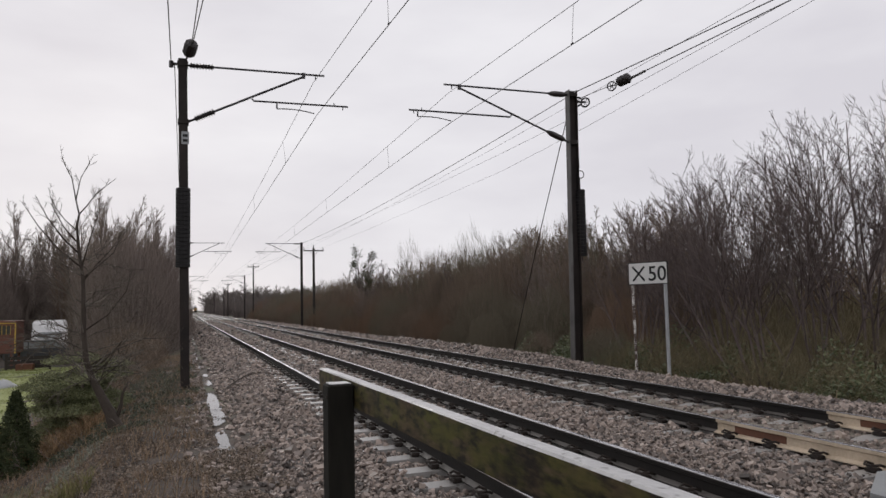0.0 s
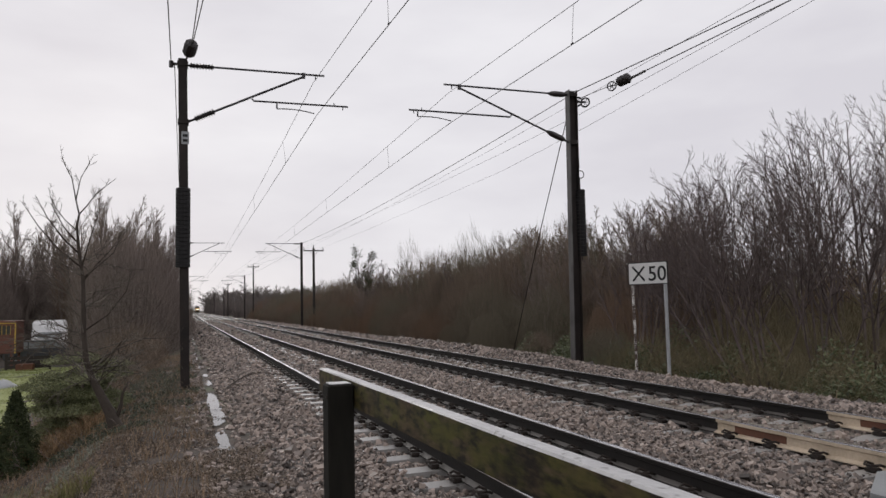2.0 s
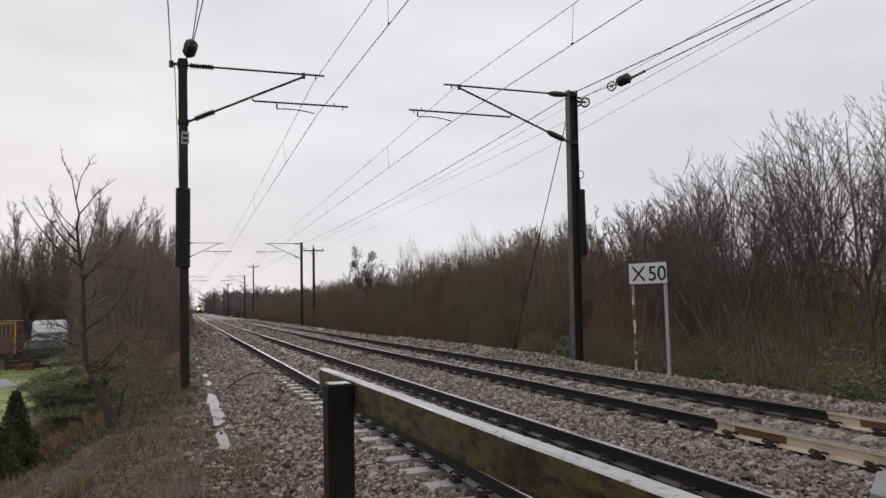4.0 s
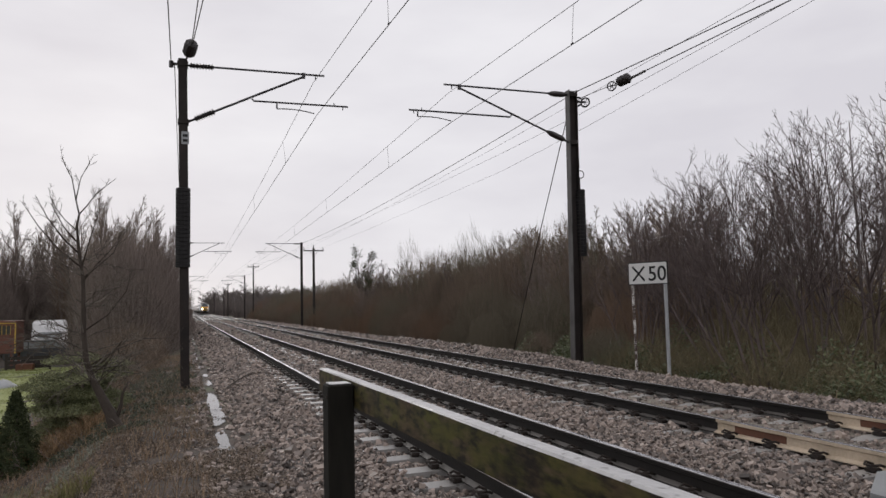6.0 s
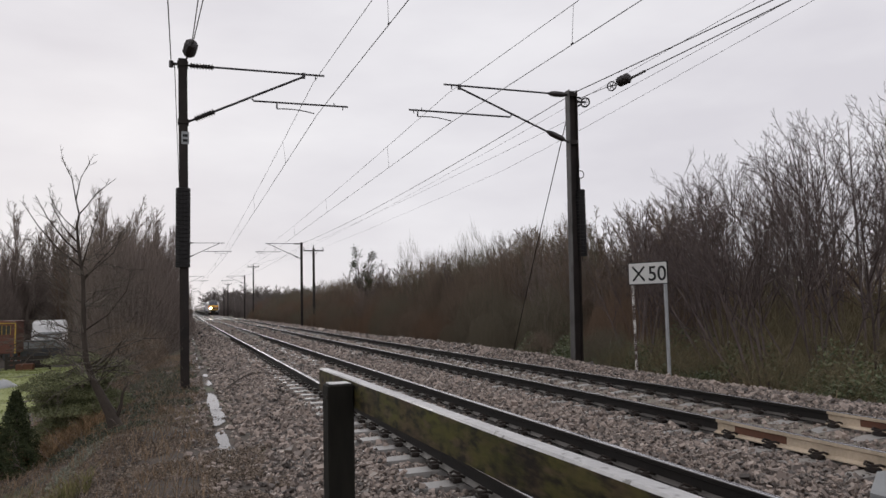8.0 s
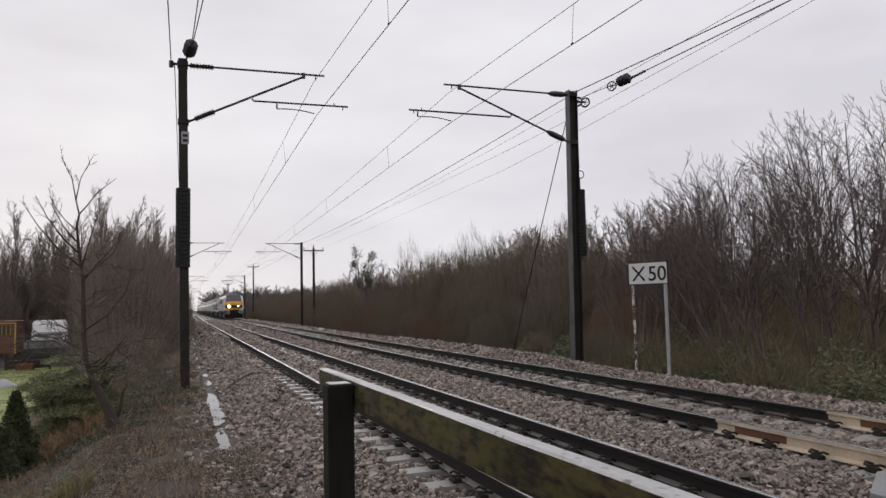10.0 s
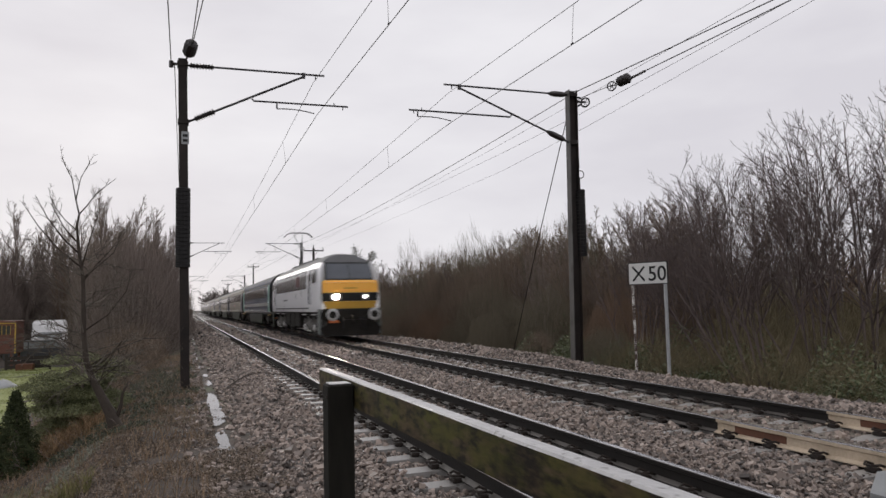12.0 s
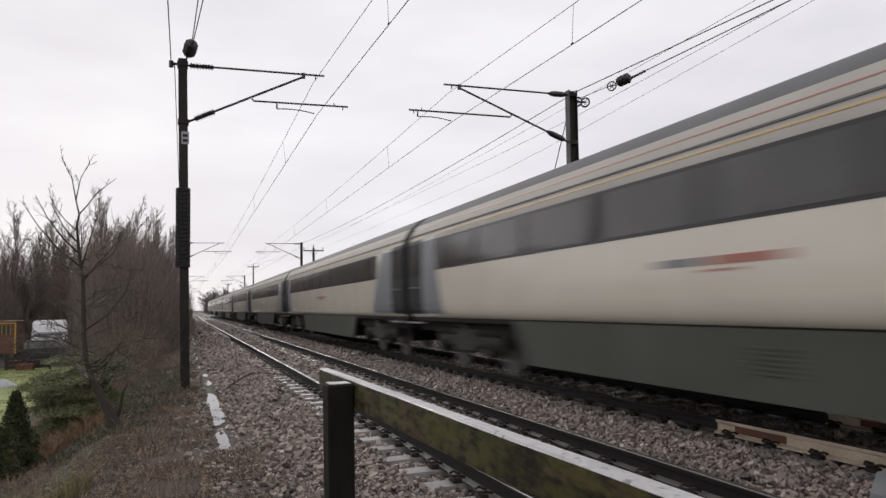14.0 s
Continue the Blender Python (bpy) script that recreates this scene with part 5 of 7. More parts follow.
# ---- plants ----
def segments_mesh(name, segs, material):
    """Three-sided tapered twigs from rows of (x0, y0, z0, x1, y1, z1, r0, r1)."""
    a = np.array(segs, float)
    p, q = a[:, :3], a[:, 3:6]
    d = q - p
    d /= np.maximum(np.linalg.norm(d, axis=1), 1e-6)[:, None]
    ref = np.where(np.abs(d[:, 2:3]) > 0.9, np.array([[1.0, 0, 0]]), np.array([[0, 0, 1.0]]))
    u = np.cross(d, ref)
    u /= np.linalg.norm(u, axis=1)[:, None]
    w = np.cross(d, u)
    rim = lambda base, rad: [base + (u * math.cos(t) + w * math.sin(t)) * rad[:, None] for t in (0, 2 * math.pi / 3, 4 * math.pi / 3)]
    low, high = rim(p, a[:, 6]), rim(q, a[:, 7])
    tip = a[:, 8] > 0.5 if a.shape[1] > 8 else np.zeros(len(a), bool)
    full = np.stack(low + high, 1)[~tip].reshape(-1, 3)
    cone = np.stack(low + [q], 1)[tip].reshape(-1, 3)
    tri = np.array([(0, 1, 4), (0, 4, 3), (1, 2, 5), (1, 5, 4), (2, 0, 3), (2, 3, 5)])
    t1 = (tri[None] + (np.arange(int((~tip).sum())) * 6)[:, None, None]).reshape(-1, 3)
    tri = np.array([(0, 1, 3), (1, 2, 3), (2, 0, 3)])
    t2 = (tri[None] + (np.arange(int(tip.sum())) * 4)[:, None, None]).reshape(-1, 3) + len(full)
    return raw_mesh(name, np.concatenate([full, cone]), np.concatenate([t1, t2]), material)


def grow(rng, segs, p, d, length, r, levels, rise=0.25, wander=0.12, first=0.3):
    """A branch that bends upwards and carries smaller ones; levels: rows of (count, angle, length share, pieces)."""
    count, angle, share, pieces = levels[0]
    pts = [p]
    step = length / pieces
    for i in range(pieces):
        d = (d + Vector((rng.gauss(0, wander), rng.gauss(0, wander), rng.gauss(0, wander) + rise * 0.3))).normalized()
        p2 = p + d * step
        f0, f1 = i / pieces, (i + 1) / pieces
        segs.append((*p, *p2, r * (1 - 0.8 * f0), r * (1 - 0.8 * f1), 1.0 if len(levels) == 1 and i == pieces - 1 else 0.0))
        p = p2
        pts.append(p)
    if len(levels) > 1:
        for _ in range(count):
            f = first + (1 - first) * rng.random() ** 0.8
            k = min(pieces - 1, int(f * pieces))
            at = pts[k].lerp(pts[k + 1], f * pieces - k)
            ax = (pts[k + 1] - pts[k]).normalized()
            side = ax.orthogonal().normalized()
            side.rotate(Matrix.Rotation(rng.uniform(0, 2 * math.pi), 3, ax))
            a = radians(rng.gauss(angle, 9))
            nd = (ax * math.cos(a) + side * math.sin(a)).normalized()
            grow(rng, segs, at, nd, length * share * rng.uniform(0.6, 1.2) * (1.15 - 0.6 * f), max(0.0034, r * (1 - 0.75 * f) * 0.55), levels[1:], rise, wander, 0.15)


def sprout(rng, segs, p, d, length, r, levels, up=0.05, wander=0.03, least=0.004, wind=(0.0, 0.0)):
    """A straight-growing branch with acute side shoots; levels: rows of (count, angle, pieces, from, short, long)."""
    count, angle, pieces, low, short, long = levels[0]
    step = length / pieces
    pts, ways = [p], []
    last = len(levels) == 1
    for i in range(pieces):
        d = (d + Vector((rng.gauss(0, wander) + wind[0], rng.gauss(0, wander) + wind[1], rng.gauss(0, wander) + up))).normalized()
        p2 = p + d * step
        a, b = 1 - 0.72 * i / pieces, 1 - 0.72 * (i + 1) / pieces
        segs.append((*p, *p2, max(least, r * a), max(least * 0.8, r * b), 1.0 if last and i == pieces - 1 else 0.0))
        p = p2
        pts.append(p)
        ways.append(d)
    if last:
        return
    for c in range(count):
        f = low + (1 - low) * (c + rng.random()) / count
        k = min(pieces - 1, int(f * pieces))
        at = pts[k].lerp(pts[k + 1], f * pieces - k)
        ax = ways[k]
        side = ax.orthogonal().normalized()
        side.rotate(Matrix.Rotation(rng.uniform(0, 2 * math.pi), 3, ax))
        a = radians(rng.gauss(angle, angle * 0.25))
        nd = ax * math.cos(a) + side * math.sin(a)
        sprout(rng, segs, at, nd.normalized(), length * (short + (long - short) * (1 - f)) * rng.uniform(0.7, 1.25), max(least, r * (1 - 0.72 * f) * 0.62), levels[1:], up, wander * 1.5, least, wind)


def coppice_stems(seed, height=6.2, stems=9, lean=(0.0, 0.0)):
    """The stems of one many-stemmed shrub that fan out from the stool, each with its own upright shoots."""
    rng = random.Random(seed)
    made = []
    for c in range(stems):
        segs = []
        a = 2 * math.pi * (c + rng.uniform(-0.3, 0.3)) / stems
        tilt = rng.choice((0.12, 0.3, 0.45, 0.6)) + rng.uniform(-0.08, 0.08)
        d = Vector((math.cos(a) * tilt + lean[0], math.sin(a) * tilt + lean[1], 1)).normalized()
        base = Vector((math.cos(a) * rng.uniform(0.05, 0.3), math.sin(a) * rng.uniform(0.05, 0.3), -0.15))
        sprout(rng, segs, base, d, height * rng.uniform(0.82, 1.0) * (1 - 0.22 * tilt), rng.uniform(0.024, 0.042), ((11, 33, 9, 0.38, 0.14, 0.56), (7, 30, 5, 0.25, 0.22, 0.5), (3, 28, 3, 0.1, 0.35, 0.6), (0, 0, 1, 0, 0, 0)), 0.03, 0.035, 0.004)
        made.append(segments_mesh("stem", segs, M_BARK))
    return made


def crown_tree(seed, height, material, trunks=3, angle=32, tilt=0.28, least=0.008, levels=None, up=0.04, wind=(0.0, 0.0), r=0.05):
    """A bare tree: trunks in one mesh, twiggy crown in another."""
    rng = random.Random(seed)
    segs, cut = [], []
    levels = levels or ((13, angle, 8, 0.25, 0.14, 0.5), (7, angle, 4, 0.2, 0.2, 0.45), (4, angle, 2, 0.1, 0.3, 0.55), (0, 0, 1, 0, 0, 0))
    for c in range(trunks):
        a = 2 * math.pi * (c + rng.uniform(-0.3, 0.3)) / trunks
        t = tilt * rng.uniform(0.4, 1.3) if trunks > 1 else 0.04
        d = Vector((math.cos(a) * t, math.sin(a) * t, 1)).normalized()
        k = len(segs)
        sprout(rng, segs, Vector((math.cos(a) * 0.15, math.sin(a) * 0.15, -0.3)), d, height * rng.uniform(0.86, 1.04), r, levels, up, 0.05, least, wind)
        cut += segs[k:k + 5]
        del segs[k:k + 5]
    return segments_mesh("trunk", cut, material), segments_mesh("twig_crown", segs, material)


def place_tree(name, pair, label, group, m):
    ob = thing(name, label, "tree", m, group=group)
    part("trunk", pair[0], None, ob)
    part("twig_crown", pair[1], None, ob)
    return ob


def dome_mesh(name, seed, height, radius, stems, twigs, material, fat=1.0, tangle=200):
    """A scrubby crown: stems fan out to a rounded top, with fine twigs near their ends and a tangle below."""
    rng = random.Random(seed)
    segs = []
    for _ in range(stems):
        a, th = rng.uniform(0, 2 * math.pi), math.acos(1 - 0.8 * rng.random())
        tip = Vector((radius * math.sin(th) * math.cos(a), radius * math.sin(th) * math.sin(a), height * (0.25 + 0.75 * math.cos(th)) * rng.uniform(0.8, 1.08)))
        base = Vector((tip.x * 0.4 + rng.gauss(0, 0.2), tip.y * 0.4 + rng.gauss(0, 0.2), -0.1))
        d = tip - base
        grow(rng, segs, base, d.normalized(), d.length, rng.uniform(0.013, 0.028) * fat, ((twigs, 44, 0.34, 5), (5, 40, 0.5, 2), (0, 0, 0, 1)), 0.12, 0.07, 0.25)
    for _ in range(tangle):
        x, y = rng.uniform(-1, 1) * radius, rng.uniform(-1, 1) * radius
        z = rng.random() * height * 0.8 * (1 - 0.6 * (x * x + y * y) / (2 * radius * radius))
        l = rng.uniform(0.4, 1.1)
        segs.append((x, y, z, x + rng.gauss(0, 0.4) * l, y + rng.gauss(0, 0.4) * l, z + l * rng.uniform(0.2, 1), 0.008 * fat, 0.004 * fat, 1.0))
    a = np.array(segs)
    a[:, 6:8] = np.maximum(a[:, 6:8], 0.0032 * fat)
    return segments_mesh(name, a, material)


def brush_mesh(name, seed, height, radius, stems, fuzz, tangle, material, fat=1.0, spires=5):
    """A dense brushy crown: stems below, thousands of fine upright twigs on a lumpy dome, a tangle inside."""
    rng = np.random.default_rng(seed)
    cen = np.stack([rng.normal(0, 0.42, spires) * radius, rng.normal(0, 0.42, spires) * radius], 1)
    cen = np.concatenate([np.zeros((1, 2)), cen])
    top = np.concatenate([[0.86], rng.uniform(0.62, 1.0, spires)]) * height
    wid = np.concatenate([[1.0], rng.uniform(0.3, 0.5, spires)]) * radius

    def crown(xy):
        d = np.linalg.norm(xy[:, None] - cen[None], axis=2) / wid[None]
        return np.max(top[None] * np.sqrt(np.clip(1 - d * d, 0.0, 1)), axis=1)
    def spots(n):
        a, r = rng.uniform(0, 2 * math.pi, n), radius * np.sqrt(rng.random(n)) * 0.99
        return np.stack([r * np.cos(a), r * np.sin(a)], 1)
    out = []
    p = spots(stems)
    h = crown(p)
    base = np.concatenate([p * 0.45, np.full((stems, 1), -0.1)], 1)
    mid = np.concatenate([p * 0.82, h[:, None] * 0.5], 1)
    tip = np.concatenate([p, h[:, None] * 1.02], 1)
    r0 = rng.uniform(0.014, 0.028, stems) * fat
    z = np.zeros(stems)
    out.append(np.column_stack([base, mid, r0, r0 * 0.6, z]))
    out.append(np.column_stack([mid, tip, r0 * 0.6, r0 * 0.2, z + 1]))
    for n, lo, ln, r in ((fuzz, 0.6, 0.11, 0.0054), (tangle, 0.05, 0.14, 0.0055)):
        p = spots(n)
        h = crown(p)
        z0 = h * (lo + (0.98 - lo if lo > 0.3 else 0.7) * rng.random(n))
        l = height * ln * rng.uniform(0.5, 1.4, n)
        out_d = p / radius * 0.28 + rng.normal(0, 0.22 if lo > 0.3 else 0.5, (n, 2))
        d = np.column_stack([out_d, np.ones(n)])
        d /= np.linalg.norm(d, axis=1)[:, None]
        a = np.column_stack([p, z0])
        rr = r * fat * rng.uniform(0.7, 1.3, n)
        out.append(np.column_stack([a, a + d * l[:, None], rr, rr * 0.5, np.ones(n)]))
    return segments_mesh("trunk", np.concatenate(out[:2]), material), segments_mesh("twig_crown", np.concatenate(out[2:]), material)


def place_brush(name, pair, label, group, m):
    ob = thing(name, label, "thicket", m, group=group)
    tagged(part("trunk", pair[0], None, ob), kind="stuff")
    part("twig_crown", pair[1], None, ob)


def leaf_mesh(name, pts, size, material, seed, droop=0.3):
    """Small pointed leaves, each a folded pair of triangles, at the given points."""
    rng = np.random.default_rng(seed)
    n = len(pts)
    u = rng.normal(size=(n, 3))
    u[:, 2] = u[:, 2] * 0.6 - droop
    u /= np.linalg.norm(u, axis=1)[:, None]
    w = np.cross(u, rng.normal(size=(n, 3)))
    w /= np.linalg.norm(w, axis=1)[:, None]
    nn = np.cross(u, w)
    s = size * rng.uniform(0.6, 1.4, (n, 1))
    v = np.stack([pts, pts + u * s * 0.5 + w * s * 0.32 + nn * s * 0.12, pts + u * s, pts + u * s * 0.5 - w * s * 0.32 + nn * s * 0.12], 1).reshape(-1, 3)
    tri = np.array([(0, 1, 2), (0, 2, 3)])
    t = (tri[None] + (np.arange(n) * 4)[:, None, None]).reshape(-1, 3)
    return raw_mesh(name, v, t, material)


def blades_mesh(name, pts, height, width, material, seed, lean=0.45):
    rng = np.random.default_rng(seed)
    n = len(pts)
    h = height * rng.uniform(0.35, 1.3, (n, 1))
    a = rng.uniform(0, 2 * math.pi, n)
    side = np.stack([np.cos(a), np.sin(a), np.zeros(n)], 1) * width
    tip = rng.normal(0, lean, (n, 3)) * h
    tip[:, 2] = 0
    mid = pts + tip * 0.4 + np.array([0, 0, 0.65]) * h
    end = pts + tip * 1.1 + np.array([0, 0, 0.9]) * h
    v = np.stack([pts - side, pts + side, mid + side * 0.7, mid - side * 0.7, end], 1).reshape(-1, 3)
    tri = np.array([(0, 1, 2), (0, 2, 3), (3, 2, 4)])
    t = (tri[None] + (np.arange(n) * 5)[:, None, None]).reshape(-1, 3)
    return raw_mesh(name, v, t, material)


swaying = []


def build_right_bank():
    rng = random.Random(21)
    near = [coppice_stems(k, 6.1, 9, ln) for k, ln in ((1, (-0.12, 0.0)), (2, (-0.04, 0.05)), (3, (0.02, -0.03)), (4, (-0.08, 0.08)))]
    lab = "bare many-stemmed grey-brown shrub with fine upright twigs"
    for i, (x, y, sc, k) in enumerate(((12.0, 13.1, 0.86, 0), (13.2, 12.7, 1.0, 1), (14.3, 12.0, 1.1, 2), (13.0, 15.4, 0.9, 3), (15.3, 13.9, 1.14, 1), (12.5, 18.3, 0.78, 0), (15.8, 10.4, 1.1, 3), (17.4, 12.6, 1.16, 0), (14.4, 17.0, 1.02, 2), (17.6, 16.0, 1.24, 3), (16.4, 19.6, 1.0, 0), (13.9, 19.8, 0.86, 1))):
        turn = rng.uniform(-14, 14) + (0 if i < 3 else rng.choice((0, 90, 180)))
        m = (x, y, ground_z(x, y) - 0.05, turn)
        ob = thing("bare_shrub", lab, "shrub", group="bare shrubs by the line")
        for me in near[k]:
            part("stem", me, None, ob).scale = (sc, sc, sc)
        ob.matrix_basis = pose(x, y, m[2], 0, 0, turn)
        swaying.append((ob, m, sc, i))
    scrub = [brush_mesh("scrub_thicket", 30 + s, 4.9, 2.4, 60, 3000, 1600, m, 1.0) for s, m in enumerate((M_BARK2, M_BARK4, M_BARK2, M_BARK3, M_BARK2, M_BARK4))]
    sparse = [brush_mesh("scrub_thicket", 40 + s, 4.9, 2.6, 40, 1500, 800, m, 1.8) for s, m in enumerate((M_BARK2, M_BARK4, M_BARK2, M_BARK3))]
    lab = "dense thicket of bare brown scrub"
    for kinds, rows in ((scrub, ((11.8, 0.46, 2.3, 18, 50), (13.8, 0.82, 2.8, 21, 50), (16.8, 1.16, 3.1, 20, 50), (20.8, 1.42, 3.5, 15, 50))), (sparse, ((12.1, 0.5, 2.9, 51, 150), (14.8, 0.86, 3.4, 51, 150), (19.0, 1.16, 4.0, 51, 150), (25.0, 1.5, 5.0, 18, 120)))):
        for x0, sc, gap, a, b in rows:
            y = a
            while y < b:
                x = x0 + rng.uniform(-0.8, 0.8)
                f = sc * rng.uniform(0.7, 1.22) * (0.92 if y > 70 else 0.62 if y < 27 else 0.78 if y < 33 else 1.0)
                place_brush("scrub_thicket", kinds[rng.randrange(len(kinds))], lab, "scrub along the line", pose(x, y, ground_z(x, y), 0, 0, rng.uniform(0, 360)) @ Matrix.Diagonal((f, f, f * rng.uniform(0.9, 1.15), 1)))
                y += gap * rng.uniform(0.75, 1.25)
    # bramble mounds under the shrubs
    mound = [dome_mesh("bramble_mound", 90 + s, 1.5, 1.2, 24, 8, M_BRAM, 0.8, 600) for s in range(2)]
    for x, y, f in ((11.4, 10.2, 0.7), (11.6, 12.2, 0.75), (12.8, 14.0, 1.0), (11.5, 15.0, 0.75), (13.4, 12.6, 1.1), (14.4, 10.6, 1.1), (13.0, 9.0, 0.85), (15.6, 13.4, 1.3), (14.6, 16.2, 1.2), (12.6, 17.2, 0.9), (16.6, 11.0, 1.4), (15.4, 8.8, 1.2), (17.6, 14.4, 1.6), (11.3, 17.0, 0.7), (16.4, 17.6, 1.5), (18.6, 12.0, 1.7), (19.5, 17.0, 1.8), (18.5, 9.5, 1.7)):
        ob = single("bramble_mound", mound[rng.randrange(2)], None, "tangled mound of brown bramble stems", "bramble", group="bramble mounds")
        ob.matrix_basis = pose(x, y, ground_z(x, y), 0, 0, rng.uniform(0, 360)) @ Matrix.Diagonal((f, f, f * 1.05, 1))
    # bare trees whose rounded crowns make the skyline of the scrub
    kinds = [crown_tree(60 + k, 6.4, m, 4, 32, 0.34, 0.0085, ((15, 32, 8, 0.3, 0.14, 0.5), (9, 32, 4, 0.15, 0.2, 0.45), (5, 32, 2, 0.1, 0.3, 0.55), (0, 0, 1, 0, 0, 0))) for k, m in enumerate((M_BARK, M_BARK2, M_BARKL, M_BARK4, M_BARK2))]
    for x0, gap, a, b in ((15.6, 2.6, 24, 62), (18.0, 2.7, 23, 84), (21.0, 3.4, 22, 70), (17.0, 3.6, 84, 140)):
        y = a
        while y < b:
            x = x0 + rng.uniform(-1.0, 1.0)
            swell = 0.9 + 0.16 * noise.noise((y * 0.16, x0, 3.0))
            f = swell * rng.uniform(0.82, 1.1) * (0.82 if x0 < 16 else 1.0 if x0 < 20 else 1.08) * (0.9 if 46 < y < 66 else 0.62 if y > 84 else 1.0)
            place_tree("bare_tree", kinds[rng.randrange(len(kinds))], "bare rounded twiggy tree in the scrub", "bare trees", pose(x, y, ground_z(x, y), 0, 0, rng.uniform(0, 360)) @ Matrix.Diagonal((f, f, f * rng.uniform(0.95, 1.1), 1)))
            y += gap * rng.uniform(0.75, 1.3)
    tall = crown_tree(66, 8.2, M_BARK, 2, 24, 0.16, 0.012, ((11, 26, 8, 0.35, 0.16, 0.36), (6, 30, 4, 0.2, 0.2, 0.4), (4, 32, 2, 0.1, 0.3, 0.5), (0, 0, 1, 0, 0, 0)), r=0.11)
    for x, y, f in ((17.0, 64.0, 0.78), (17.6, 67.5, 0.7), (16.6, 77.5, 0.62), (17.0, 72.5, 1.0)):
        top = place_tree("bare_tree", tall, "tall slim bare tree above the scrub", "bare trees", pose(x, y, ground_z(x, y), 0, 0, rng.uniform(0, 360)) @ Matrix.Diagonal((f, f, f, 1)))
    # dark leaves that still hang in the tallest tree
    rg = np.random.default_rng(4)
    twigs = [top.matrix_basis @ v.co for v in tall[1].vertices if v.co.z > 3.6]
    pts = np.concatenate([np.array(twigs[rg.integers(len(twigs))]) + rg.normal(size=(34, 3)) * np.array((0.17, 0.17, 0.2)) for _ in range(70)])
    single("ivy_clumps", leaf_mesh("ivy_clumps", pts, 0.13, M_CONIFER, 4), None, "dark ivy clumps in a bare tree crown", "ivy", kind="stuff")
    # brambles and low green growth at the foot of the shrubs
    n = 42000
    x = 10.35 + np.abs(rg.normal(0, 1.7, n))
    y = rg.uniform(6.5, 24, n)
    hump = np.array([0.35 + 0.75 * max(0.0, noise.noise((a * 0.8, b * 0.8, 7))) * 1.8 for a, b in zip(x, y)])
    z = np.array([ground_z(a, b) for a, b in zip(x, y)]) + rg.random(n) ** 0.7 * hump * np.clip((x - 10.1) / 0.8, 0.2, 1.4)
    keep = np.array([noise.noise((a * 0.5, b * 0.5, 3)) > -0.25 for a, b in zip(x, y)])
    single("bramble_leaves", leaf_mesh("bramble_leaves", np.stack([x, y, z], 1)[keep], 0.07, M_IVY, 5), None, "low green brambles and ivy at the foot of the shrubs", "bramble", kind="stuff")
    n = 13000
    x = 9.75 + np.abs(rg.normal(0, 1.6, n))
    y = rg.uniform(6, 75, n)
    z = np.array([ground_z(a, b) for a, b in zip(x, y)])
    single("dead_grass", blades_mesh("dead_grass", np.stack([x, y, z], 1), 0.38, 0.005, M_DRY, 6), None, "tall dead grass and bracken stalks", "grass", kind="stuff")


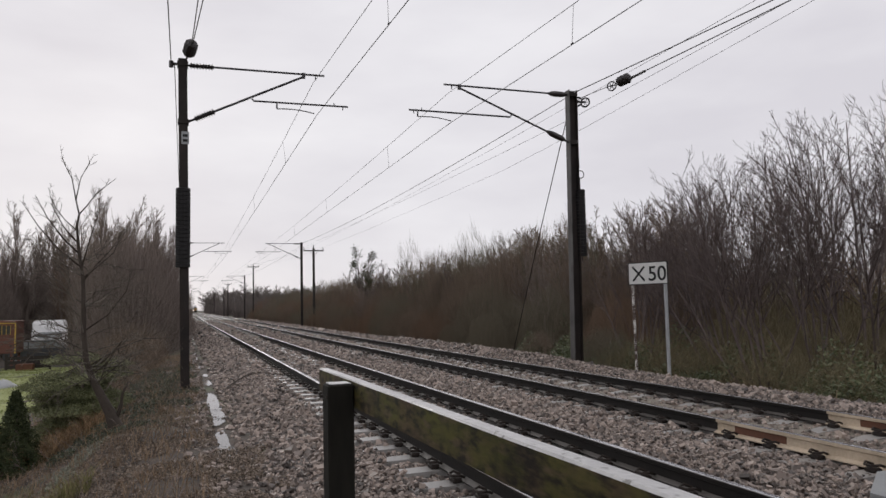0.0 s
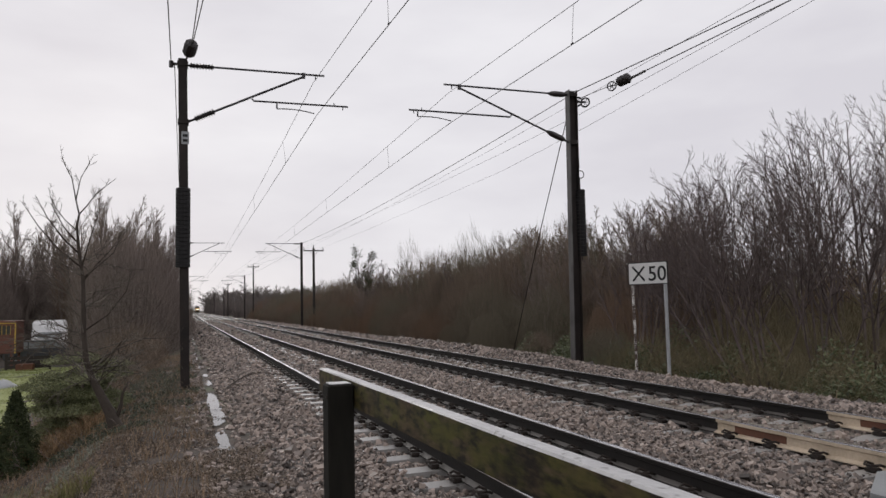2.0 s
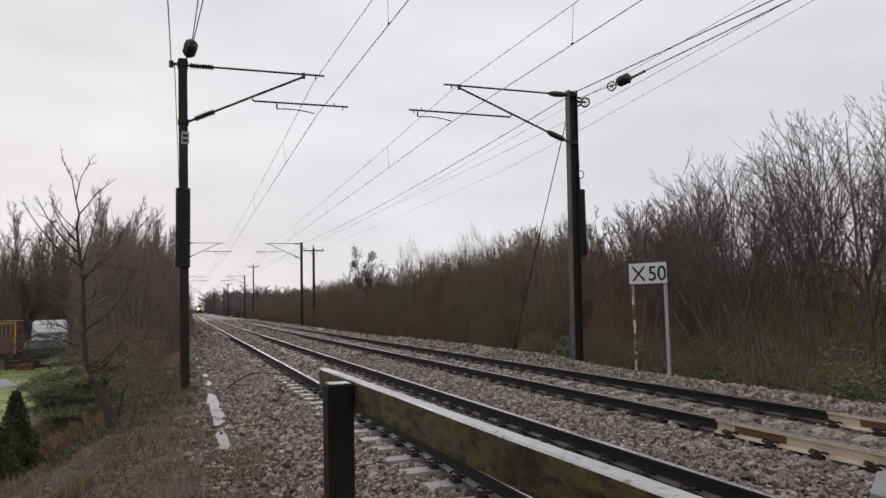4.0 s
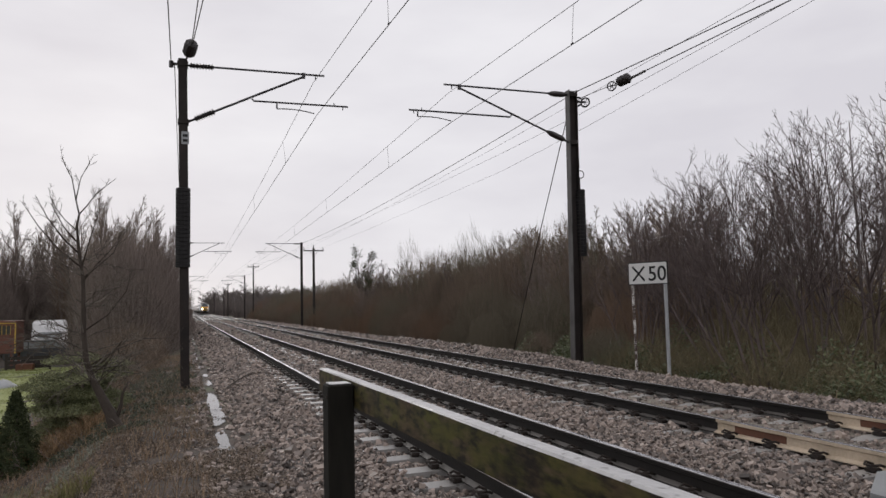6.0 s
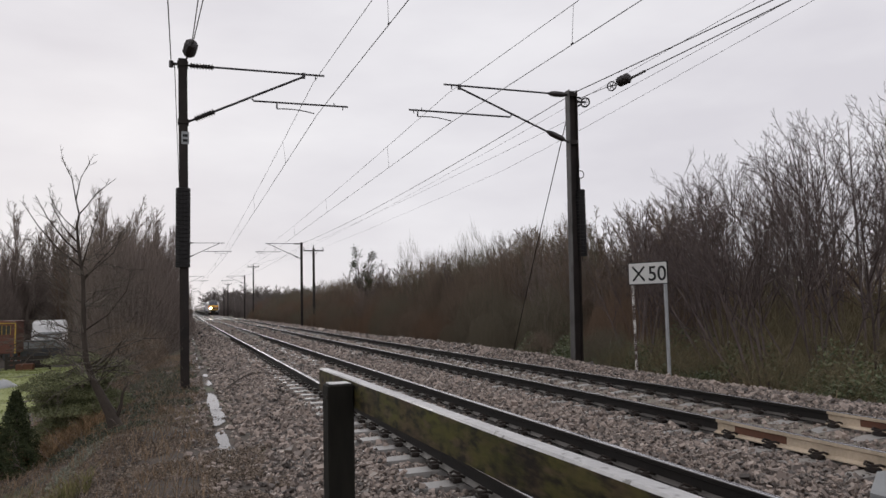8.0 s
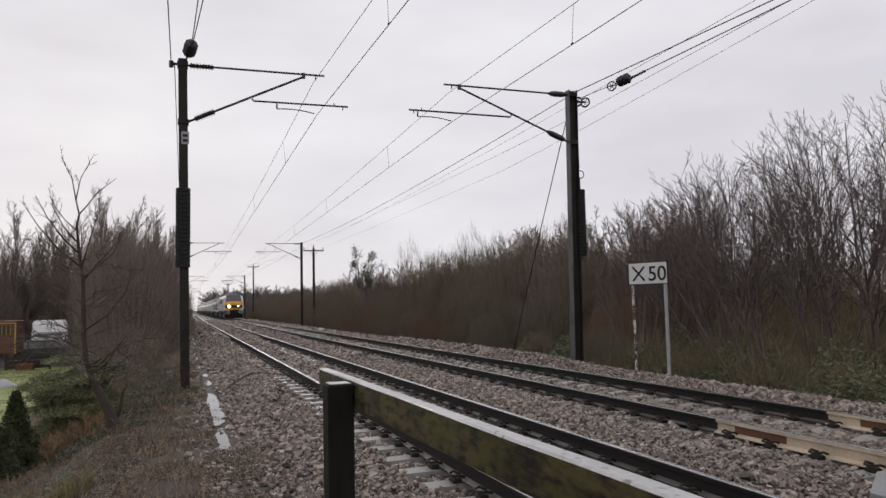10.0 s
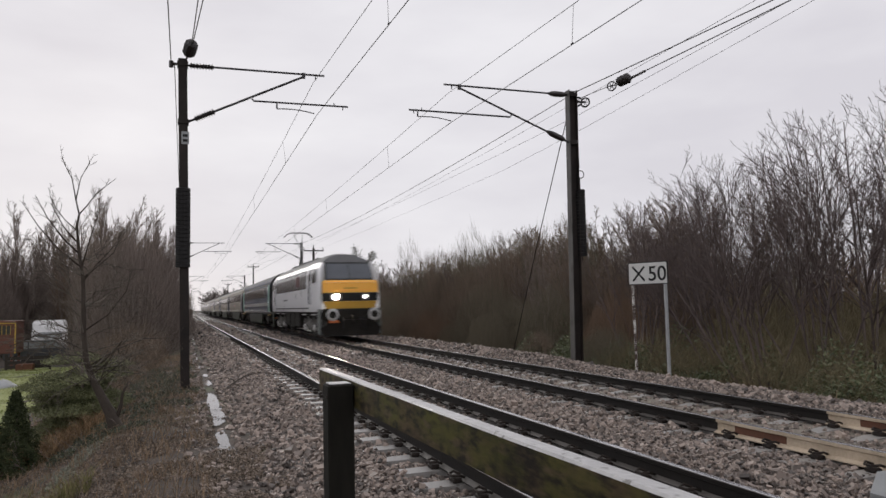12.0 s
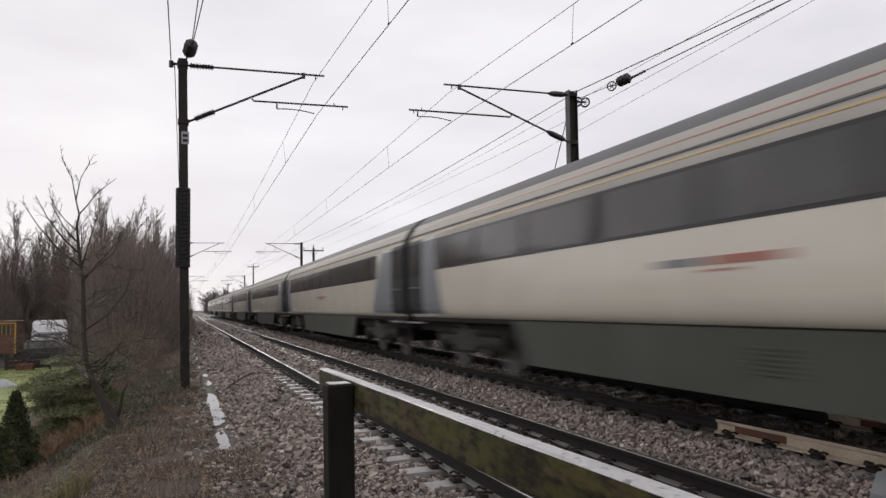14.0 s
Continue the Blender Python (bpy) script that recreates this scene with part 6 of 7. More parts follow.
def build_left_bank():
    rng = random.Random(33)
    rg = np.random.default_rng(9)
    scrub = [brush_mesh("hedge_thicket", 70 + s, 5.2, 1.8, 40, 2100, 1200, M_BARKL, 1.35, 6) for s in range(3)]
    low = [dome_mesh("bramble_thicket", 80 + s, 1.7, 1.2, 26, 7, M_BARK2, 0.8, 420) for s in range(2)]
    for x0, sc, gap, a, b in ((-2.3, 1.15, 2.3, 33, 100), (-4.0, 1.25, 2.8, 48, 95), (-7.8, 1.55, 3.0, 65, 90), (-13.2, 1.45, 3.2, 60, 88), (-16.5, 1.5, 3.4, 56, 90)):
        y = a
        while y < b:
            x = x0 + rng.uniform(-0.6, 0.6)
            f = sc * rng.uniform(0.75, 1.2)
            place_brush("hedge_thicket", scrub[rng.randrange(3)], "tall bare grey-brown hedge thicket behind the garden", "bare hedge", pose(x, y, ground_z(x, y), 0, 0, rng.uniform(0, 360)) @ Matrix.Diagonal((f, f, f * rng.uniform(0.85, 1.15), 1)))
            y += gap * rng.uniform(0.7, 1.25) * (1.0 if y < 65 else 1.5)
    plumes = [crown_tree(200 + k, 8.3, m, 3, 17, 0.12, 0.0065, ((26, 20, 8, 0.18, 0.1, 0.36), (10, 19, 4, 0.15, 0.2, 0.42), (6, 20, 2, 0.1, 0.35, 0.65), (0, 0, 1, 0, 0, 0)), 0.05, (0.012, 0.0), 0.07) for k, m in enumerate((M_BARKL, M_BARK2, M_BARKL, M_BARKL))]
    for x0, gap, a, b, sc in ((-1.9, 2.7, 41, 70, 0.86), (-3.6, 2.9, 42, 72, 0.98), (-5.0, 3.0, 56, 76, 1.16), (-8.0, 2.6, 62, 80, 1.28), (-11.4, 2.6, 64, 80, 1.25), (-14.0, 2.8, 60, 78, 1.2)):
        y = a
        while y < b:
            x = x0 + rng.uniform(-0.9, 0.9)
            f = sc * rng.uniform(0.72, 1.14)
            place_tree("plume_tree", plumes[rng.randrange(4)], "slim bare tree with upswept feathery twigs", "slim bare trees", pose(x, y, ground_z(x, y), 0, 0, rng.uniform(-40, 40)) @ Matrix.Diagonal((f, f, f, 1)))
            y += gap * rng.uniform(0.7, 1.4)
    y = 52.0
    while y < 210:
        f = rng.uniform(1.0, 1.5)
        place_brush("hedge_thicket", scrub[rng.randrange(3)], "tall bare hedge thicket close beside the track", "bare hedge", pose(-1.7 - rng.uniform(0, 0.8), y, -0.8, 0, 0, rng.uniform(0, 360)) @ Matrix.Diagonal((f * 0.9, f, f, 1)))
        y += rng.uniform(2.6, 4.2) * (1.0 if y < 110 else 1.4)
    y = 21.5
    while y < 90:
        x = -1.35 - rng.uniform(0, 0.5)
        f = rng.uniform(0.75, 1.1)
        ob = single("bramble_thicket", low[rng.randrange(2)], None, "low reddish-brown bramble thicket on the bank", "thicket", group="brambles on the bank")
        ob.matrix_basis = pose(x, y, ground_z(x, y), 0, 0, rng.choice((0, 180)) + rng.uniform(-20, 20)) @ Matrix.Diagonal((f * 0.8, f, f, 1))
        y += 2.4
    # the leaning bare tree on the bank
    r2 = random.Random(5)
    t = thing("bare_tree", "bare leaning tree with a crooked trunk on the bank", "tree", pose(-1.0, 12.6, -0.52))
    trunk = [Vector(p) for p in ((0.08, 0, -0.25), (0.04, 0, 0.02), (-0.08, 0.02, 0.33), (-0.2, 0.04, 0.57), (-0.34, 0.05, 0.86), (-0.43, 0.03, 1.16), (-0.46, 0, 1.55), (-0.47, 0, 2.0), (-0.48, 0, 2.4), (-0.54, 0, 2.8), (-0.58, 0, 3.24), (-0.55, 0, 3.42))]
    g = Geo()
    g.tube(trunk, [0.19, 0.12, 0.085, 0.066, 0.052, 0.044, 0.038, 0.033, 0.028, 0.023, 0.018, 0.015], 9)
    part("trunk", g, M_TREE, t, smooth=True)
    limbs = (((-0.02, 0, 0.16), (0.07, 0.02, 0.40), (0.10, 0, 0.62), (0.19, 0, 0.80), 0.05),
             ((-0.55, 0, 3.42), (-0.6, 0.02, 3.64), (-0.66, 0.03, 3.98), (-0.79, 0.02, 4.25), 0.019),
             ((-0.6, 0.02, 3.64), (-0.57, 0, 3.8), (-0.53, 0, 4.0), (-0.43, -0.03, 4.19), 0.016),
             ((-0.55, 0, 3.42), (-0.44, -0.05, 3.54), (-0.3, -0.1, 3.74), (-0.02, -0.12, 3.98), 0.018),
             ((-0.54, 0, 2.8), (-0.78, 0.06, 3.05), (-1.0, 0.1, 3.36), (-1.18, 0.1, 3.72), 0.022),
             ((-0.5, 0, 2.58), (-0.8, -0.1, 2.85), (-1.08, -0.15, 3.2), (-1.3, -0.2, 3.56), 0.02),
             ((-0.57, 0, 2.98), (-0.76, 0.1, 3.2), (-0.92, 0.15, 3.5), (-0.99, 0.2, 3.74), 0.018),
             ((-0.56, 0, 3.15), (-0.72, -0.1, 3.3), (-0.86, -0.16, 3.5), (-0.92, -0.2, 3.66), 0.014),
             ((-0.48, 0, 2.42), (-0.28, 0.1, 2.62), (-0.06, 0.15, 2.83), (0.06, 0.18, 3.2), 0.022),
             ((-0.5, 0, 2.6), (-0.4, -0.1, 2.95), (-0.3, -0.12, 3.3), (-0.22, -0.15, 3.58), 0.014),
             ((-0.46, 0, 1.6), (-0.1, -0.2, 1.85), (0.16, -0.3, 2.2), (0.24, -0.3, 2.55), 0.018),
             ((-0.44, 0, 1.3), (-0.8, 0.1, 1.5), (-1.15, 0.15, 1.55), (-1.5, 0.2, 1.4), 0.02),
             ((-0.4, 0, 1.05), (0.0, 0.1, 1.3), (0.4, 0.15, 1.45), (0.8, 0.2, 1.45), 0.02))
    for *path, rad in limbs:
        g = Geo()
        g.tube(path, [rad * 0.72, rad * 0.55, rad * 0.4, rad * 0.22], 6)
        part("limb", g, M_TREE, t, smooth=True)
    segs = []
    for n, (*path, rad) in enumerate(limbs[1:]):
        pts = [Vector(p) for p in path]
        for _ in range(5 if n < 10 else 12):
            k = r2.randrange(0 if n >= 10 else 1, 3)
            at = pts[k].lerp(pts[k + 1], r2.random())
            ax = (pts[k + 1] - pts[k]).normalized()
            d = (ax + Vector((r2.gauss(0, 0.5), r2.gauss(0, 0.5), r2.gauss(0.1, 0.4)))).normalized()
            sprout(r2, segs, at, d, r2.uniform(0.15, 0.34), 0.005, ((3, 34, 4, 0.2, 0.3, 0.55), (0, 0, 2, 0, 0, 0)), 0.03, 0.09, 0.003)
    for _ in range(46):
        k = r2.randrange(3, 9)
        at = trunk[k].lerp(trunk[k + 1], r2.random())
        a = r2.uniform(0, 2 * math.pi)
        sprout(r2, segs, at, Vector((math.cos(a), math.sin(a), r2.uniform(-0.1, 0.9))).normalized(), r2.uniform(0.8, 1.7) * (1.2 - 0.07 * k), 0.011, ((7, 38, 7, 0.2, 0.25, 0.55), (5, 40, 3, 0.1, 0.3, 0.5), (0, 0, 2, 0, 0, 0)), 0.0, 0.11, 0.0032)
    part("crown", segments_mesh("crown", segs, M_LICHEN), None, t)
    # evergreen bush, cone-shaped conifer
    def bush(name, label, cx, cy, cz, rx, ry, rz, n, size, seed, cone=False, cat="shrub"):
        r3 = np.random.default_rng(seed)
        tt = thing(name, label, cat, pose(cx, cy, cz))
        if cone:
            h = r3.random(n) ** 1.4
            a = r3.uniform(0, 2 * math.pi, n)
            rr = (1 - h * 0.92) * (0.55 + 0.45 * r3.random(n) ** 0.5) * (1 + 0.25 * np.sin(a * 5 + h * 17))
            pts = np.stack([np.cos(a) * rr * rx, np.sin(a) * rr * ry, h * rz], 1)
        else:
            d = r3.normal(size=(70, 3))
            d /= np.linalg.norm(d, axis=1)[:, None]
            d[:, 2] = np.abs(d[:, 2]) ** 0.6
            c = d * (r3.random((70, 1)) ** 0.35) * np.array((rx * 0.85, ry * 0.85, rz * 0.9))
            pick = r3.integers(0, 70, n)
            d = r3.normal(size=(n, 3))
            d /= np.linalg.norm(d, axis=1)[:, None]
            pts = c[pick] + d * (r3.random((n, 1)) ** 0.4) * np.array((0.34, 0.34, 0.075)) * rx
            pts[:, 2] -= 0.25 * np.linalg.norm(d[:, :2], axis=1) * 0.27 * rx
            pts[:, 2] = np.maximum(pts[:, 2], 0.02)
        part("foliage", leaf_mesh("foliage", pts, size, M_CONIFER if cone else M_LEAF, seed), None, tt)
        g = Geo()
        g.tube([(0, 0, -0.2), (0.02, 0, rz * 0.5), (0, 0.02, rz * 0.95)], [0.05, 0.035, 0.01], 6)
        part("stem", g, M_BARKL, tt)
    bush("conifer", "small dark cone-shaped garden conifer", -2.46, 13.1, -1.1, 0.42, 0.42, 1.27, 15000, 0.034, 1, True, "conifer")
    bush("evergreen_bush", "spreading dull-green evergreen bush", -1.86, 15.8, -1.25, 1.08, 0.95, 2.15, 95000, 0.036, 2)
    # dead grass, litter, ivy on the bank
    def scatter(n, x0, x1, y0, y1, fn=None):
        x, y = rg.uniform(x0, x1, n), y0 + (y1 - y0) * rg.random(n) ** 1.25
        if fn is not None:
            k = np.array([fn(a, b) for a, b in zip(x, y)])
            x, y = x[k], y[k]
        return np.stack([x, y, np.array([ground_z(a, b) for a, b in zip(x, y)])], 1)
    single("dead_grass", blades_mesh("dead_grass", scatter(17000, -3.6, 0.25, 3.5, 30, lambda a, b: noise.noise((a * 1.1, b * 0.9, 2)) > -0.2), 0.16, 0.004, M_DRY, 11), None, "dead straw-coloured grass on the bank", "grass", kind="stuff")
    single("dead_bracken", blades_mesh("dead_bracken", scatter(8000, -3.4, -1.3, 12.8, 17.5, lambda a, b: noise.noise((a * 1.3, b * 1.3, 5)) > 0.0), 0.3, 0.006, M_BRACKEN, 12, 0.7), None, "collapsed rust-brown dead bracken", "bracken", kind="stuff")
    pts = scatter(130000, -3.2, 0.42, 3.5, 26, lambda a, b: noise.noise((a * 1.7, b * 1.1, 6)) > -0.22)
    pts[:, 2] += rg.random(len(pts)) * 0.02
    extra = scatter(16000, 0.2, 1.0, 3.5, 9.5, lambda a, b: noise.noise((a * 2.1, b * 1.4, 16)) > -0.1 - 0.5 * (0.6 - a))
    extra[:, 2] += 0.012 + rg.random(len(extra)) * 0.03
    pts = np.concatenate([pts, extra])
    single("leaf_litter", leaf_mesh("leaf_litter", pts, 0.03, M_LITTER, 13, 0.0), None, "brown leaf litter scattered on the bank", "leaf litter", kind="stuff")
    pts = scatter(34000, -1.9, 0.3, 12, 24, lambda a, b: abs(a + 0.75 - (b - 17) * 0.06) < 0.75 * (1 + noise.noise((a, b, 9))) and noise.noise((a * 1.6, b * 1.2, 4)) > -0.25)
    pts[:, 2] += rg.random(len(pts)) * 0.10
    single("ivy_carpet", leaf_mesh("ivy_carpet", pts, 0.036, M_DARKIVY, 14), None, "dark ivy carpet around the mast foot", "ivy", kind="stuff")
    pts = scatter(26000, -1.9, -0.7, 10.3, 13.0, lambda a, b: abs(a + 0.95 + (13.2 - b) * 0.2) < 0.19 * (1 + noise.noise((a * 2, b * 2, 8))))
    pts[:, 2] += rg.random(len(pts)) * 0.03
    single("moss_patch", leaf_mesh("moss_patch", pts, 0.035, M_MOSS, 16), None, "pale grey-green moss on the bank below the tree", "moss", kind="stuff")
    n = 26000
    x, y = rg.uniform(-12, -3.2, n), rg.uniform(14, 45, n)
    single("grass", blades_mesh("grass", np.stack([x, y, np.array([ground_z(a, b) + 0.03 for a, b in zip(x, y)])], 1), 0.07, 0.008, M_LAWN, 15), None, "short lawn grass", "grass", kind="stuff")
    pts = scatter(4200, -2.5, -0.95, 8.0, 10.5, lambda a, b: noise.noise((a * 1.5, b * 1.2, 12)) > 0.08)
    single("green_grass", blades_mesh("green_grass", pts, 0.2, 0.004, M_TUFT, 17), None, "olive-green rough grass tufts low on the bank", "grass", kind="stuff")
    segs = []
    for _ in range(220):
        x, y = rng.uniform(-2.4, 0.0), rng.uniform(4.5, 20)
        z = ground_z(x, y)
        d = Vector((rng.gauss(0, 0.6), rng.gauss(0, 0.6), rng.uniform(0.15, 1))).normalized()
        grow(rng, segs, Vector((x, y, z)), d, rng.uniform(0.2, 0.6), 0.004, ((3, 40, 0.5, 4), (0, 0, 0, 2)), 0.0, 0.2, 0.2)
    single("dead_stalks", segments_mesh("dead_stalks", segs, M_BARKL), None, "thin dead bramble stalks on the bank", "stalks", kind="stuff")


def build_fallen_branch():
    rng = random.Random(8)
    path = [(0.72, 15.6), (0.88, 16.5), (1.12, 17.6), (1.45, 18.2), (1.8, 19.2)]
    g = Geo()
    g.tube([(x, y, bed_z(x) + 0.035 + 0.03 * (i % 2)) for i, (x, y) in enumerate(path)], [0.008, 0.014, 0.016, 0.013, 0.006], 6)
    for x, y, dx, dy in ((1.12, 17.6, -0.35, 0.8), (0.88, 16.5, 0.4, 0.5), (1.45, 18.2, 0.5, 0.2)):
        g.tube([(x, y, bed_z(x) + 0.04), (x + dx * 0.5, y + dy * 0.5, bed_z(x) + 0.09), (x + dx, y + dy, bed_z(x) + 0.05)], [0.01, 0.008, 0.004], 5)
    single("fallen_branch", g, M_TREE, "thin dark fallen branch lying on the ballast", "branch")


def build_far_woods():
    """Woods that close the view far along the line and behind it."""
    rng = random.Random(77)
    def wood(spots, name):
        segs = []
        for x, y, h in spots:
            fat = max(0.03, y * 0.00028)
            for _ in range(70 if abs(y) < 300 else 46):
                a, b = rng.gauss(0, 0.22) * h, rng.gauss(0, 0.22) * h
                z0 = rng.uniform(0.0, 0.55) * h
                segs.append((x + a * 0.5, y + b * 0.5, z0 - 1, x + a, y + b, min(h * (1.0 - 0.35 * (a * a + b * b) / (0.1 * h * h)), z0 + h * rng.uniform(0.2, 0.5)), fat * 1.6, fat * 0.5, 1.0))
            segs.append((x, y, -1, x, y, h * 0.7, fat * 3, fat, 0.0))
        single(name, segments_mesh(name, segs, M_BARKFAR), None, "distant bare winter woodland beside the line", "woodland", kind="stuff")
    wood([(rng.uniform(12.5, 42) , rng.uniform(135, 330), rng.uniform(3.5, 5.5)) for _ in range(190)], "far_woods_east")
    wood([(rng.uniform(13, 70), rng.uniform(330, 560), rng.uniform(5, 8)) for _ in range(190)], "far_woods_end")
    wood([(rng.uniform(-40, -4), rng.uniform(105, 420), rng.uniform(5, 9)) for _ in range(150)], "far_woods_west")
    wood([(-3.2 - rng.uniform(0, 1.5) - (y - 90) * 0.006, y, rng.uniform(4, 6)) for y in np.arange(92, 330, 3.5)], "far_hedge")
    wood([(rng.uniform(-90, 90), rng.uniform(-160, -60), rng.uniform(7, 11)) for _ in range(110)], "woods_behind")
    wood([(rng.uniform(35, 90), rng.uniform(-40, 130), rng.uniform(6, 9)) for _ in range(110)], "woods_beyond_scrub")


    kinds = [crown_tree(300 + k, 10.0, M_BARKFAR, 3, 40, 0.35, 0.045, ((12, 44, 6, 0.22, 0.2, 0.5), (7, 42, 3, 0.2, 0.25, 0.5), (4, 38, 2, 0.1, 0.4, 0.7), (0, 0, 1, 0, 0, 0)), 0.0, r=0.2) for k in range(3)]
    for n, x0, x1, y0, y1, h0, h1 in ((52, 13, 75, 380, 520, 1.0, 1.4), (34, 20, 60, 230, 340, 0.62, 0.86), (22, 22, 60, 140, 230, 0.58, 0.74), (12, -26, -5, 150, 330, 0.55, 0.8)):
        for _ in range(n):
            f = rng.uniform(h0, h1)
            place_tree("far_tree", kinds[rng.randrange(3)], "distant rounded bare tree beyond the line", "distant trees", pose(rng.uniform(x0, x1), rng.uniform(y0, y1), -0.9, 0, 0, rng.uniform(0, 360)) @ Matrix.Diagonal((f * 1.15, f * 1.15, f, 1)))


# ---- garden ----
def build_garden():
    t = thing("garden_playhouse", "brown boarded playhouse with ochre trim on the lawn", "playhouse", pose(-9.42, 45.0, GARDEN))
    g = Geo()
    g.box(-1.1, 1.1, -0.96, 1.0, 0.45, 2.05)
    wall = part("wall", g, M_SHED, t)
    g = Geo()
    g.box(-1.1, 1.1, -1.0, -0.962, 0.0, 0.165)
    board = g.mesh("board", M_SHED)
    for k in range(9):
        part("board", board, None, wall).location.z = 0.5 + k * 0.17
    g = Geo()
    g.prism([(-1.12, 2.06), (1.12, 2.06), (1.12, 2.14), (-1.12, 2.2)], -1.0, 1.1)
    part("roof", g, M_SHED, t)
    for x in (-1.07, 1.07):
        g = Geo()
        g.box(x - 0.035, x + 0.035, -1.03, -1.003, 0.45, 2.05)
        part("trim", g, M_SHEDTRIM, t)
    g = Geo()
    g.box(-1.03, 1.03, -1.03, -1.003, 2.0, 2.05)
    part("trim", g, M_SHEDTRIM, t)
    w = Geo()
    w.box(0.25, 0.85, -1.02, -1.003, 1.45, 1.9)
    wi = part("window", w, M_GLASS, t)
    for x in (0.25, 0.45, 0.65, 0.85):
        g = Geo()
        g.box(x - 0.014, x + 0.014, -1.04, -1.021, 1.43, 1.92)
        part("glazing_bar", g, M_SHEDTRIM, wi)
    for x in (-0.9, 0.9):
        for y in (-0.9, 0.9):
            g = Geo()
            g.box(x - 0.06, x + 0.06, y - 0.06, y + 0.06, -0.75, 0.46)
            part("leg", g, M_SHED, t)
    # estate car
    t = thing("parked_car", "dark slate estate car parked beyond the lawn", "car", pose(-7.9, 50.0, ground_z(-7.9, 50.0) + 0.02, 0, 0, 4) @ Matrix.Diagonal((0.98, 0.98, 0.98, 1)))
    g = Geo()
    prof = [(-2.1, 0.32), (2.1, 0.3), (2.18, 0.55), (2.1, 0.8), (1.2, 0.94), (0.55, 1.42), (-1.5, 1.45), (-2.0, 1.0), (-2.15, 0.7)]
    g.loft([[(x, y * 0.84, z if z > 1.2 or y > 0 else z) for x, z in prof] for y in (-1.0,)] + [[(x, y, z) for x, z in prof] for y in (-0.78, 0.78)] + [[(x, 0.84, z) for x, z in prof]])
    part("body", g, M_CARPAINT, t)
    for xa, xb, xc, xd in ((-1.75, -0.85, -0.85, -1.45), (-0.78, 0.0, 0.0, -0.78), (0.07, 1.0, 0.55, 0.07)):
        for y in (-0.848, 0.848):
            g = Geo()
            g.prism([(xa, 0.98), (xb, 0.98), (xc, 1.36), (xd, 1.36)], y - 0.006, y + 0.006)
            part("side_window", g, M_CARGLASS, t)
    for x in (-1.35, 1.35):
        for y in (-0.75, 0.75):
            g = Geo()
            g.tube([(x, y - 0.1, 0.31), (x, y + 0.1, 0.31)], 0.31, 16)
            wh = part("wheel", g, M_RUBBER, t)
            g = Geo()
            g.tube([(x, y - 0.108, 0.31), (x, y + 0.108, 0.31)], 0.19, 12)
            part("rim", g, M_GALV, wh)
    # caravan
    t = thing("white_caravan", "white touring caravan with raked front behind the car", "caravan", pose(-8.8, 57.5, ground_z(-8.8, 57.5), 0, 0, 9) @ Matrix.Diagonal((1.2, 1.1, 1.08, 1)))
    g = Geo()
    side = lambda y, f: [(-0.9 * f, y, 0.5), (0.9 * f, y, 0.5), (0.92 * f, y + 0.05, 1.2), (0.88 * f, y + 0.75, 2.2), (0.74 * f, y + 0.95, 2.36), (-0.74 * f, y + 0.95, 2.36), (-0.88 * f, y + 0.75, 2.2), (-0.92 * f, y + 0.05, 1.2)]
    back = [(x, 0.7, z) for x, y, z in side(0.0, 1.0)]
    g.loft([side(-1.6, 0.97), side(-1.54, 1.0), back])
    part("body", g, M_VAN, t)
    for z in (0.98, 1.5):
        g = Geo()
        y = -1.57 + max(0.0, z - 1.2) * 0.7
        g.box(-0.86, 0.86, y - 0.05, y + 0.02, z, z + 0.05)
        part("trim_strip", g, M_GREYPOST, t, "grey trim strip across the front")
    g = Geo()
    g.add([(-0.62, -1.49, 1.3), (0.62, -1.49, 1.3), (0.6, -1.27, 1.62), (-0.6, -1.27, 1.62), (-0.62, -1.44, 1.29), (0.62, -1.44, 1.29), (0.6, -1.22, 1.6), (-0.6, -1.22, 1.6)], [(0, 1, 2, 3), (7, 6, 5, 4), (0, 4, 5, 1), (1, 5, 6, 2), (2, 6, 7, 3), (3, 7, 4, 0)])
    part("window", g, M_CARGLASS, t)
    for x in (-0.85, 0.85):
        g = Geo()
        g.tube([(x - 0.09, -0.9, 0.3), (x + 0.09, -0.9, 0.3)], 0.3, 14)
        part("wheel", g, M_RUBBER, t)
    g = Geo()
    g.box(-0.05, 0.05, -1.7, -1.6, 0.0, 0.55)
    part("stand", g, M_GALV, t)
    # low boundary fence of the garden
    t = thing("garden_fence", "low weathered wooden garden fence", "fence", pose(-8.55, 43.0, GARDEN - 0.4))
    for k in range(3):
        g = Geo()
        g.box(k * 1.0 - 0.06, k * 1.0 + 0.06, -0.06, 0.06, -0.3, 0.85, bevel=0.01)
        part("post", g, M_WOODPOLE, t)
    for z in (0.12, 0.34, 0.56):
        g = Geo()
        g.box(0.06, 2.06, -0.085, -0.062, z, z + 0.17)
        part("rail", g, M_WOODPOLE, t)
    g = Geo()
    rings = []
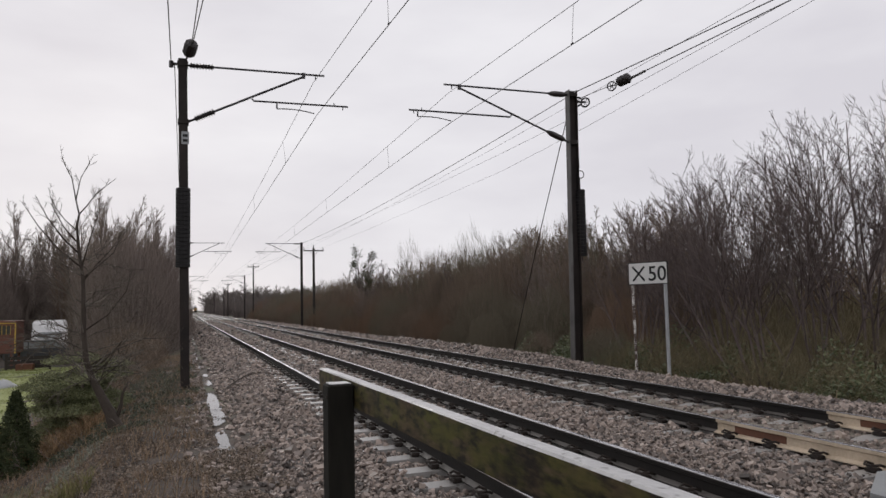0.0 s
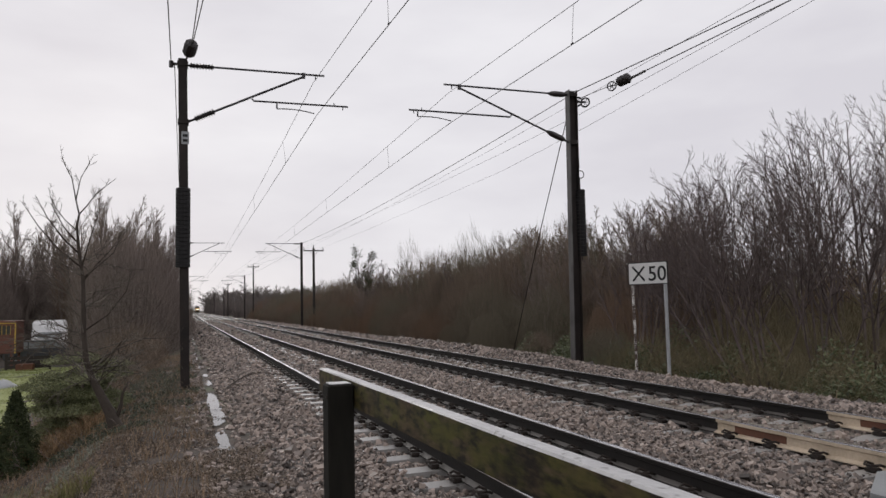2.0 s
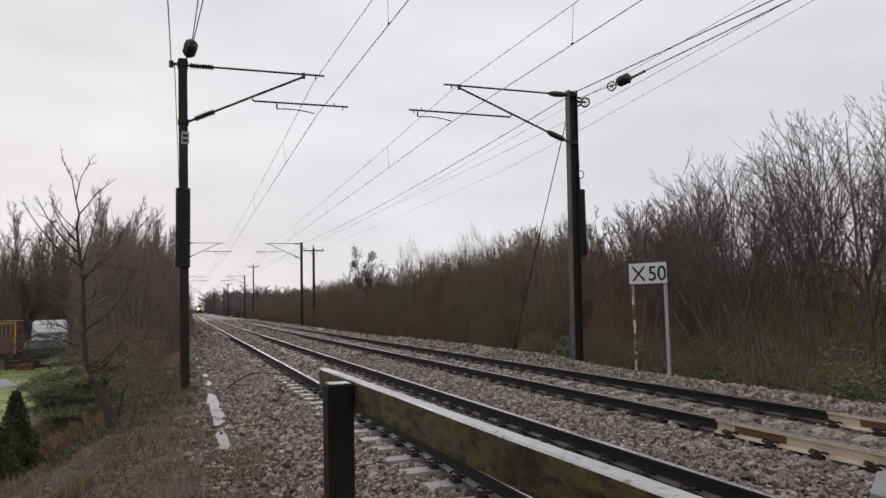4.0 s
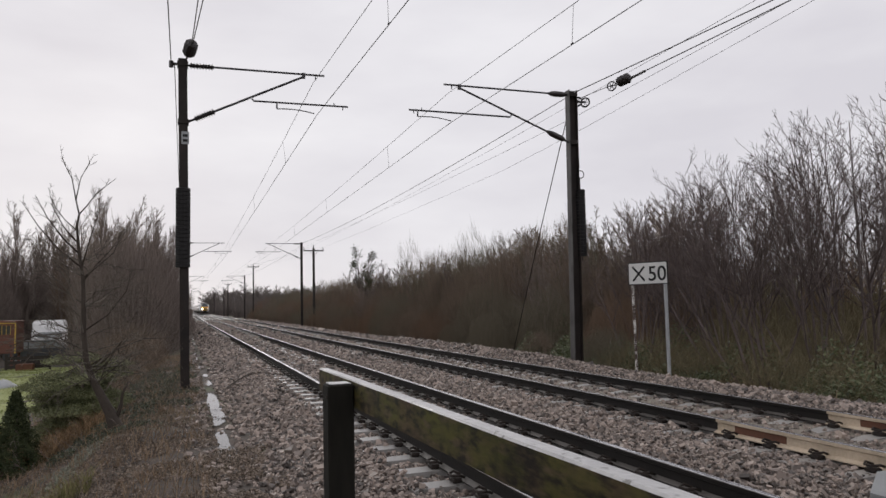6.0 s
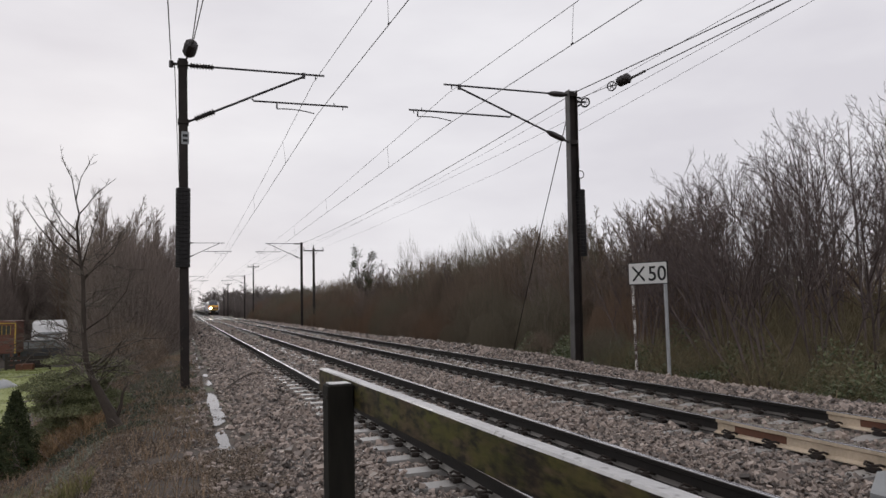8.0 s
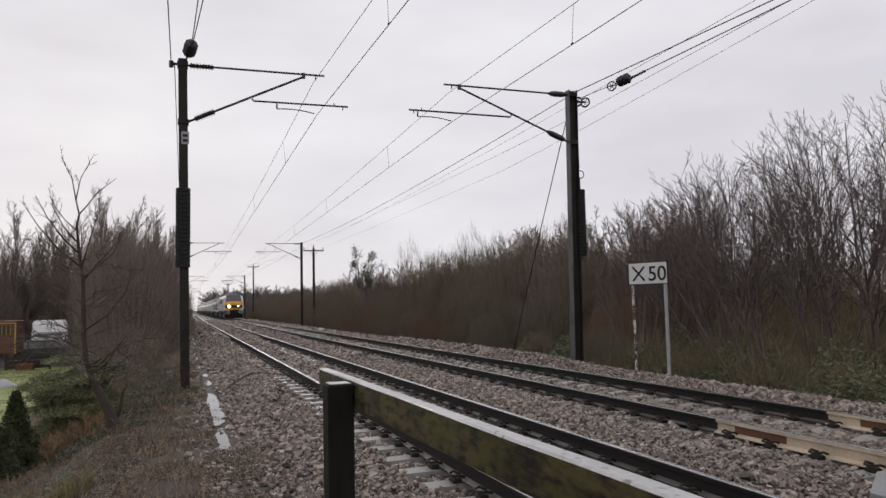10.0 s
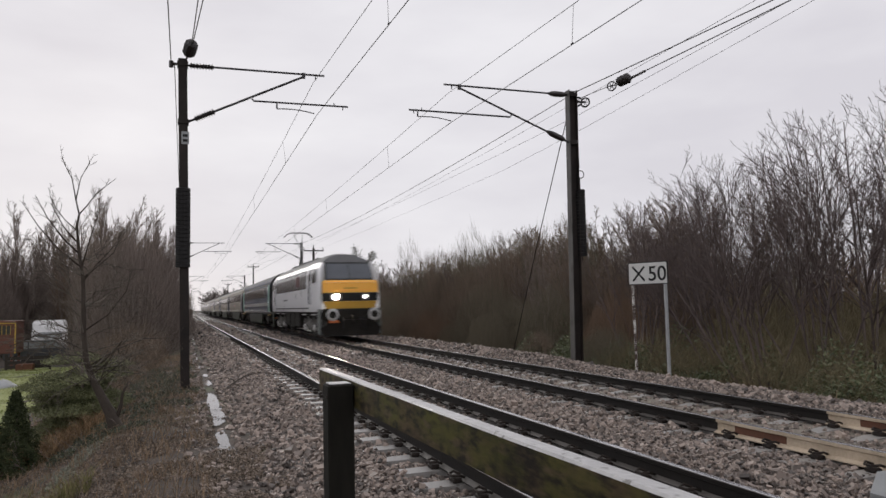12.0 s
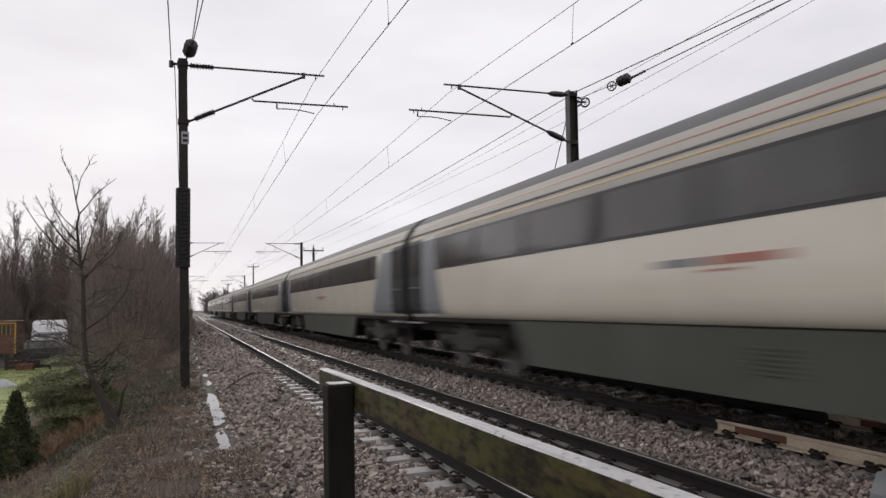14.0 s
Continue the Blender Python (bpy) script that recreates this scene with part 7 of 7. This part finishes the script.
    for k in range(7):
        f = k / 6
        rings.append([(math.cos(a) * 0.42 * (1 - f * f) * (1 + 0.3 * noise.noise((math.cos(a) * 2, math.sin(a) * 2, f * 3))), math.sin(a) * 0.5 * (1 - f * f), 0.3 * f) for a in np.linspace(0, 2 * math.pi, 17)[:-1]])
    g.loft(rings)
    single("tarpaulin", g, M_GREYPOST, "crumpled pale grey tarpaulin heap on the lawn", "tarpaulin", m=pose(-5.75, 28.5, GARDEN + 0.02))
    g = Geo()
    g.box(-0.4, 0.4, -0.25, 0.25, 0, 0.4, bevel=0.03)
    single("plastic_tub", g, M_RUST, "dull red plastic tub by the garden fence", "tub", m=pose(-7.6, 42.5, ground_z(-7.6, 42.5)))


# ---- motion ----
SWAY = ((0, -1), (0.5, 4), (1, 4), (1.5, 0), (2, 0), (2.5, 2), (3, 2), (3.5, 1), (4.2, -3), (4.9, -7), (5.5, -5), (6, 7), (6.5, 10), (7, 0), (7.5, -8), (8, 3), (8.6, 6), (9.2, 0), (9.9, -4), (10.5, -6), (11, -6), (11.5, -7), (12, -8), (12.5, 8), (13, 7), (13.5, 1), (14, -3))


def motions():
    for ob, offset in train:
        walk(ob, [(t, pose(XF, NOSE_END + SPEED * (14 - t) + offset, 0)) for t in range(15)])
    for ob, (x, y, z, turn), sc, i in swaying:
        rows = []
        for k, (t, a) in enumerate(SWAY):
            b = SWAY[max(0, k - i % 3)][1]
            tilt = 0.10 * (a if i % 2 == 0 else 0.6 * b + 0.3 * a)
            m = Matrix.Translation((x, y, z)) @ Matrix.Rotation(radians(tilt), 4, "Y") @ Matrix.Rotation(radians(turn), 4, "Z")
            rows.append((t, m))
        walk(ob, rows)


build_ground()
build_ballast()
build_fines()
build_stones()
build_crossing()
build_puddles()
build_train()
build_overhead()
build_pole_line()
build_sign()
build_fence()
build_right_bank()
build_left_bank()
build_fallen_branch()
build_far_woods()
build_garden()
build_track("near_track", XN, "railway track with steel rails on wet concrete sleepers", False)
build_track("far_track", XF, "railway track with steel rails, partly cream-painted near the crossing", True)
motions()
